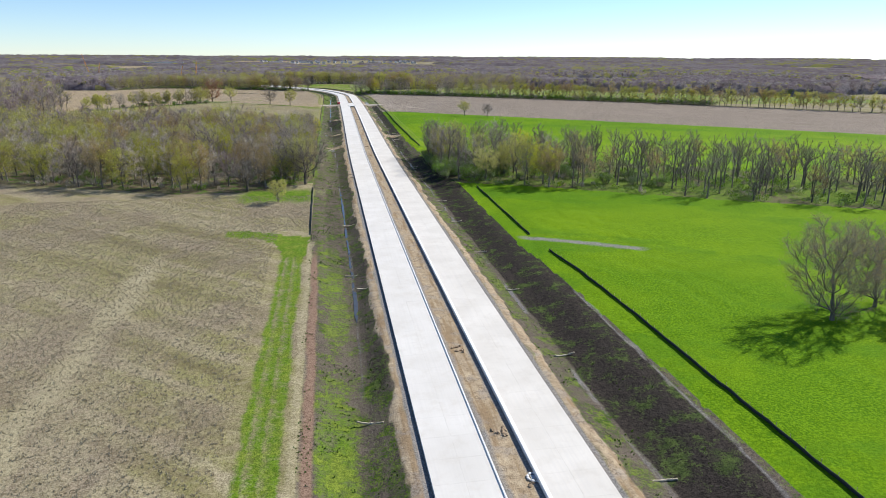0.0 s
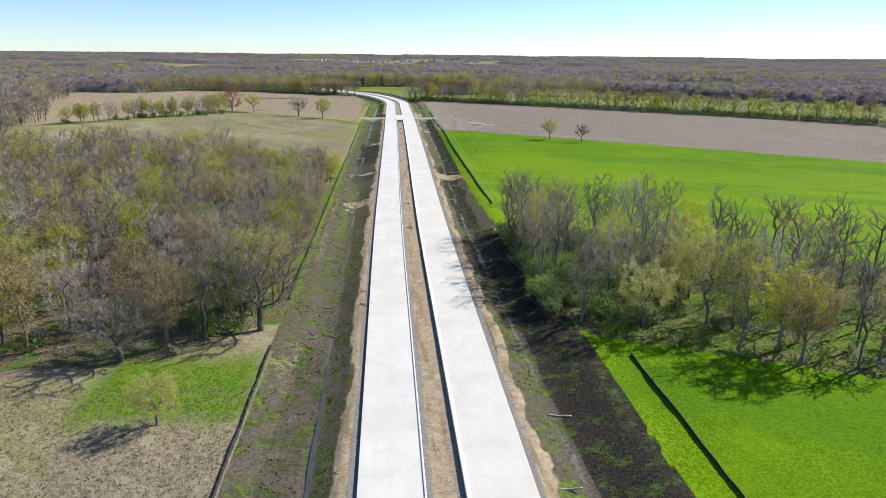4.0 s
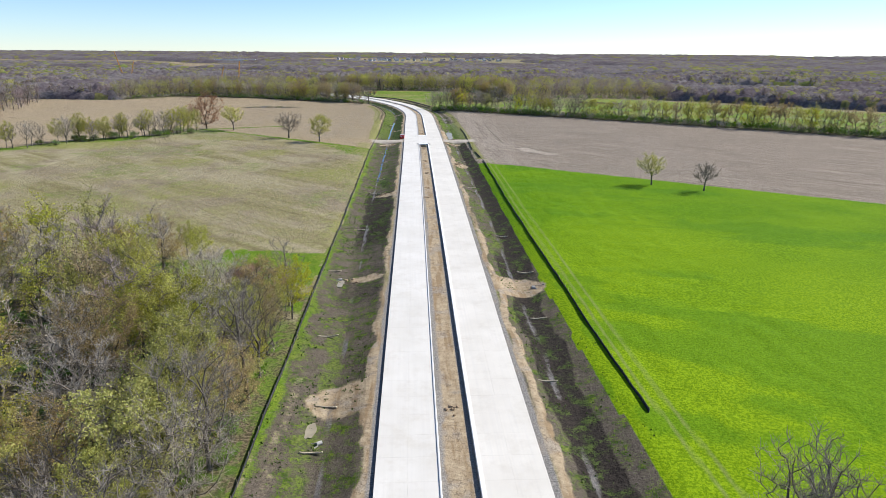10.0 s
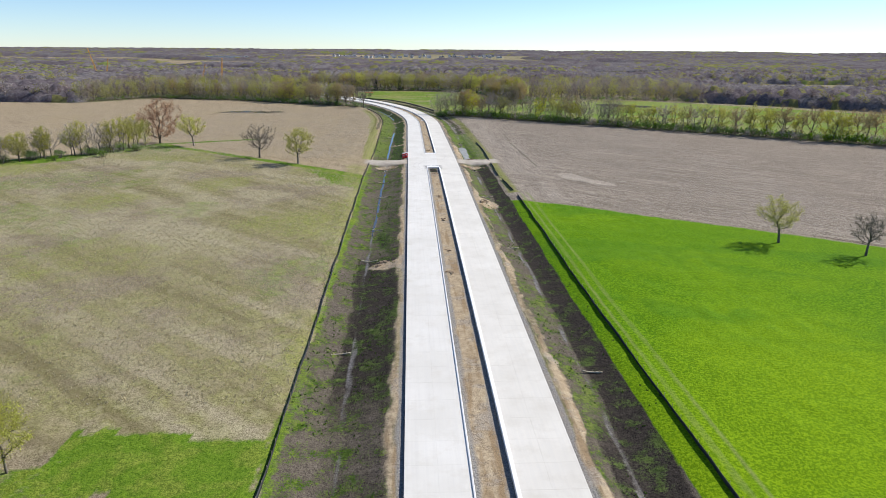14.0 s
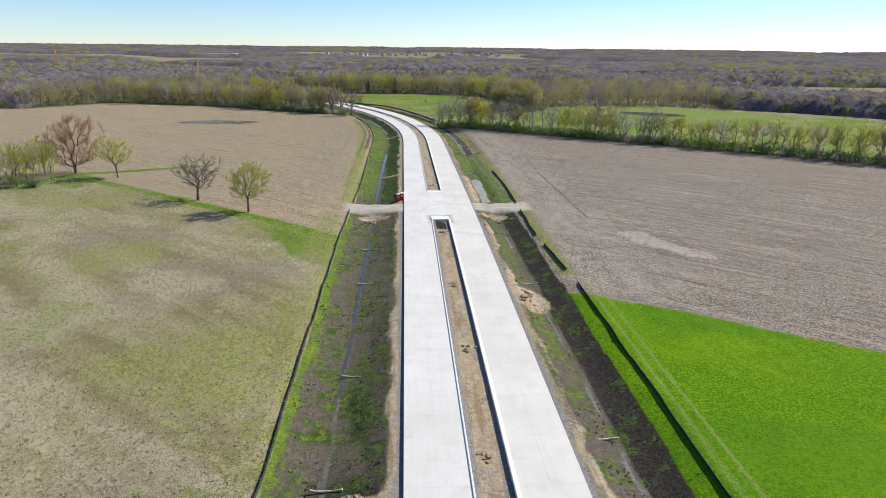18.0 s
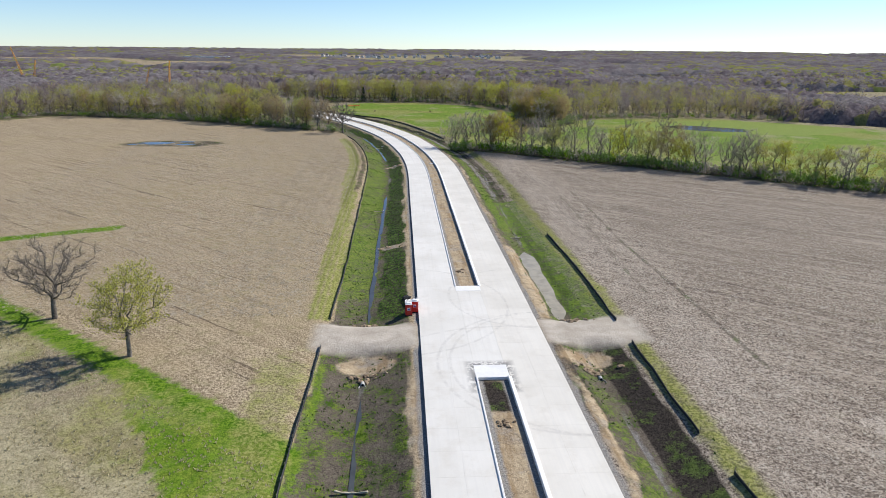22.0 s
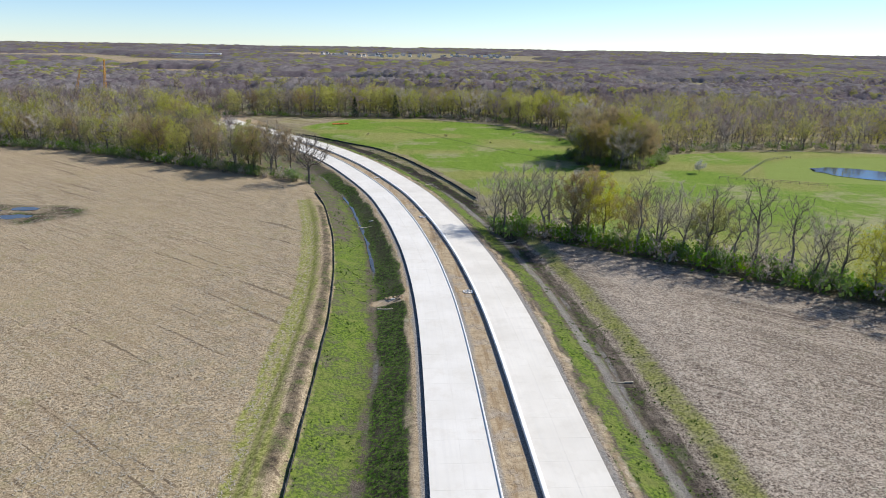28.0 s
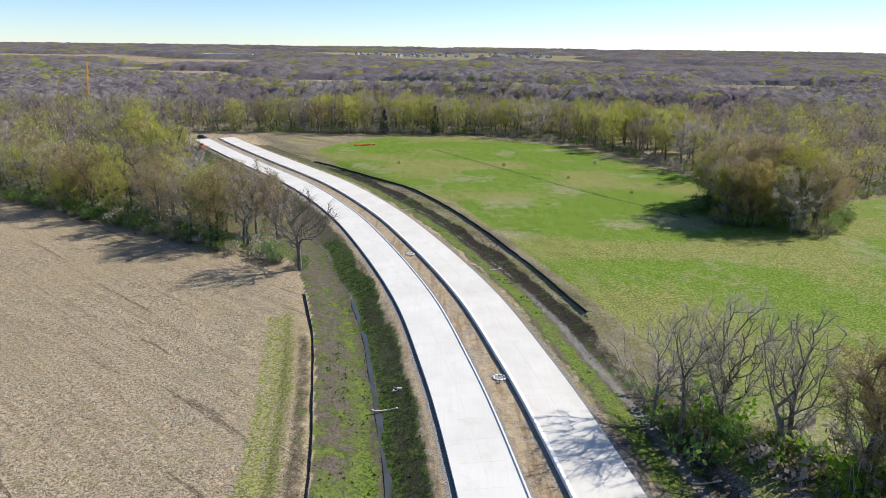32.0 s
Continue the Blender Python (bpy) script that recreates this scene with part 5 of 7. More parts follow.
def mass(name, xs, ys, variants, lo, hi, seed, label, mats, sink=0.0):
    """Many trees joined into one object; variants: (weight, arrays, twig slot, leaf slot)."""
    rng = np.random.default_rng(seed)
    w = np.array([v[0] for v in variants], float)
    which = rng.choice(len(variants), size=len(xs), p=w / w.sum())
    zs = land(xs, ys, False)
    verts, faces, slots, tones_, n = [], [], [], [], 0
    for k, (x, y, z) in enumerate(zip(xs, ys, zs)):
        _, arrays, slot_t, slot_l = variants[which[k]]
        a, s = rng.random() * 6.28, rng.uniform(lo, hi)
        c, sn = math.cos(a) * s, math.sin(a) * s
        for (v, f), slot in zip(arrays, (0, slot_t, slot_l)):
            if len(v):
                verts.append(np.stack([v[:, 0] * c - v[:, 1] * sn + x, v[:, 0] * sn + v[:, 1] * c + y, v[:, 2] * s + z - sink], 1))
                faces.append(f + n), slots.append(np.full(len(f), slot, np.int32))
                tones_.append(np.full(len(v), (k * 0.618) % 1.0, np.float32))
                n += len(v)
    me = fill_mesh(bpy.data.meshes.new(name), np.concatenate(verts), np.concatenate(faces), None, True)
    for m in mats:
        me.materials.append(m)
    me.polygons.foreach_set("material_index", np.concatenate(slots))
    me.attributes.new("tone", "FLOAT", "POINT").data.foreach_set("value", np.concatenate(tones_))
    return tagged(new(name, me), label, "woods", kind="stuff")


FAR_BARE = wood("far_bare_twigs", (0.27, 0.235, 0.205), (0.44, 0.385, 0.345), 0.3, 0.32)
FAR_PURPLE = wood("far_purple_twigs", (0.23, 0.18, 0.172), (0.37, 0.295, 0.285), 0.3, 0.32)
WOOD_MATS = (BARK, TWIG, LEAF_BUD, LEAF_BROWN, FAR_BARE, FAR_PURPLE, LEAF_GREEN, TWIG_BUD, TWIG_HAZE, TWIG_GREY)
THIN = [(4, thin_tree(101, 0), 1, 1), (4, thin_tree(102, 0, width=11.5, twigs=13), 1, 1), (3, thin_tree(107, 0, height=15, width=9, vase=0.5, twigs=13), 5, 1), (5, thin_tree(103, 3, leaf=0.17, twigs=8, width=9.5), 7, 2), (5, thin_tree(104, 3, leaf=0.17, twigs=8, width=8.5, height=15), 7, 2), (4, thin_tree(105, 2, leaf=0.17, twigs=10, width=9), 8, 3)]
rest = (wx <= -29) & (wx > -190) & (wy < 470)
deep = rest & (wx < -120)
rest = rest & (wx >= -120)
mass("woods", wx[rest], wy[rest], THIN, 0.85, 1.2, 21, "mixed bare and budding woodland west of the highway", WOOD_MATS)
mass("woods", nxs[~near_n], nys[~near_n], THIN, 1.0, 1.35, 26, "budding trees along the far edge of the stubble", WOOD_MATS)
mass("woods", *far_hedge, THIN[3:] + THIN[1:2], 0.9, 1.2, 25, "far end of the hedgerow", WOOD_MATS)
east_far = ex > 190
LANKY = [(5, thin_tree(111, 0, height=16, width=6.5, vase=0.7, clear=0.25, twigs=6, twig=1.1), 9, 9), (5, thin_tree(112, 0, height=15, width=8, vase=0.75, clear=0.12, twigs=6, twig=1.1), 9, 9), (4, thin_tree(113, 0, height=16, width=7.5, vase=0.6, clear=0.3, twigs=6, twig=1.1), 9, 9), (1, thin_tree(114, 2, leaf=0.16, twigs=6, width=7.5), 7, 2), (1, thin_tree(115, 1, leaf=0.16, twigs=7, width=8), 8, 3)]
mass("woods", ex[~close & ~east_far], ey[~close & ~east_far], LANKY, 0.85, 1.15, 22, "woodland strip running off through the green crop", WOOD_MATS)


def sparse_tree(seed, leaves, **more):
    return grow_tree(**{**dict(seed=seed, height=14, width=10.5, nodes=15, clear=0.15, twigs=5, twig=2.3, fine=0.075, leaves=leaves, leaf=0.34, fluff=0.7, sides=3), **more})


SPARSE = [(5, sparse_tree(131, 0, twigs=7), 4, 4), (5, sparse_tree(132, 0, twigs=7, width=9), 5, 5), (4, sparse_tree(133, 1), 7, 2), (4, sparse_tree(134, 1, width=12), 7, 2), (3, sparse_tree(135, 1), 8, 3)]


mass("woods", np.r_[wx[deep], ex[east_far]], np.r_[wy[deep], ey[east_far]], SPARSE, 0.9, 1.2, 27, "bare and budding woodland farther from the highway", WOOD_MATS)
FARTHER = [(5, sparse_tree(141, 0, nodes=8, twigs=8, twig=2.8, fine=0.12), 4, 4), (5, sparse_tree(142, 0, nodes=8, twigs=8, twig=2.8, fine=0.12, width=9), 5, 5), (4, sparse_tree(143, 1, nodes=8, twigs=5, twig=2.8, fine=0.1, leaf=0.5), 4, 2), (3, sparse_tree(144, 1, nodes=8, twigs=5, twig=2.8, fine=0.1, leaf=0.5), 5, 3)]


def outside(xs, ys):
    """Keeps the places that are open for woods."""
    u, s = road_coords(xs, ys)
    return ~(inside(MEADOW, xs, ys) | ((np.abs(s) < 34) & (u < 1104)))


band_n = [(-800, 935), (-345, 915), (-268, 910), (-225, 972), (-140, 960), (-60, 920), (-46, 935), (-80, 985), (-112, 1030), (-135, 1068), (-104, 1086), (-50, 1086), (22, 1086), (72, 1058),
          (96, 1000), (103, 968), (128, 937), (160, 946), (205, 950), (245, 945), (320, 895), (440, 760), (580, 580), (760, 580), (760, 1150), (-800, 1150)]
bx, by = scatter(band_n, 8.6, 31)
ok = outside(bx, by)
bx, by = bx[ok], by[ok]
away = np.hypot(bx, by - 1030)
edge, middle = away < 125, (away >= 125) & (away < 300)
mass("woods", bx[edge], by[edge], THIN + [(9, thin_tree(106, 3, leaf=0.2, twigs=8, width=8.5), 7, 2)], 1.1, 1.5, 32, "bare and budding woodland round the end of the highway", WOOD_MATS)
mass("woods", bx[middle], by[middle], SPARSE, 0.9, 1.3, 33, "belt of early spring woodland behind the fields", WOOD_MATS)
lx, ly = scatter([(-190, 430), (-190, 540), (-270, 700), (-330, 900), (-420, 890), (-420, 330), (-330, 330)], 11.0, 34)
mass("woods", lx, ly, FARTHER, 1.0, 1.4, 35, "woodland west of the fields", WOOD_MATS)


def canopy_material():
    """Bare and budding crowns from afar; each crown's own tone is stored on the sheet."""
    m, tree, bsdf = material("far_canopy")
    place = position(tree)
    tone = tree.nodes.new("ShaderNodeAttribute")
    tone.attribute_name = "tone"
    tone = tone.outputs["Fac"]
    grain, patch, slow = noise_node(tree, place, 0.45, 6, 0.8), noise_node(tree, place, 0.012, 4), noise_node(tree, place, 0.0018, 4)
    bare = mix_rgb(tree, ramp(tree, grain, 0.40, 0.60), (0.18, 0.164, 0.164), (0.39, 0.355, 0.358))
    purple = mix_rgb(tree, ramp(tree, grain, 0.40, 0.60), (0.15, 0.126, 0.135), (0.31, 0.265, 0.28))
    bud = mix_rgb(tree, ramp(tree, grain, 0.40, 0.60), (0.24, 0.235, 0.09), (0.42, 0.40, 0.16))
    green = mix_rgb(tree, ramp(tree, grain, 0.40, 0.60), (0.20, 0.25, 0.08), (0.34, 0.40, 0.13))
    colour = mix_rgb(tree, ramp(tree, calc(tree, "ADD", patch, calc(tree, "MULTIPLY", tone, 0.16)), 0.54, 0.60), bare, purple)
    colour = mix_rgb(tree, ramp(tree, calc(tree, "ADD", tone, calc(tree, "MULTIPLY", calc(tree, "SUBTRACT", slow, 0.5), 1.6)), 0.74, 0.77), colour, bud)
    colour = mix_rgb(tree, ramp(tree, calc(tree, "ADD", tone, calc(tree, "MULTIPLY", calc(tree, "SUBTRACT", slow, 0.5), 1.0)), 0.955, 0.96), colour, green)
    hsv = tree.nodes.new("ShaderNodeHueSaturation")
    wire(tree, ramp(tree, calc(tree, "FRACT", calc(tree, "MULTIPLY", tone, 37.0)), 0, 1, 0.84, 1.14), hsv.inputs["Value"])
    wire(tree, colour, hsv.inputs["Color"])
    colour = hsv.outputs[0]
    wire(tree, colour, bsdf.inputs["Base Color"])
    bsdf.inputs["Roughness"].default_value, bsdf.inputs["Specular IOR Level"].default_value = 1.0, 0.0
    bumped(tree, bsdf, grain, 0.5, 0.6)
    glow = tree.nodes.new("ShaderNodeBsdfTranslucent")
    wire(tree, colour, glow.inputs["Color"])
    blend = tree.nodes.new("ShaderNodeMixShader")
    blend.inputs[0].default_value = 0.5
    wire(tree, bsdf.outputs[0], blend.inputs[1]), wire(tree, glow.outputs[0], blend.inputs[2])
    wire(tree, blend.outputs[0], tree.nodes["Material Output"].inputs["Surface"])
    return m


CANOPY = canopy_material()


def canopy(name, px, py, nx_, open_to, gap, label):
    """A sheet of joined crowns over px, py (rows of nx_ points), left out where open_to says so."""
    rng = np.random.default_rng(41)
    ground_z = land(px, py, False)
    ci, cj = np.floor(px / gap).astype(int), np.floor(py / gap).astype(int)
    top, tone = np.zeros(len(px)), np.zeros(len(px))
    for di in (-1, 0, 1):                                   # the highest of the nine nearest crowns
        for dj in (-1, 0, 1):
            i, j = ci + di, cj + dj
            cx, cy = (i + 0.15 + 0.7 * hashed(i, j, 1)) * gap, (j + 0.15 + 0.7 * hashed(i, j, 2)) * gap
            far = np.hypot(px - cx, py - cy) / (gap * (0.62 + 0.35 * hashed(i, j, 3)))
            h = (10.0 + 5.0 * hashed(i, j, 4)) * np.sqrt(np.clip(1.0 - 0.55 * far * far, 0, 1))
            tone = np.where(h > top, hashed(i, j, 5), tone)
            top = np.maximum(top, h)
    top = top + rng.uniform(-1.0, 1.0, len(px))
    full = sum(~open_to(px + r * math.cos(a), py + r * math.sin(a)) * 1.0 for r in (gap, 2.5 * gap) for a in np.linspace(0, 5.5, 8)) / 16
    v = np.stack([px, py, ground_z + np.maximum(top, 2.5) * full ** 1.5], 1)
    n_rows = len(px) // nx_
    c = (np.arange(n_rows - 1)[:, None] * nx_ + np.arange(nx_ - 1)[None, :]).ravel()
    q = np.stack([c, c + 1, c + nx_ + 1, c + nx_], 1)
    gone = open_to(px, py)
    v[gone, 2] = ground_z[gone] - 0.5
    q = q[~gone[q].all(1)]
    used = np.unique(q)
    back = np.zeros(len(px), int)
    back[used] = np.arange(len(used))
    me = fill_mesh(bpy.data.meshes.new(name), v[used], back[q], CANOPY)
    me.attributes.new("tone", "FLOAT", "POINT").data.foreach_set("value", tone[used].astype(np.float32))
    return tagged(new(name, me), label, "woods", kind="stuff")


def wooded(x, y):
    """Where the canopy of the woods beyond stands."""
    inner = (np.hypot(x, y - 1030) > 292) & (inside(band_n, x, y) | (y > 1140)) | ((x < -412) & (y > 300)) | ((x > 570) & (y > 240))
    return inner & ~clearings(x, y)


def near_open(x, y):
    return ~wooded(x, y)


def far_open(x, y):
    return clearings(x, y)


# single trees hide the rim of the canopy
rx_, ry_ = scatter([(-880, 250), (880, 250), (880, 1500), (-880, 1500)], 12.5, 36)
rim = wooded(rx_, ry_) & ~np.all([wooded(rx_ + 17 * math.cos(a), ry_ + 17 * math.sin(a)) for a in np.linspace(0, 5.5, 8)], axis=0) & (np.hypot(rx_, ry_ - 1030) > 292)
mass("woods", rx_[rim], ry_[rim], FARTHER, 0.95, 1.3, 37, "rows of trees at the rim of the woods", WOOD_MATS)


px, py = [a.ravel() for a in np.meshgrid(np.arange(-900, 900, 3.6), np.arange(240, 1640, 3.6))]
canopy("woods", px, py, 500, near_open, 7.5, "early spring woodland beyond the fields")
ang, rad = np.radians(np.linspace(-60, 60, 520)), 1050 * (4750 / 1050) ** np.linspace(0, 1, 190)
AA, RR = [a.ravel() for a in np.meshgrid(ang, rad)]
canopy("woods", RR * np.sin(AA), 560 + RR * np.cos(AA), 520, lambda x, y: far_open(x, y) | ((np.abs(x) < 880) & (y < 1620)), 16.0, "distant woodland reaching to the horizon")

# ---------------------------------------------------------------- things of the building site
FABRIC = plain("silt_fabric", (0.010, 0.011, 0.013), (0.028, 0.029, 0.032), 4.0, 0.7, 0.3)
STAKE = plain("stake_wood", (0.30, 0.24, 0.16), (0.46, 0.38, 0.27), 8.0, 0.9, 0.2)
STRAW = plain("straw_netting", (0.36, 0.30, 0.20), (0.58, 0.51, 0.38), 7.0, 0.95, 0.5)
PIPE = plain("pipe_concrete", (0.36, 0.35, 0.32), (0.52, 0.50, 0.46), 4.0, 0.85, 0.3)
# near-black paint that stands for the shade inside the pipes
PIPE_SHADE = plain("pipe_shade_black", (0.012, 0.011, 0.010), (0.03, 0.028, 0.025), 4.0, 0.95, 0.1)
STONE = plain("rubble", (0.17, 0.148, 0.12), (0.34, 0.295, 0.24), 3.0, 0.9, 0.4, spread=0.25)
CLOD = plain("clay_clods", (0.20, 0.14, 0.085), (0.40, 0.30, 0.19), 3.0, 0.95, 0.5, spread=0.2)
BAG = plain("white_sandbag", (0.62, 0.60, 0.56), (0.80, 0.78, 0.74), 5.0, 0.9, 0.3)
RED = plain("red_plastic", (0.48, 0.022, 0.018), (0.60, 0.035, 0.025), 3.0, 0.4, 0.0)
WHITE = plain("white_plastic", (0.70, 0.70, 0.69), (0.82, 0.82, 0.81), 3.0, 0.45, 0.0)
BLUE = plain("blue_sign", (0.03, 0.10, 0.36), (0.05, 0.14, 0.42), 3.0, 0.5, 0.0)
STEEL = plain("galvanised_steel", (0.42, 0.43, 0.44), (0.58, 0.59, 0.60), 6.0, 0.4, 0.1, 0.8)
RUBBER = plain("rubber", (0.014, 0.014, 0.015), (0.032, 0.032, 0.033), 8.0, 0.85, 0.3)
ORANGE = plain("orange_paint", (0.62, 0.16, 0.03), (0.74, 0.22, 0.05), 3.0, 0.45, 0.0)
YELLOW = plain("crane_paint", (0.66, 0.30, 0.03), (0.78, 0.38, 0.05), 1.0, 0.5, 0.0)
NAVY = plain("navy_car_paint", (0.012, 0.025, 0.065), (0.02, 0.04, 0.09), 2.0, 0.25, 0.0)
LOGS = plain("cut_branches", (0.20, 0.16, 0.115), (0.40, 0.34, 0.26), 4.0, 0.95, 0.4, spread=0.3)


def glass_material(name, tint, rough):
    m, tree, bsdf = material(name)
    bsdf.inputs["Base Color"].default_value = (*tint, 1)
    bsdf.inputs["Roughness"].default_value = rough
    bsdf.inputs["Specular IOR Level"].default_value = 0.6
    return m


CAR_GLASS = glass_material("dark_car_glass", (0.01, 0.012, 0.014), 0.06)


def water_material(name, deep, rough, chop):
    m, tree, bsdf = material(name)
    place = position(tree)
    n = noise_node(tree, place, 0.5, 4)
    wire(tree, mix_rgb(tree, ramp(tree, n, 0.4, 0.6), deep, tuple(1.25 * c for c in deep)), bsdf.inputs["Base Color"])
    bsdf.inputs["Roughness"].default_value, bsdf.inputs["IOR"].default_value = rough, 1.33
    bumped(tree, bsdf, noise_node(tree, place, 3.0, 3), chop, 0.02)
    return m


DITCH_WATER = water_material("ditch_water", (0.055, 0.060, 0.062), 0.08, 0.1)
SILT_WATER = water_material("silty_water", (0.30, 0.262, 0.185), 0.25, 0.1)
POND_WATER = water_material("pond_water", (0.018, 0.024, 0.03), 0.08, 0.15)


def height(x, y):
    return float(land([x], [y])[0])


def blob(sx, sy, sz, seed, rough=0.2, sub=2):
    """A lumpy stone, clod or heap."""
    bm = bmesh.new()
    bmesh.ops.create_icosphere(bm, subdivisions=sub, radius=1.0)
    for v in bm.verts:
        k = 1 + rough * 2 * (noise.noise(v.co * 1.7 + Vector((seed * 3.1, seed, 0))))
        v.co = Vector((v.co.x * sx * k, v.co.y * sy * k, v.co.z * sz * k))
    return bm


# silt fences: black fabric on wooden stakes
stake_mesh = mesh_of("stake", add_box(bmesh.new(), (-0.025, -0.025, -0.3), (0.025, 0.025, 0.95), 0.006), STAKE)


def silt_fence(points, label, gap=2.6, tall=0.52):
    p = spline(points, 1.3)
    p[:, 0] += 0.25 * (wave(p[:, 0], p[:, 1], 7, 61) - 0.5)
    z = land(p[:, 0], p[:, 1])
    base = Vector((p[0, 0], p[0, 1], z[0]))
    ob = thing("silt_fence", base, label, "fence", "silt fences")
    way = np.gradient(p, axis=0)
    way /= np.linalg.norm(way, axis=1)[:, None] + 1e-9
    side = np.stack([way[:, 1], -way[:, 0]], 1)
    top = tall * (0.82 + 0.3 * wave(p[:, 0], p[:, 1], 4.0, 62))
    lean = 0.22 * (wave(p[:, 0], p[:, 1], 9, 63) - 0.5)
    rows = []
    for a, b in ((-0.02, 0.0), (-0.02, 1.0), (0.02, 1.0), (0.02, 0.0)):
        q = p + side * (a + lean * b)[:, None] if b else p + side * a
        rows.append(np.column_stack([q, z + top * b - 0.12 * (1 - b)]))
    verts = np.stack(rows, 1).reshape(-1, 3) - np.array(base)
    faces = [(4 * k + i, 4 * k + (i + 1) % 4, 4 * k + 4 + (i + 1) % 4, 4 * k + 4 + i) for k in range(len(p) - 1) for i in range(4)]
    part("fabric", fill_mesh(bpy.data.meshes.new("fabric"), verts, faces, FABRIC), None, ob, "black woven fabric")
    for k in range(0, len(p), max(1, int(gap / 1.3))):
        st = part("stake", stake_mesh, None, ob)
        st.location = Vector((p[k, 0] + side[k, 0] * 0.06, p[k, 1] + side[k, 1] * 0.06, z[k])) - base
    return ob


def along(u0, u1, table, step=18.0):
    out = []
    for u in np.linspace(u0, u1, max(3, int((u1 - u0) / step) + 1)):
        q = beside(u, float(np.interp(u, [t[0] for t in table], [t[1] for t in table])))
        out.append((q.x, q.y))
    return out


for u0, u1, table, label in (
    (166, 229, FENCE_WEST, "black silt fence between dry meadow and bare verge"), (248, 585, FENCE_WEST, "long black silt fence along wood and dry grass"),
    (596, 862, FENCE_WEST, "black silt fence along the corn stubble"), (40, 143, FENCE_EAST, "black silt fence along the green crop"),
    (157, 222, FENCE_EAST, "black silt fence along the green crop"), (326, 526, FENCE_EAST, "long black silt fence in the green crop"),
    (533, 552, FENCE_EAST, "short length of sagging silt fence"), (559, 584, FENCE_EAST, "short length of silt fence beside the stubble"), (592, 647, FENCE_EAST, "black silt fence beside the muddy pool"),
):
    silt_fence(along(u0, u1, table), label)
silt_fence([(31.5, 845), (27.0, 864), (21.5, 883), (13.5, 908), (4.0, 932), (-5.5, 951), (-21.5, 974), (-38, 996), (-48, 1008)], "black silt fence along the green meadow")

# straw wattles pegged across the ditches
def wattle(length, bend, seed):
    bm = bmesh.new()
    n = 14
    rng = np.random.default_rng(seed)
    pts = [((k / n - 0.5) * length, bend * abs(k / n - 0.5) * -1 + rng.normal() * 0.03, 0.10 + 0.75 * bend * (abs(k / n - 0.5) * 2) ** 1.6) for k in range(n + 1)]
    add_tube(bm, pts, [0.13 + 0.02 * rng.normal() for _ in pts], 7)
    return mesh_of("roll", bm, STRAW, True)


wattle_meshes = [wattle(3.6, 0.55, 1), wattle(2.9, 0.35, 2), wattle(3.2, 0.2, 3)]
peg = mesh_of("peg", add_box(bmesh.new(), (-0.02, -0.02, -0.2), (0.02, 0.02, 0.45), 0.005), STAKE)
WATTLES_WEST = [(3.6, 75.6), (5.4, 125.9), (3.5, 135.9), (4.0, 178.0), (0.4, 320.8), (0.9, 331.6), (-1.4, 353.8), (-3.7, 386.0), (-1.0, 421.5), (1.2, 466.3), (2.0, 491.5), (2.0, 529.6), (1.7, 552.0),
                (1.0, 678.1), (4.6, 752.7), (-2.6, 812.5), (-3.8, 923.0)]
WATTLES_EAST = [(36.1, 58.3), (35.9, 91.0), (36.0, 122.0), (35.4, 149.0), (34.8, 178.8), (32.5, 190.5), (35.5, 206.5), (32.4, 306.7), (33.2, 336.8), (36.4, 360.6), (38.1, 384.8), (37.0, 414.0), (34.5, 474.0), (35.1, 527.6),
                (36.1, 647.1), (39.4, 724.2), (34.5, 797.7), (17.0, 869.7)]
for k, (x, y) in enumerate(WATTLES_WEST + WATTLES_EAST):
    z = height(x, y)
    heading = 0 if y < 760 else 18
    ob = thing("straw_wattle", pose(x, y, z, 0, 0, heading + (k * 37 % 23) - 11), "pale straw wattle pegged across the ditch", "erosion roll", "straw wattles")
    part("roll", wattle_meshes[k % 3], None, ob)
    for dx in (-1.0, 0.0, 1.0):
        part("peg", peg, None, ob).location = (dx, -0.08, 0.1)

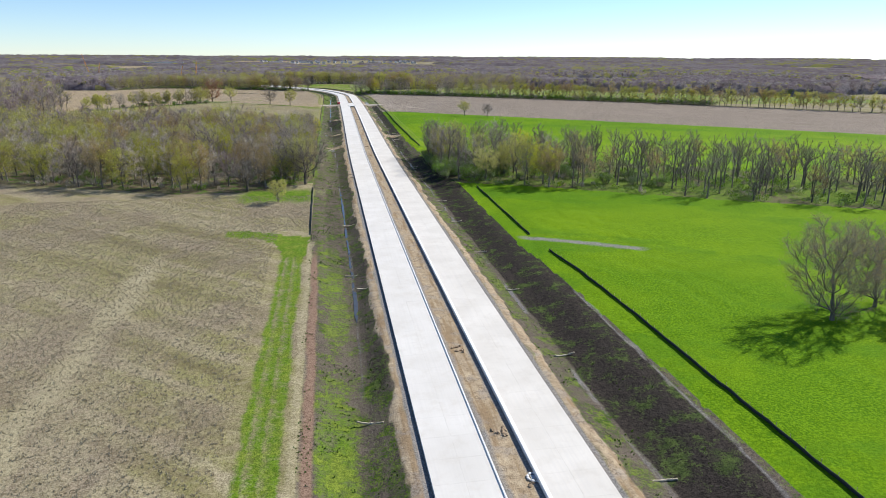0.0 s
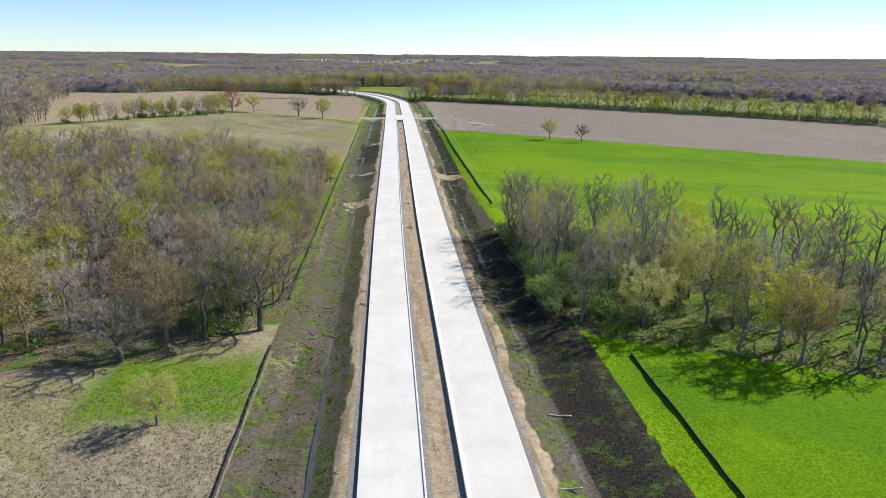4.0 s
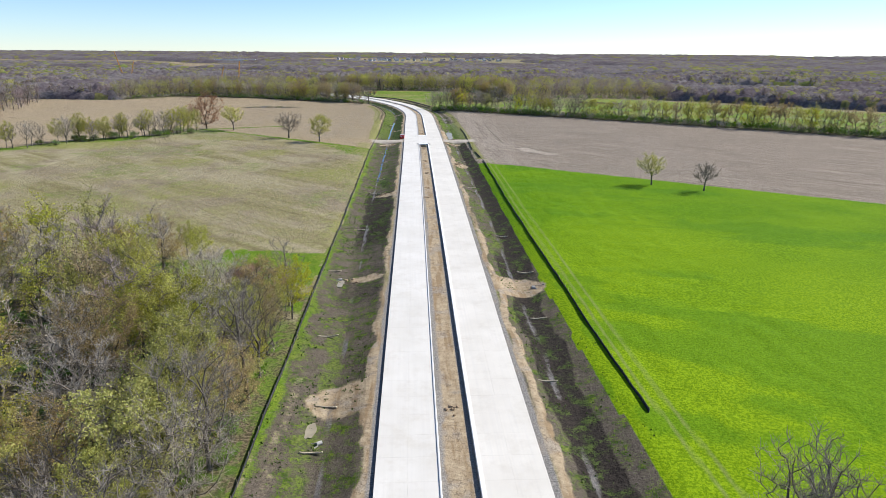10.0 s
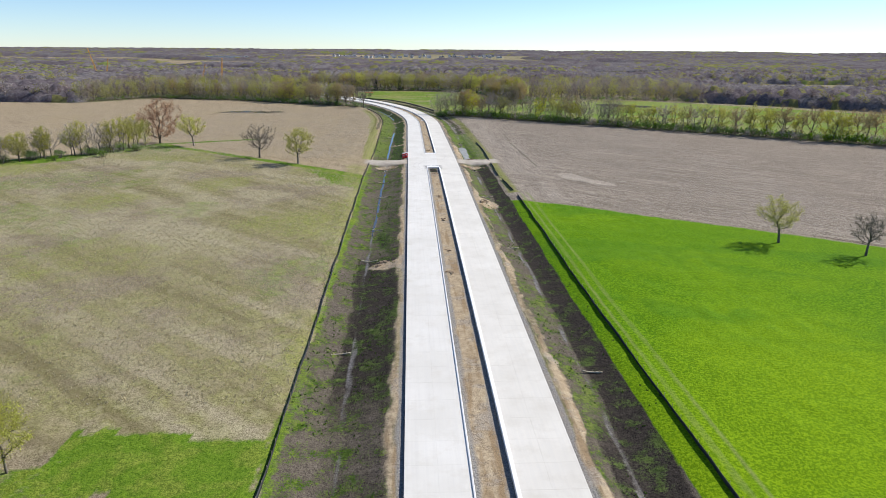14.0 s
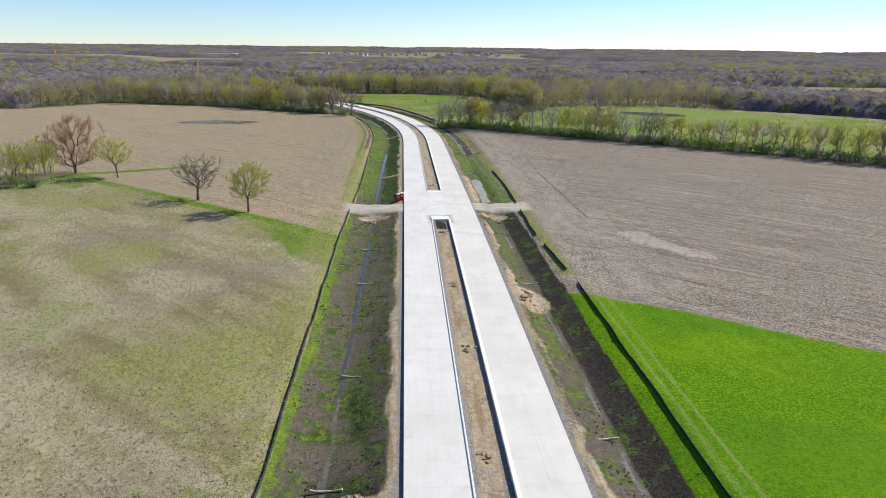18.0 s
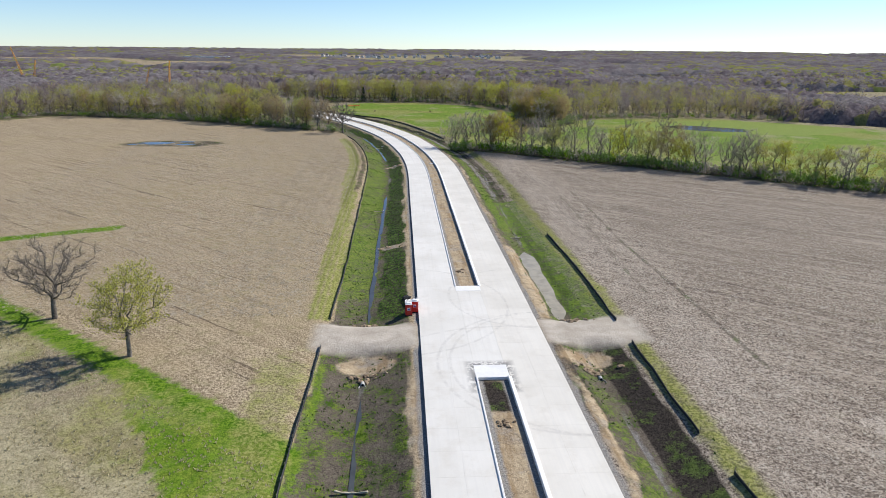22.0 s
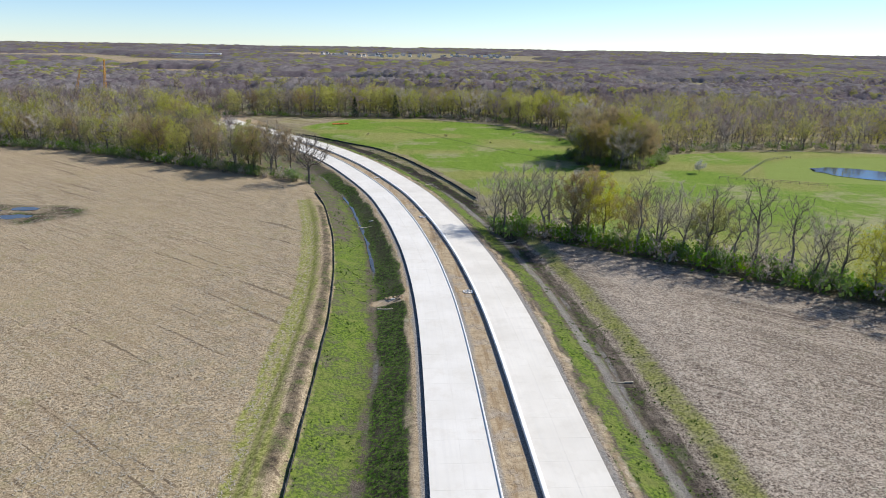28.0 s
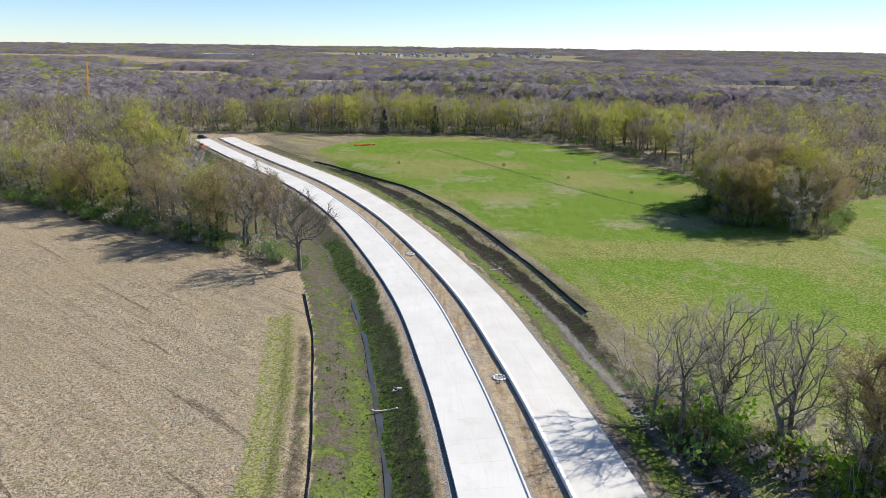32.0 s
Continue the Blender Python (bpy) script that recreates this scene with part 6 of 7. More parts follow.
# drain inlets in the median
def inlet(x, y, bagged):
    if not bagged:
        ob = thing("clay_heap", (x, y, height(x, y) + 0.02), "small heap of dug clay in the median", "clay heap", "median heaps")
        rng = random.Random(int(x * 10 + y))
        for k in range(8):
            c = part("clod", mesh_of("clod", blob(rng.uniform(.15, .4), rng.uniform(.15, .4), rng.uniform(.1, .22), k + int(y), 0.3), CLOD), None, ob)
            c.location = (rng.gauss(0, 0.45), rng.gauss(0, 0.7), 0.06)
        return
    ob = thing("drain_inlet", (x, y, height(x, y) + 0.02), "concrete median inlet ringed with white bags" if bagged else "small median inlet among clods of clay", "drain", "median inlets")
    bm = bmesh.new()
    add_box(bm, (-0.5, -0.4, -0.3), (0.5, 0.4, 0.1), 0.04)
    part("box", bm, PIPE, ob)
    bm = bmesh.new()
    for k in range(6):
        add_box(bm, (-0.36 + k * 0.13, -0.3, 0.09), (-0.30 + k * 0.13, 0.3, 0.125))
    part("grate", bm, STEEL, ob, "dark steel bars")
    rng = random.Random(int(x * 10 + y))
    if bagged:
        for k in range(9):
            a = k / 9 * 6.28
            b = part("bag", mesh_of("bag", blob(0.30, 0.19, 0.13, k, 0.1), BAG, True), None, ob)
            b.location, b.rotation_euler = (0.85 * math.cos(a), 0.75 * math.sin(a), 0.1), (0, 0, a + 1.57)
    for k in range(7):
        c = part("clod", mesh_of("clod", blob(rng.uniform(.1, .3), rng.uniform(.1, .25), rng.uniform(.08, .18), k + int(y), 0.3), CLOD), None, ob)
        c.location = (rng.uniform(-1.0, 1.0), rng.uniform(-1.6, 1.6), 0.05)


for x, y, bagged in ((19.5, 69.0, 0), (18.8, 93.6, 0), (21.0, 59.5, 1), (18.4, 300.0, 0), (18.3, 328.5, 0), (18.6, 455.0, 0), (18.9, 469.5, 0), (19.6, 497.6, 0), (19.5, 525.4, 0), (20.0, 562.0, 0), (19.4, 619.3, 0), (20.3, 759.0, 1), (13.4, 819.5, 1), (-1.8, 877.6, 1)):
    inlet(x, y, bagged)


# pipe ends in the ditches
def pipe_end(x, y, turn, label):
    z = height(x, y)
    ob = thing("pipe_end", pose(x, y, z - 0.1, 0, 0, turn) @ Matrix.Diagonal((0.45, 0.45, 0.45, 1)), label, "culvert", "pipe ends")
    bm = bmesh.new()
    outer = [(math.cos(a) * 0.62, 0.55 + math.sin(a) * 0.62) for a in np.linspace(0, 2 * math.pi, 18, endpoint=False)]
    inner = [(math.cos(a) * 0.48, 0.55 + math.sin(a) * 0.48) for a in np.linspace(0, 2 * math.pi, 18, endpoint=False)]
    rings = [[bm.verts.new((px, py, pz)) for px, pz in ring] for ring, py in ((outer, 1.6), (outer, 0), (inner, 0), (inner, 1.6))]
    for r0, r1 in zip(rings, rings[1:]):
        for i in range(18):
            bm.faces.new((r0[i], r0[(i + 1) % 18], r1[(i + 1) % 18], r1[i]))
    part("barrel", bm, PIPE, ob)
    # a disc across the barrel, coloured black in place of the shade within
    bm = bmesh.new()
    add_tube(bm, [(0, 0.5, 0.55), (0, 0.52, 0.55)], 0.48, 18)
    part("mouth", bm, PIPE_SHADE, ob, "near-black disc painted as the shade inside the pipe")
    bm = bmesh.new()
    for side in (-1, 1):
        add_box(bm, (-0.06, -1.3, -0.2), (0.06, 0.1, 0.6), 0.03, Matrix.Translation((side * 0.75, 0, 0)) @ Matrix.Rotation(side * 0.35, 4, "Z"))
    add_box(bm, (-0.95, -1.3, -0.15), (0.95, 0.0, 0.06), 0.03)
    part("apron", bm, PIPE, ob, "flared concrete apron")


for x, y, turn, label in ((1.7, 574.6, 0, "concrete culvert mouth under the cross road"), (35.7, 574.4, 0, "concrete culvert mouth under the cross road"), (38.6, 375.5, 70, "flared concrete pipe end in the ditch"),
                          (-2.4, 381.5, -80, "flared concrete pipe end on the wet clay"), (0.8, 322.6, -60, "flared concrete pipe end on the wet clay"), (-1.2, 817.2, -90, "flared concrete pipe end beside the ditch"), (5.4, 757.0, -90, "flared concrete pipe end below the shoulder")):
    pipe_end(x, y, turn, label)


# portable toilets by the crossing
def toilet(x, y, turn):
    ob = thing("portable_toilet", pose(x, y, height(x, y) + 0.03, 0, 0, turn), "red portable toilet with a white roof", "toilet", "portable toilets")
    bm = bmesh.new()
    add_box(bm, (-0.55, -0.55, 0.12), (0.55, 0.55, 2.05), 0.04)
    for k in range(4):
        for a in range(4):
            add_box(bm, (-0.42 + k * 0.24, -0.575, 0.25), (-0.34 + k * 0.24, -0.54, 1.95), 0, Matrix.Rotation(a * math.pi / 2, 4, "Z"))
    part("cabin", bm, RED, ob)
    bm = bmesh.new()
    add_box(bm, (-0.6, -0.6, 2.03), (0.6, 0.6, 2.14), 0.05)
    add_box(bm, (-0.42, -0.42, 2.1), (0.42, 0.42, 2.30), 0.12)
    part("roof", bm, WHITE, ob, "white domed roof")
    bm = bmesh.new()
    add_box(bm, (-0.62, -0.62, 0.0), (0.62, 0.62, 0.14), 0.03)
    part("skid", bm, RUBBER, ob, "black base skid")
    bm = bmesh.new()
    add_box(bm, (-0.40, -0.60, 0.2), (0.40, -0.56, 1.95), 0.01)
    door = part("door", bm, RED, ob)
    bm = bmesh.new()
    add_box(bm, (-0.26, -0.615, 1.05), (0.26, -0.598, 1.55), 0.004)
    part("sign", bm, WHITE, door, "white notice panel")
    bm = bmesh.new()
    add_box(bm, (-0.2, -0.622, 1.12), (0.2, -0.612, 1.38), 0.003)
    part("sign", bm, BLUE, door, "blue block on the notice")
    bm = bmesh.new()
    add_tube(bm, [(0.33, 0.4, 2.05), (0.33, 0.4, 2.55)], 0.05, 8)
    part("vent", bm, WHITE, ob)


toilet(8.5, 596.6, 4), toilet(9.62, 597.9, -6)
pallet = thing("pallet_stack", pose(8.7, 601.3, height(8.7, 601.3), 0, 0, 8), "pale boards stacked beside the toilets", "pallet")
for k in range(5):
    bm = bmesh.new()
    add_box(bm, (-0.6 + k * 0.25, -1.6, 0.0), (-0.42 + k * 0.25, 1.6, 0.35 + 0.03 * (k % 2)), 0.01)
    part("board", bm, BAG, pallet)
roll = thing("rubble_heap", pose(8.2, 604.2, height(8.2, 604.2), 0, 0, 20), "dark heap of broken asphalt", "rubble")
for k in range(6):
    c = part("lump", mesh_of("lump", blob(.45, .35, .3, k + 40, 0.3), RUBBER), None, roll)
    c.location = (0.5 * math.cos(k), 0.6 * math.sin(k * 1.3), 0.2)


# water: ditch lines, the muddy pool, the field puddle and the pond
def pool(name, outline, z, mat, label, category="pool"):
    bm = bmesh.new()
    bm.faces.new([bm.verts.new((x, y, z)) for x, y in outline])
    bmesh.ops.triangulate(bm, faces=bm.faces[:])
    return tagged(new(name, mesh_of(name, bm, mat)), label, category, kind="structure")


def ragged(cx, cy, rx, ry, n, seed, turn=0.0):
    out = []
    for k in range(n):
        a = 2 * math.pi * k / n
        r = 0.75 + 0.5 * float(wave([math.cos(a) * 2 + seed * 7], [math.sin(a) * 2], 0.9, seed)[0])
        x, y = rx * r * math.cos(a), ry * r * math.sin(a)
        out.append((cx + x * math.cos(turn) - y * math.sin(turn), cy + x * math.sin(turn) + y * math.cos(turn)))
    return out


def ditch_water(u0, u1, s_of, half, drop, mat, label, seed):
    us = np.arange(u0, u1, 1.0)
    verts, faces = [], []
    for k, u in enumerate(us):
        fade = min(1.0, (k + 0.3) / 4, (len(us) - 0.7 - k) / 4)
        wide = half * fade * (0.8 + 0.4 * float(wave([u], [3.0], 5.0, seed)[0]))
        mid = s_of(u) + 0.4 * (float(wave([u], [9.0], 9.0, seed)[0]) - 0.5)
        verts += [tuple(beside(u, mid - wide, drop)), tuple(beside(u, mid + wide, drop))]
    faces = [(2 * k, 2 * k + 1, 2 * k + 3, 2 * k + 2) for k in range(len(us) - 1)]
    tagged(new("water", fill_mesh(bpy.data.meshes.new("water"), verts, faces, mat, True)), label, "water", kind="structure")


def west_s(u):
    return float(knots(u, (58, -16.8), (121, -15.3), (310, -16.2), (443, -18.6), (620, -18.4), (746, -16.8), (820, -17.0)))


ditch_water(110, 228, west_s, 0.35, -1.84, DITCH_WATER, "thin line of standing water in the ditch", 71)
ditch_water(486, 572, west_s, 0.3, -1.84, DITCH_WATER, "thin line of standing water in the ditch", 72)
ditch_water(596, 700, west_s, 0.42, -1.82, DITCH_WATER, "sky-blue line of standing water in the ditch", 73)
ditch_water(776, 860, west_s, 0.42, -1.82, DITCH_WATER, "sky-blue line of standing water in the ditch", 74)
ditch_water(594.5, 635, lambda u: 14.75 + (u - 594.5) * 0.02, 1.7, -1.30, SILT_WATER, "milky brown pool beside the pavement", 75)
for cx, cy, rx, ry, seed in ((-1.9, 379.5, 0.8, 1.9, 3), (-0.4, 325.5, 0.8, 1.8, 4)):
    pool("puddle", ragged(cx, cy, rx, ry, 22, seed), height(cx, cy) + 0.12, SILT_WATER, "grey-brown puddle on wet clay", "puddle")
for cx, cy, rx, ry, seed in ((-112, 823, 8, 4.5, 5), (-98, 818, 5, 2.4, 15), (-99, 827, 4, 2, 16), (-121, 819, 4, 2, 17)):
    pool("puddle", ragged(cx, cy, rx, ry, 30, seed), float(rise(822)) + 0.11, DITCH_WATER, "shallow puddle standing in the corn stubble", "puddle")
pool("pond", ragged(196, 884, 24, 12, 48, 6, -0.5), float(rise(884)) + 0.16, POND_WATER, "dark pond behind the mown lawn", "pond")

# fences round the lawn
def post_fence(points, label, tall, mat, gap):
    p = spline(points, gap)
    z = land(p[:, 0], p[:, 1], False)
    base = Vector((p[0, 0], p[0, 1], z[0]))
    ob = thing("fence", base, label, "fence")
    post = mesh_of("post", add_box(bmesh.new(), (-0.07, -0.07, -0.2), (0.07, 0.07, tall), 0.01), mat)
    for (x, y), h in zip(p, z):
        part("post", post, None, ob).location = Vector((x, y, h)) - base
    for f in (0.45, 0.9):
        bm = bmesh.new()
        add_tube(bm, [Vector((x, y, h + tall * f)) - base for (x, y), h in zip(p, z)], 0.05, 4)
        part("rail", bm, mat, ob)


GREY_RAIL = plain("grey_rails", (0.13, 0.125, 0.12), (0.24, 0.23, 0.22), 3.0, 0.9, 0.2)
post_fence([(139.2, 882), (148, 893), (158, 905), (170, 918), (186, 926)], "grey rail fence beside the mown lawn", 1.3, GREY_RAIL, 3.0)
post_fence([(127, 876), (139, 871), (149, 867), (162, 860)], "wooden rail fence beside the meadow", 1.2, STAKE, 3.0)


# vehicles where the pavement ends
def wheel(parent, x, y, r, w, name="wheel"):
    bm = bmesh.new()
    add_tube(bm, [(x - w / 2, y, r), (x - w * 0.35, y, r), (x + w * 0.35, y, r), (x + w / 2, y, r)], [r * 0.9, r, r, r * 0.9], 20)
    ob = part(name, bm, RUBBER, parent)
    bm = bmesh.new()
    side = 1 if x > 0 else -1
    add_tube(bm, [(x + side * (w / 2 - 0.02), y, r), (x + side * (w / 2 + 0.015), y, r)], r * 0.6, 14)
    part("rim", bm, STEEL, ob)


def suv(x, y, turn):
    ob = thing("car", pose(x, y, height(x, y) + 0.05, 0, 0, turn), "dark blue sport utility car parked on dirt", "car")
    bm = bmesh.new()
    outline = [(-2.35, 0.45), (-2.38, 0.95), (-2.2, 1.08), (-1.0, 1.15), (2.1, 1.15), (2.32, 1.0), (2.35, 0.5), (2.2, 0.35), (-2.2, 0.35)]
    rings = [[bm.verts.new((sx, yy, zz)) for yy, zz in outline] for sx in (-0.95, 0.95)]
    bm.faces.new(rings[0][::-1]), bm.faces.new(rings[1])
    for i in range(len(outline)):
        bm.faces.new((rings[0][i], rings[0][(i + 1) % 9], rings[1][(i + 1) % 9], rings[1][i]))
    bmesh.ops.recalc_face_normals(bm, faces=bm.faces[:])
    bmesh.ops.bevel(bm, geom=bm.edges[:], offset=0.06, segments=2, affect="EDGES")
    part("body", bm, NAVY, ob)
    for name, mat, lo, hi, sx in (("window", CAR_GLASS, 1.12, 1.62, 0.86), ("roof", NAVY, 1.60, 1.76, 0.80)):
        bm = bmesh.new()
        ends = ((-0.95, 2.05), (-0.35, 1.75)) if name == "window" else ((-0.35, 1.75), (-0.15, 1.6))
        vs = [bm.verts.new((s * (sx if k == 0 else sx - 0.09), e, z)) for k, (z, (e0, e1)) in enumerate(((lo, ends[0]), (hi, ends[1]))) for s, e in ((-1, e0), (1, e0), (1, e1), (-1, e1))]
        for f in ((0, 1, 2, 3), (7, 6, 5, 4), (0, 4, 5, 1), (1, 5, 6, 2), (2, 6, 7, 3), (3, 7, 4, 0)):
            bm.faces.new([vs[i] for i in f])
        bmesh.ops.recalc_face_normals(bm, faces=bm.faces[:])
        part(name, bm, mat, ob)
    for sx in (-0.85, 0.85):
        for sy in (-1.45, 1.4):
            wheel(ob, sx, sy, 0.38, 0.26)
    for sx in (-0.7, 0.7):
        bm = bmesh.new()
        add_box(bm, (sx - 0.2, -2.42, 0.78), (sx + 0.2, -2.34, 0.94), 0.02)
        part("headlight", bm, WHITE, ob)


def loader(x, y, turn):
    ob = thing("skid_loader", pose(x, y, height(x, y) + 0.05, 0, 0, turn), "orange compact loader on bare dirt", "machine")
    bm = bmesh.new()
    add_box(bm, (-0.75, -1.4, 0.45), (0.75, 1.2, 1.15), 0.08)
    add_box(bm, (-0.7, 0.3, 1.1), (0.7, 1.3, 1.6), 0.12)
    part("body", bm, ORANGE, ob)
    bm = bmesh.new()
    add_box(bm, (-0.55, -0.9, 1.12), (0.55, 0.35, 2.05), 0.08)
    part("cab", bm, CAR_GLASS, ob)
    bm = bmesh.new()
    add_box(bm, (-0.6, -0.95, 2.03), (0.6, 0.4, 2.14), 0.04)
    part("roof", bm, ORANGE, ob)
    for s in (-0.82, 0.82):
        bm = bmesh.new()
        add_tube(bm, [(s, 1.0, 1.5), (s, -1.2, 1.25), (s, -2.0, 0.45)], 0.1, 6)
        part("lift_arm", bm, ORANGE, ob)
    bm = bmesh.new()
    add_box(bm, (-0.95, -2.7, 0.12), (0.95, -2.0, 0.75), 0.08)
    part("bucket", bm, ORANGE, ob)
    for s in (-0.85, 0.85):
        for sy in (-0.85, 0.75):
            wheel(ob, s, sy, 0.42, 0.3)


suv(-114, 1064, 68), loader(-104, 1035, 40)
drum = thing("drum", (-101, 1057, height(-101, 1057)), "white plastic drum on bare dirt", "drum")
bm = bmesh.new()
add_tube(bm, [(0, 0, 0), (0, 0, 0.4), (0, 0, 0.42), (0, 0, 1.0), (0, 0, 1.05)], [0.45, 0.45, 0.5, 0.47, 0.3], 16)
part("shell", bm, WHITE, drum)
mesh_roll = thing("barrier_mesh", pose(-30, 1045, height(-30, 1045), 0, 0, 15), "crumpled orange safety mesh at the meadow's edge", "barrier")
for k in range(5):
    bm = blob(1.5, 0.5, 0.45, k + 60, 0.35)
    part("fold", bm, ORANGE, mesh_roll).location = (k * 1.8 - 3.6, 0.4 * math.sin(k * 2), 0.3)

# felled logs and brush by the wood's corner; those beside the east strip stand in for branch shadows
log_rng = random.Random(9)
for x0, y0, n in ((34.5, 262.0, 4), (35.5, 250.0, 3), (4.0, 246.0, 5), (-2.0, 240.0, 4), (33.0, 280.0, 2)):
    for k in range(n):
        x, y = x0 + log_rng.uniform(-4, 4.5), y0 + log_rng.uniform(-8, 8)
        size = log_rng.uniform(1.5, 4.0)
        ob = thing("log", pose(x, y, height(x, y) + 0.12, 0, log_rng.uniform(-8, 2), log_rng.uniform(-50, 40)), "felled branch on bare soil, the east ones added in place of branch shadows", "log", "felled logs")
        bm = bmesh.new()
        add_tube(bm, [(-size / 2, 0, 0), (-size / 5, 0.15, 0.05), (size / 4, -0.1, 0.05), (size / 2, 0.2, 0.15)], [0.11, 0.09, 0.07, 0.02], 6)
        part("bole", bm, LOGS, ob)
        bm = bmesh.new()
        add_tube(bm, [(size / 6, 0, 0.05), (size / 3, 0.5, 0.3), (size / 2.2, 0.9, 0.4)], [0.06, 0.04, 0.015], 5)
        part("branch", bm, LOGS, ob)

# stones and clods on the verges, by the pipe ends and crossings
stone_meshes = [mesh_of("stone", blob(0.3, 0.24, 0.18, k + 20, 0.25), STONE) for k in range(4)]
clod_meshes = [mesh_of("clod", blob(0.4, 0.32, 0.22, k + 30, 0.35), CLOD) for k in range(4)]
for cx, cy, rx, ry, n, meshes in ((1.7, 576.5, 2.5, 2.0, 14, clod_meshes), (35.7, 577, 2.5, 2, 14, clod_meshes), (38.0, 376, 2.0, 3, 6, stone_meshes), (0.5, 381, 2.5, 2, 6, clod_meshes), (5.5, 757.5, 2, 1.5, 8, clod_meshes),
                                  (36.5, 592.5, 3, 1, 8, clod_meshes), (2.6, 640, 3, 1.2, 8, clod_meshes), (1.5, 593, 2, 1, 8, clod_meshes), (33.2, 520, 1.5, 6, 8, clod_meshes), (4.0, 463, 2.5, 2, 8, clod_meshes)):
    for k in range(n):
        x, y = cx + log_rng.gauss(0, rx / 2), cy + log_rng.gauss(0, ry / 2)
        s = log_rng.uniform(0.5, 1.5)
        ob = new("stone" if meshes is stone_meshes else "clod", meshes[k % 4])
        ob.matrix_world = pose(x, y, height(x, y) + 0.05 * s, 0, 0, log_rng.uniform(0, 360)) @ Matrix.Diagonal((s, s, s, 1))
        tagged(ob, "brown broken stone lying in the ditch" if meshes is stone_meshes else "clod of tan clay on the verge", "stone" if meshes is stone_meshes else "clod", "loose stones" if meshes is stone_meshes else "clay clods")
# the brown brush heap on the green patch
heap = thing("brush_heap", (-21.2, 382.5, height(-21.2, 382.5)), "brown heap of dead brush on green grass", "brush")
g = Grown(90)
for k in range(1700):
    a, r = g.rng.random() * 6.28, math.sqrt(g.rng.random())
    p = np.array((math.cos(a) * r * 4.6, math.sin(a) * r * 2.6, (1 - r * r) * 2.0 * (0.7 + 0.3 * math.sin(5 * a)) * g.rng.random() ** 0.5))
    d = g.rng.normal(size=3) * (0.7, 0.7, 0.35)
    g.sliver(p - d, p + d, 0.03)
part("stick", fill_mesh(bpy.data.meshes.new("stick"), g.tv, g.tf, TWIG_RED), None, heap)
heap["kind"] = "stuff"

# ---------------------------------------------------------------- ground cover with relief of its own
GRASS_DRY = foliage("dry_grass", (0.40, 0.34, 0.21), (0.50, 0.43, 0.28), (0.34, 0.31, 0.14), 0.5)
GRASS_GREEN = foliage("green_grass", (0.06, 0.13, 0.008), (0.12, 0.21, 0.012), (0.16, 0.23, 0.025), 0.35)
CHAFF = foliage("corn_chaff", (0.42, 0.36, 0.27), (0.55, 0.49, 0.38), (0.32, 0.27, 0.19), 0.1)


def tufts(name, xs, ys, tall, wide, blades, mat, label, seed, flat=False):
    """Many small clumps of blades in one mesh."""
    rng = np.random.default_rng(seed)
    n = len(xs)
    z = land(xs, ys)
    size = rng.uniform(0.6, 1.3, n)
    out, k = [], 0
    for b in range(blades):
        a = rng.uniform(0, 6.28, n)
        r = rng.uniform(0, wide, n) * size
        fx_, fy_ = xs + r * np.cos(a), ys + r * np.sin(a)
        t = rng.uniform(0, 6.28, n)
        w = (0.5 * wide) * size
        lean = rng.uniform(0.2, 0.9, n) * tall * size
        if flat:
            tip = np.stack([fx_ + np.cos(t) * wide * size, fy_ + np.sin(t) * wide * size, z + 0.05], 1)
            w = 0.07 * np.ones(n)
        else:
            tip = np.stack([fx_ + np.cos(a) * lean * 0.5, fy_ + np.sin(a) * lean * 0.5, z + tall * size], 1)
        left = np.stack([fx_ - np.sin(t) * w, fy_ + np.cos(t) * w, z - 0.02 + (0.06 if flat else 0)], 1)
        right = np.stack([fx_ + np.sin(t) * w, fy_ - np.cos(t) * w, z - 0.02 + (0.06 if flat else 0)], 1)
        out.append(np.stack([left, right, tip], 1))
    v = np.concatenate(out).reshape(-1, 3)
    return tagged(new(name, fill_mesh(bpy.data.meshes.new(name), v, np.arange(len(v)).reshape(-1, 3), mat)), label, "grass", kind="stuff")


cover = np.random.default_rng(77)


def throw(n, x0, x1, y0, y1):
    return cover.uniform(x0, x1, n), cover.uniform(y0, y1, n)


x, y = throw(44000, -95, -7, 40, 215)
keep = (road_coords(x, y)[1] < -25.5) & ~inside(WOOD_WEST, x, y) & ~((x > -14.5) & (y < 170))
tufts("dry_grass", x[keep], y[keep], 0.24, 0.16, 3, GRASS_DRY, "tall dead grass of the meadow", 1)
x, y = throw(46000, -130, -6, 405, 640)
keep = (y < np.interp(-x, [5.2, 106, 122, 150], [553, 634, 602, 584])) & (road_coords(x, y)[1] < -25.5)
tufts("dry_grass", x[keep], y[keep], 0.24, 0.16, 3, GRASS_DRY, "pale dead grass of the fallow field", 2)
x, y = throw(60000, -12, 48, 40, 1000)
u_, s_ = road_coords(x, y)
keep = (np.abs(s_) > 12.4) & (np.abs(s_) < 25) & (np.abs(s_ - np.interp(u_, [58, 121, 310, 443, 620, 746], [-16.8, -15.3, -16.2, -18.6, -18.4, -16.8])) > 0.9) & (wave(x, y, 6, 91) + 0.5 * wave(x, y, 1.8, 92) > 0.78) & (crossing(s_, u_) < 0.05)
keep &= ~((s_ > 16.2) & (u_ < 690) & (cover.random(len(x)) < 0.8))
tufts("verge_weeds", x[keep], y[keep], 0.20, 0.20, 3, GRASS_GREEN, "sparse green weeds on the bare verges", 3)
x, y = throw(34000, -120, -33, 600, 880)
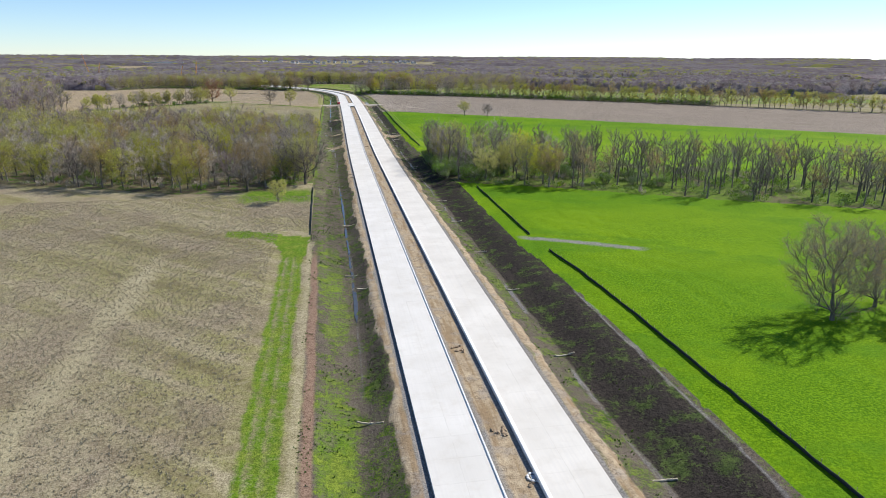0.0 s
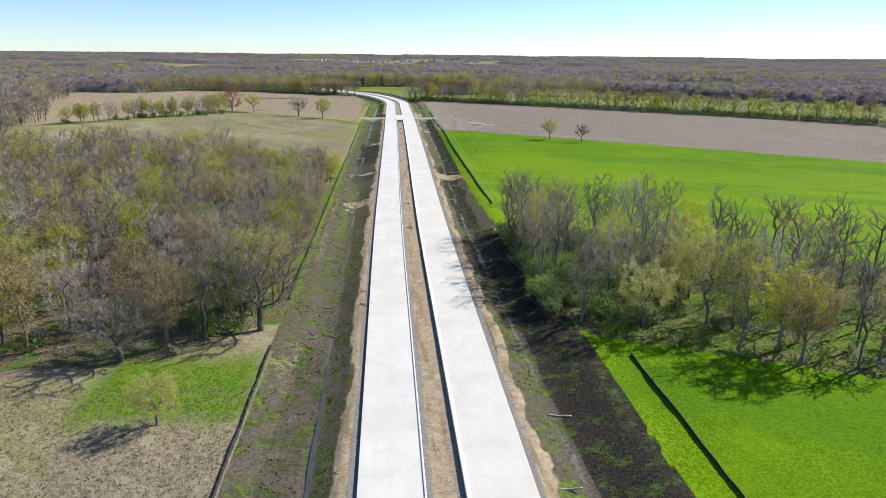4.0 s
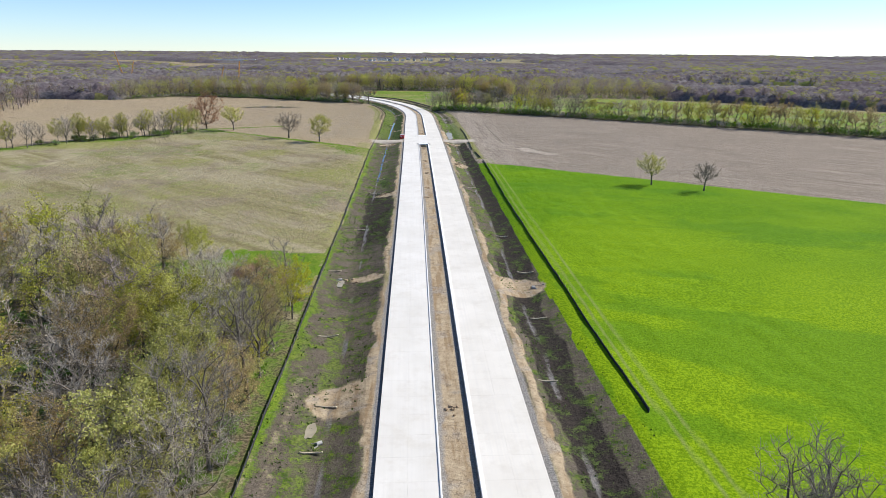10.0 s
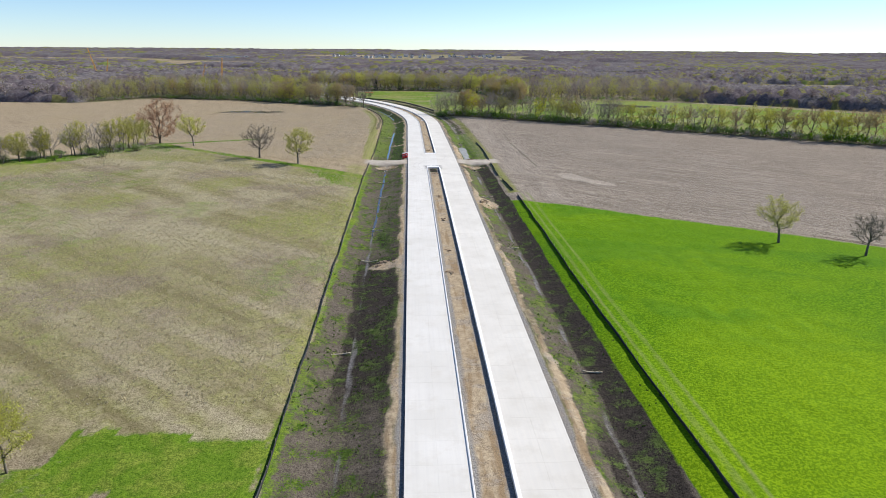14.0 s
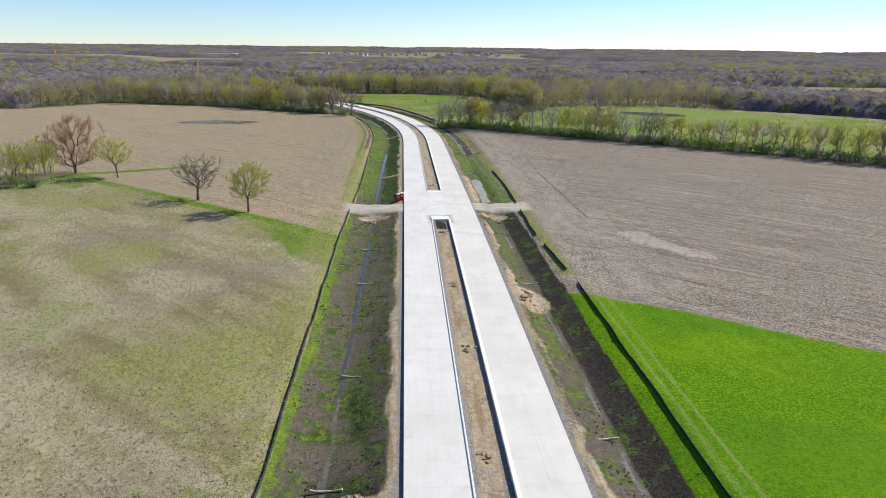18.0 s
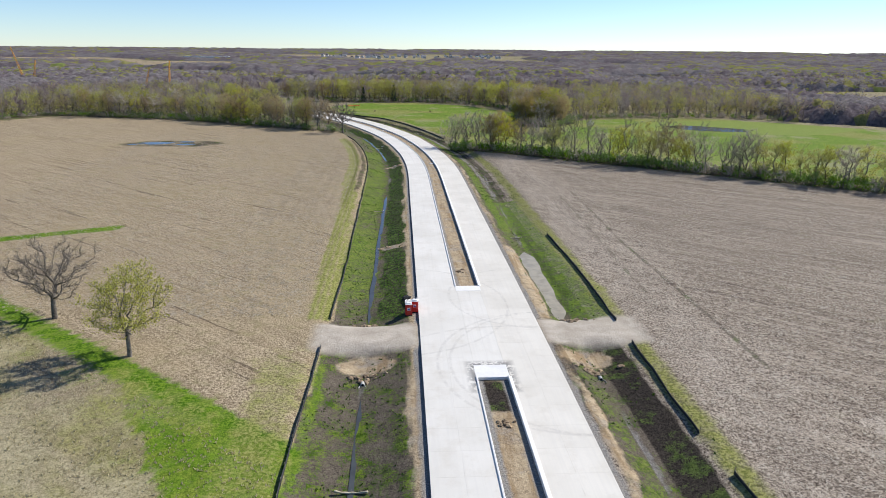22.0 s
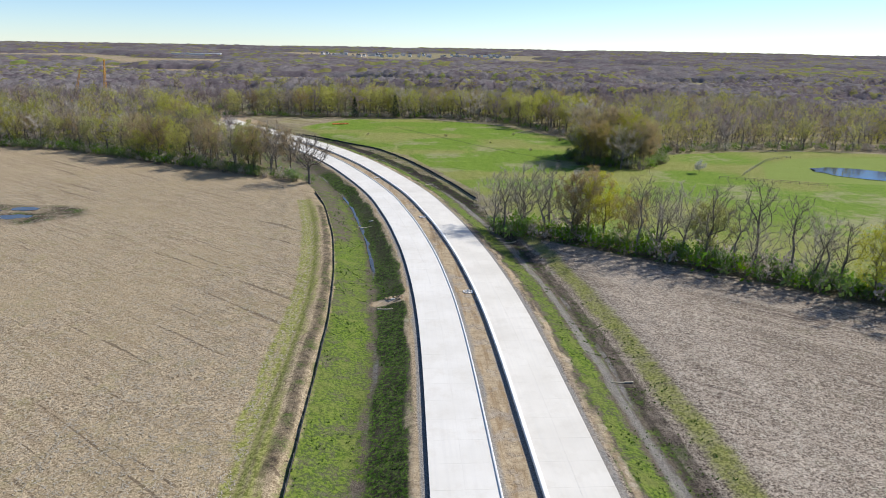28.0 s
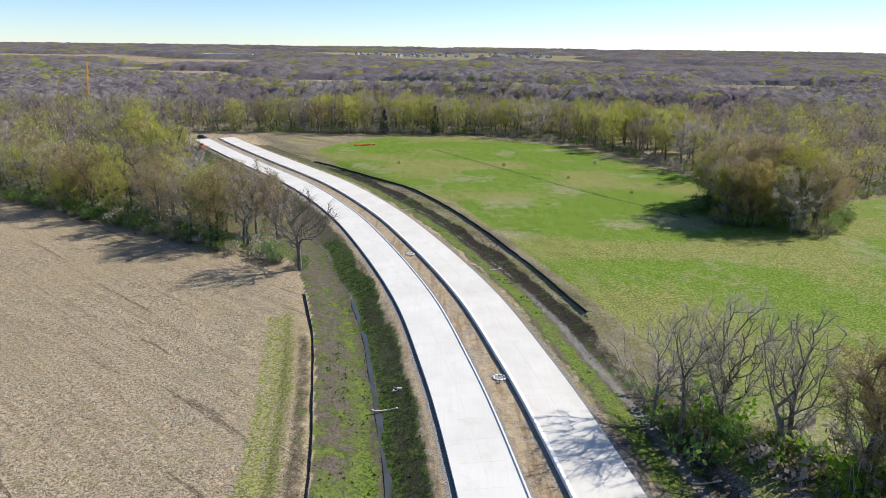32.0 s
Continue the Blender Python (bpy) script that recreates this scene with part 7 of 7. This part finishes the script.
keep = (y < np.interp(x, [-142, -82, -43], [930, 895, 870])) & (road_coords(x, y)[1] < -30)
x2, y2 = throw(16000, -33, -9, 596, 860)
k2 = road_coords(x2, y2)[1] < -30
tufts("corn_chaff", np.r_[x[keep], x2[k2]], np.r_[y[keep], y2[k2]], 0.1, 0.5, 2, CHAFF, "pale corn stalks left on the stubble", 4, True)
x, y = throw(42000, 44, 140, 460, 800)
keep = (y < hedge_y(x) - 2) & (y > 551 - 0.665 * x) & (road_coords(x, y)[1] > 26)
tufts("corn_chaff", x[keep], y[keep], 0.1, 0.5, 2, CHAFF, "pale corn stalks left on the stubble", 5, True)
# undergrowth inside the woods
under = grow_shrub(95, 2.2, 3.6, 5, 2, 0.24)
ux, uy = scatter(WOOD_WEST, 5.2, 96)
keep = (ux > -110) & (cover.random(len(ux)) < 0.75)
mass("undergrowth", ux[keep], uy[keep], [(3, under, 1, 1), (2, under, 1, 2)], 0.7, 1.4, 97, "brown and greening brush under the west wood", (BARK, TWIG, LEAF_GREEN))
ux, uy = scatter(STRIP_EAST, 4.2, 98)
keep = (ux < 170) & (cover.random(len(ux)) < 0.6)
mass("undergrowth", ux[keep], uy[keep], [(1, under, 1, 1), (4, under, 1, 2)], 0.6, 1.2, 99, "greening brush under the east strip", (BARK, TWIG, LEAF_GREEN))

ux, uy = np.meshgrid(np.arange(34, 340, 2.8), np.arange(0, 11, 3.4))
ux, uy = ux.ravel() + cover.uniform(-1, 1, ux.size), uy.ravel() + cover.uniform(-1.2, 1.2, ux.size)
mass("undergrowth", ux, hedge_y(ux) + uy, [(2, under, 1, 1), (5, under, 1, 2)], 1.3, 2.5, 100, "greening brush in the hedge bottom", (BARK, TWIG, LEAF_GREEN))

ux, uy = scatter([(-27, 869), (-43, 876), (-82, 900), (-142, 936), (-222, 960), (-225, 976), (-140, 955), (-78, 918), (-52, 893), (-36, 885)], 2.6, 102)
mass("undergrowth", ux, uy, [(2, under, 1, 1), (3, under, 1, 2)], 0.8, 1.6, 103, "leafing brush along the north wood", (BARK, TWIG, LEAF_GREEN))

# brush along the foot of the woods round the meadow
ux, uy = scatter(band_n, 4.6, 104)
rim_in = outside(ux, uy) & (np.hypot(ux, uy - 1030) < 330) & ~np.all([inside(band_n, ux + 14 * math.cos(a), uy + 14 * math.sin(a)) for a in np.linspace(0, 5.5, 8)], axis=0)
mass("undergrowth", ux[rim_in], uy[rim_in], [(3, under, 1, 1), (3, under, 1, 2)], 0.9, 1.8, 105, "leafing brush along the woods round the meadow", (BARK, TWIG, LEAF_GREEN))

# ---------------------------------------------------------------- far things
def crane(x, y, tall, lean, turn):
    """A lattice boom crane on tracks."""
    z = height(x, y)
    ob = thing("crawler_crane", pose(x, y, z, 0, 0, turn), "orange lattice boom crane far behind the wood", "crane", "far cranes")
    bm = bmesh.new()
    top = Vector((lean, 0, tall))
    legs = [Vector((dx, dy, 2.0)) for dx, dy in ((-1, -1), (1, -1), (1, 1), (-1, 1))]
    for p in legs:
        add_tube(bm, [p, top + p * 0.25], 0.13, 4)
    for k in range(14):
        f, f2 = k / 14, (k + 1) / 14
        for a, b in ((0, 1), (1, 2), (2, 3), (3, 0)):
            add_tube(bm, [legs[a].lerp(top + legs[a] * 0.25, f), legs[b].lerp(top + legs[b] * 0.25, f2)], 0.07, 3)
    part("boom", bm, YELLOW, ob)
    bm = bmesh.new()
    add_box(bm, (-2.2, -1.6, 1.2), (3.5, 1.6, 3.6), 0.15)
    part("house", bm, YELLOW, ob)
    bm = bmesh.new()
    for s in (-2.2, 2.2):
        add_box(bm, (-3.2, s - 0.5, 0), (3.2, s + 0.5, 1.2), 0.3)
    part("track", bm, RUBBER, ob)


crane(-415, 1281, 44, -10, 10), crane(-398, 1262, 30, 6, 10), crane(-213, 1148, 33, 4, -20), crane(-240, 1158, 26, 7, 30)

HOUSE_WALL = plain("pale_house_wall", (0.55, 0.54, 0.52), (0.78, 0.77, 0.75), 0.3, 0.8, 0.0, spread=0.25)
HOUSE_ROOF = plain("grey_shingles", (0.12, 0.12, 0.13), (0.24, 0.24, 0.25), 0.5, 0.9, 0.0, spread=0.3)


def house_meshes(w, d, h, r):
    wall, roof = bmesh.new(), bmesh.new()
    add_box(wall, (-w / 2, -d / 2, -1), (w / 2, d / 2, h))
    a = [roof.verts.new(p) for p in ((-w / 2 - .4, -d / 2 - .4, h), (w / 2 + .4, -d / 2 - .4, h), (w / 2 + .4, d / 2 + .4, h), (-w / 2 - .4, d / 2 + .4, h), (-w / 2 - .4, 0, h + r), (w / 2 + .4, 0, h + r))]
    for f in ((0, 1, 5, 4), (2, 3, 4, 5), (0, 4, 3), (1, 2, 5), (3, 2, 1, 0)):
        roof.faces.new([a[k] for k in f])
    win = bmesh.new()
    add_box(win, (-0.6, -0.05, -0.8), (0.6, 0.05, 0.8))
    return mesh_of("wall", wall, HOUSE_WALL), mesh_of("roof", roof, HOUSE_ROOF), mesh_of("window", win, CAR_GLASS)


house_kinds = [house_meshes(13, 10, 6, 3.5), house_meshes(17, 11, 6.5, 4), house_meshes(11, 12, 6, 4)]
far_rng = random.Random(31)
for k in range(64):
    x, y = far_rng.uniform(-330, 430), far_rng.uniform(3080, 3480)
    wall, roof, window = house_kinds[k % 3]
    ob = thing("house", pose(x, y, float(land([x], [y], False)[0]), 0, 0, far_rng.choice((0, 12, 80, 95))), "pale two-storey house in a distant estate", "house", "distant houses")
    part("wall", wall, None, ob), part("roof", roof, None, ob)
    for dx in (-3, 0, 3):
        for dz in (1.8, 4.4):
            part("window", window, None, ob).location = (dx, -6.05 if k % 3 == 2 else (-5.05 if k % 3 == 0 else -5.55), dz)
shed = thing("warehouse", pose(-620, 2750, float(land([-620], [2750], False)[0]) + 8, 0, 0, 10), "long low white warehouse far off", "warehouse")
bm = bmesh.new()
add_box(bm, (-70, -20, -10), (70, 20, 3), 0.3)
part("wall", bm, HOUSE_WALL, shed)
bm = bmesh.new()
add_box(bm, (-71, -21, 2.9), (71, 21, 3.8))
part("roof", bm, WHITE, shed)
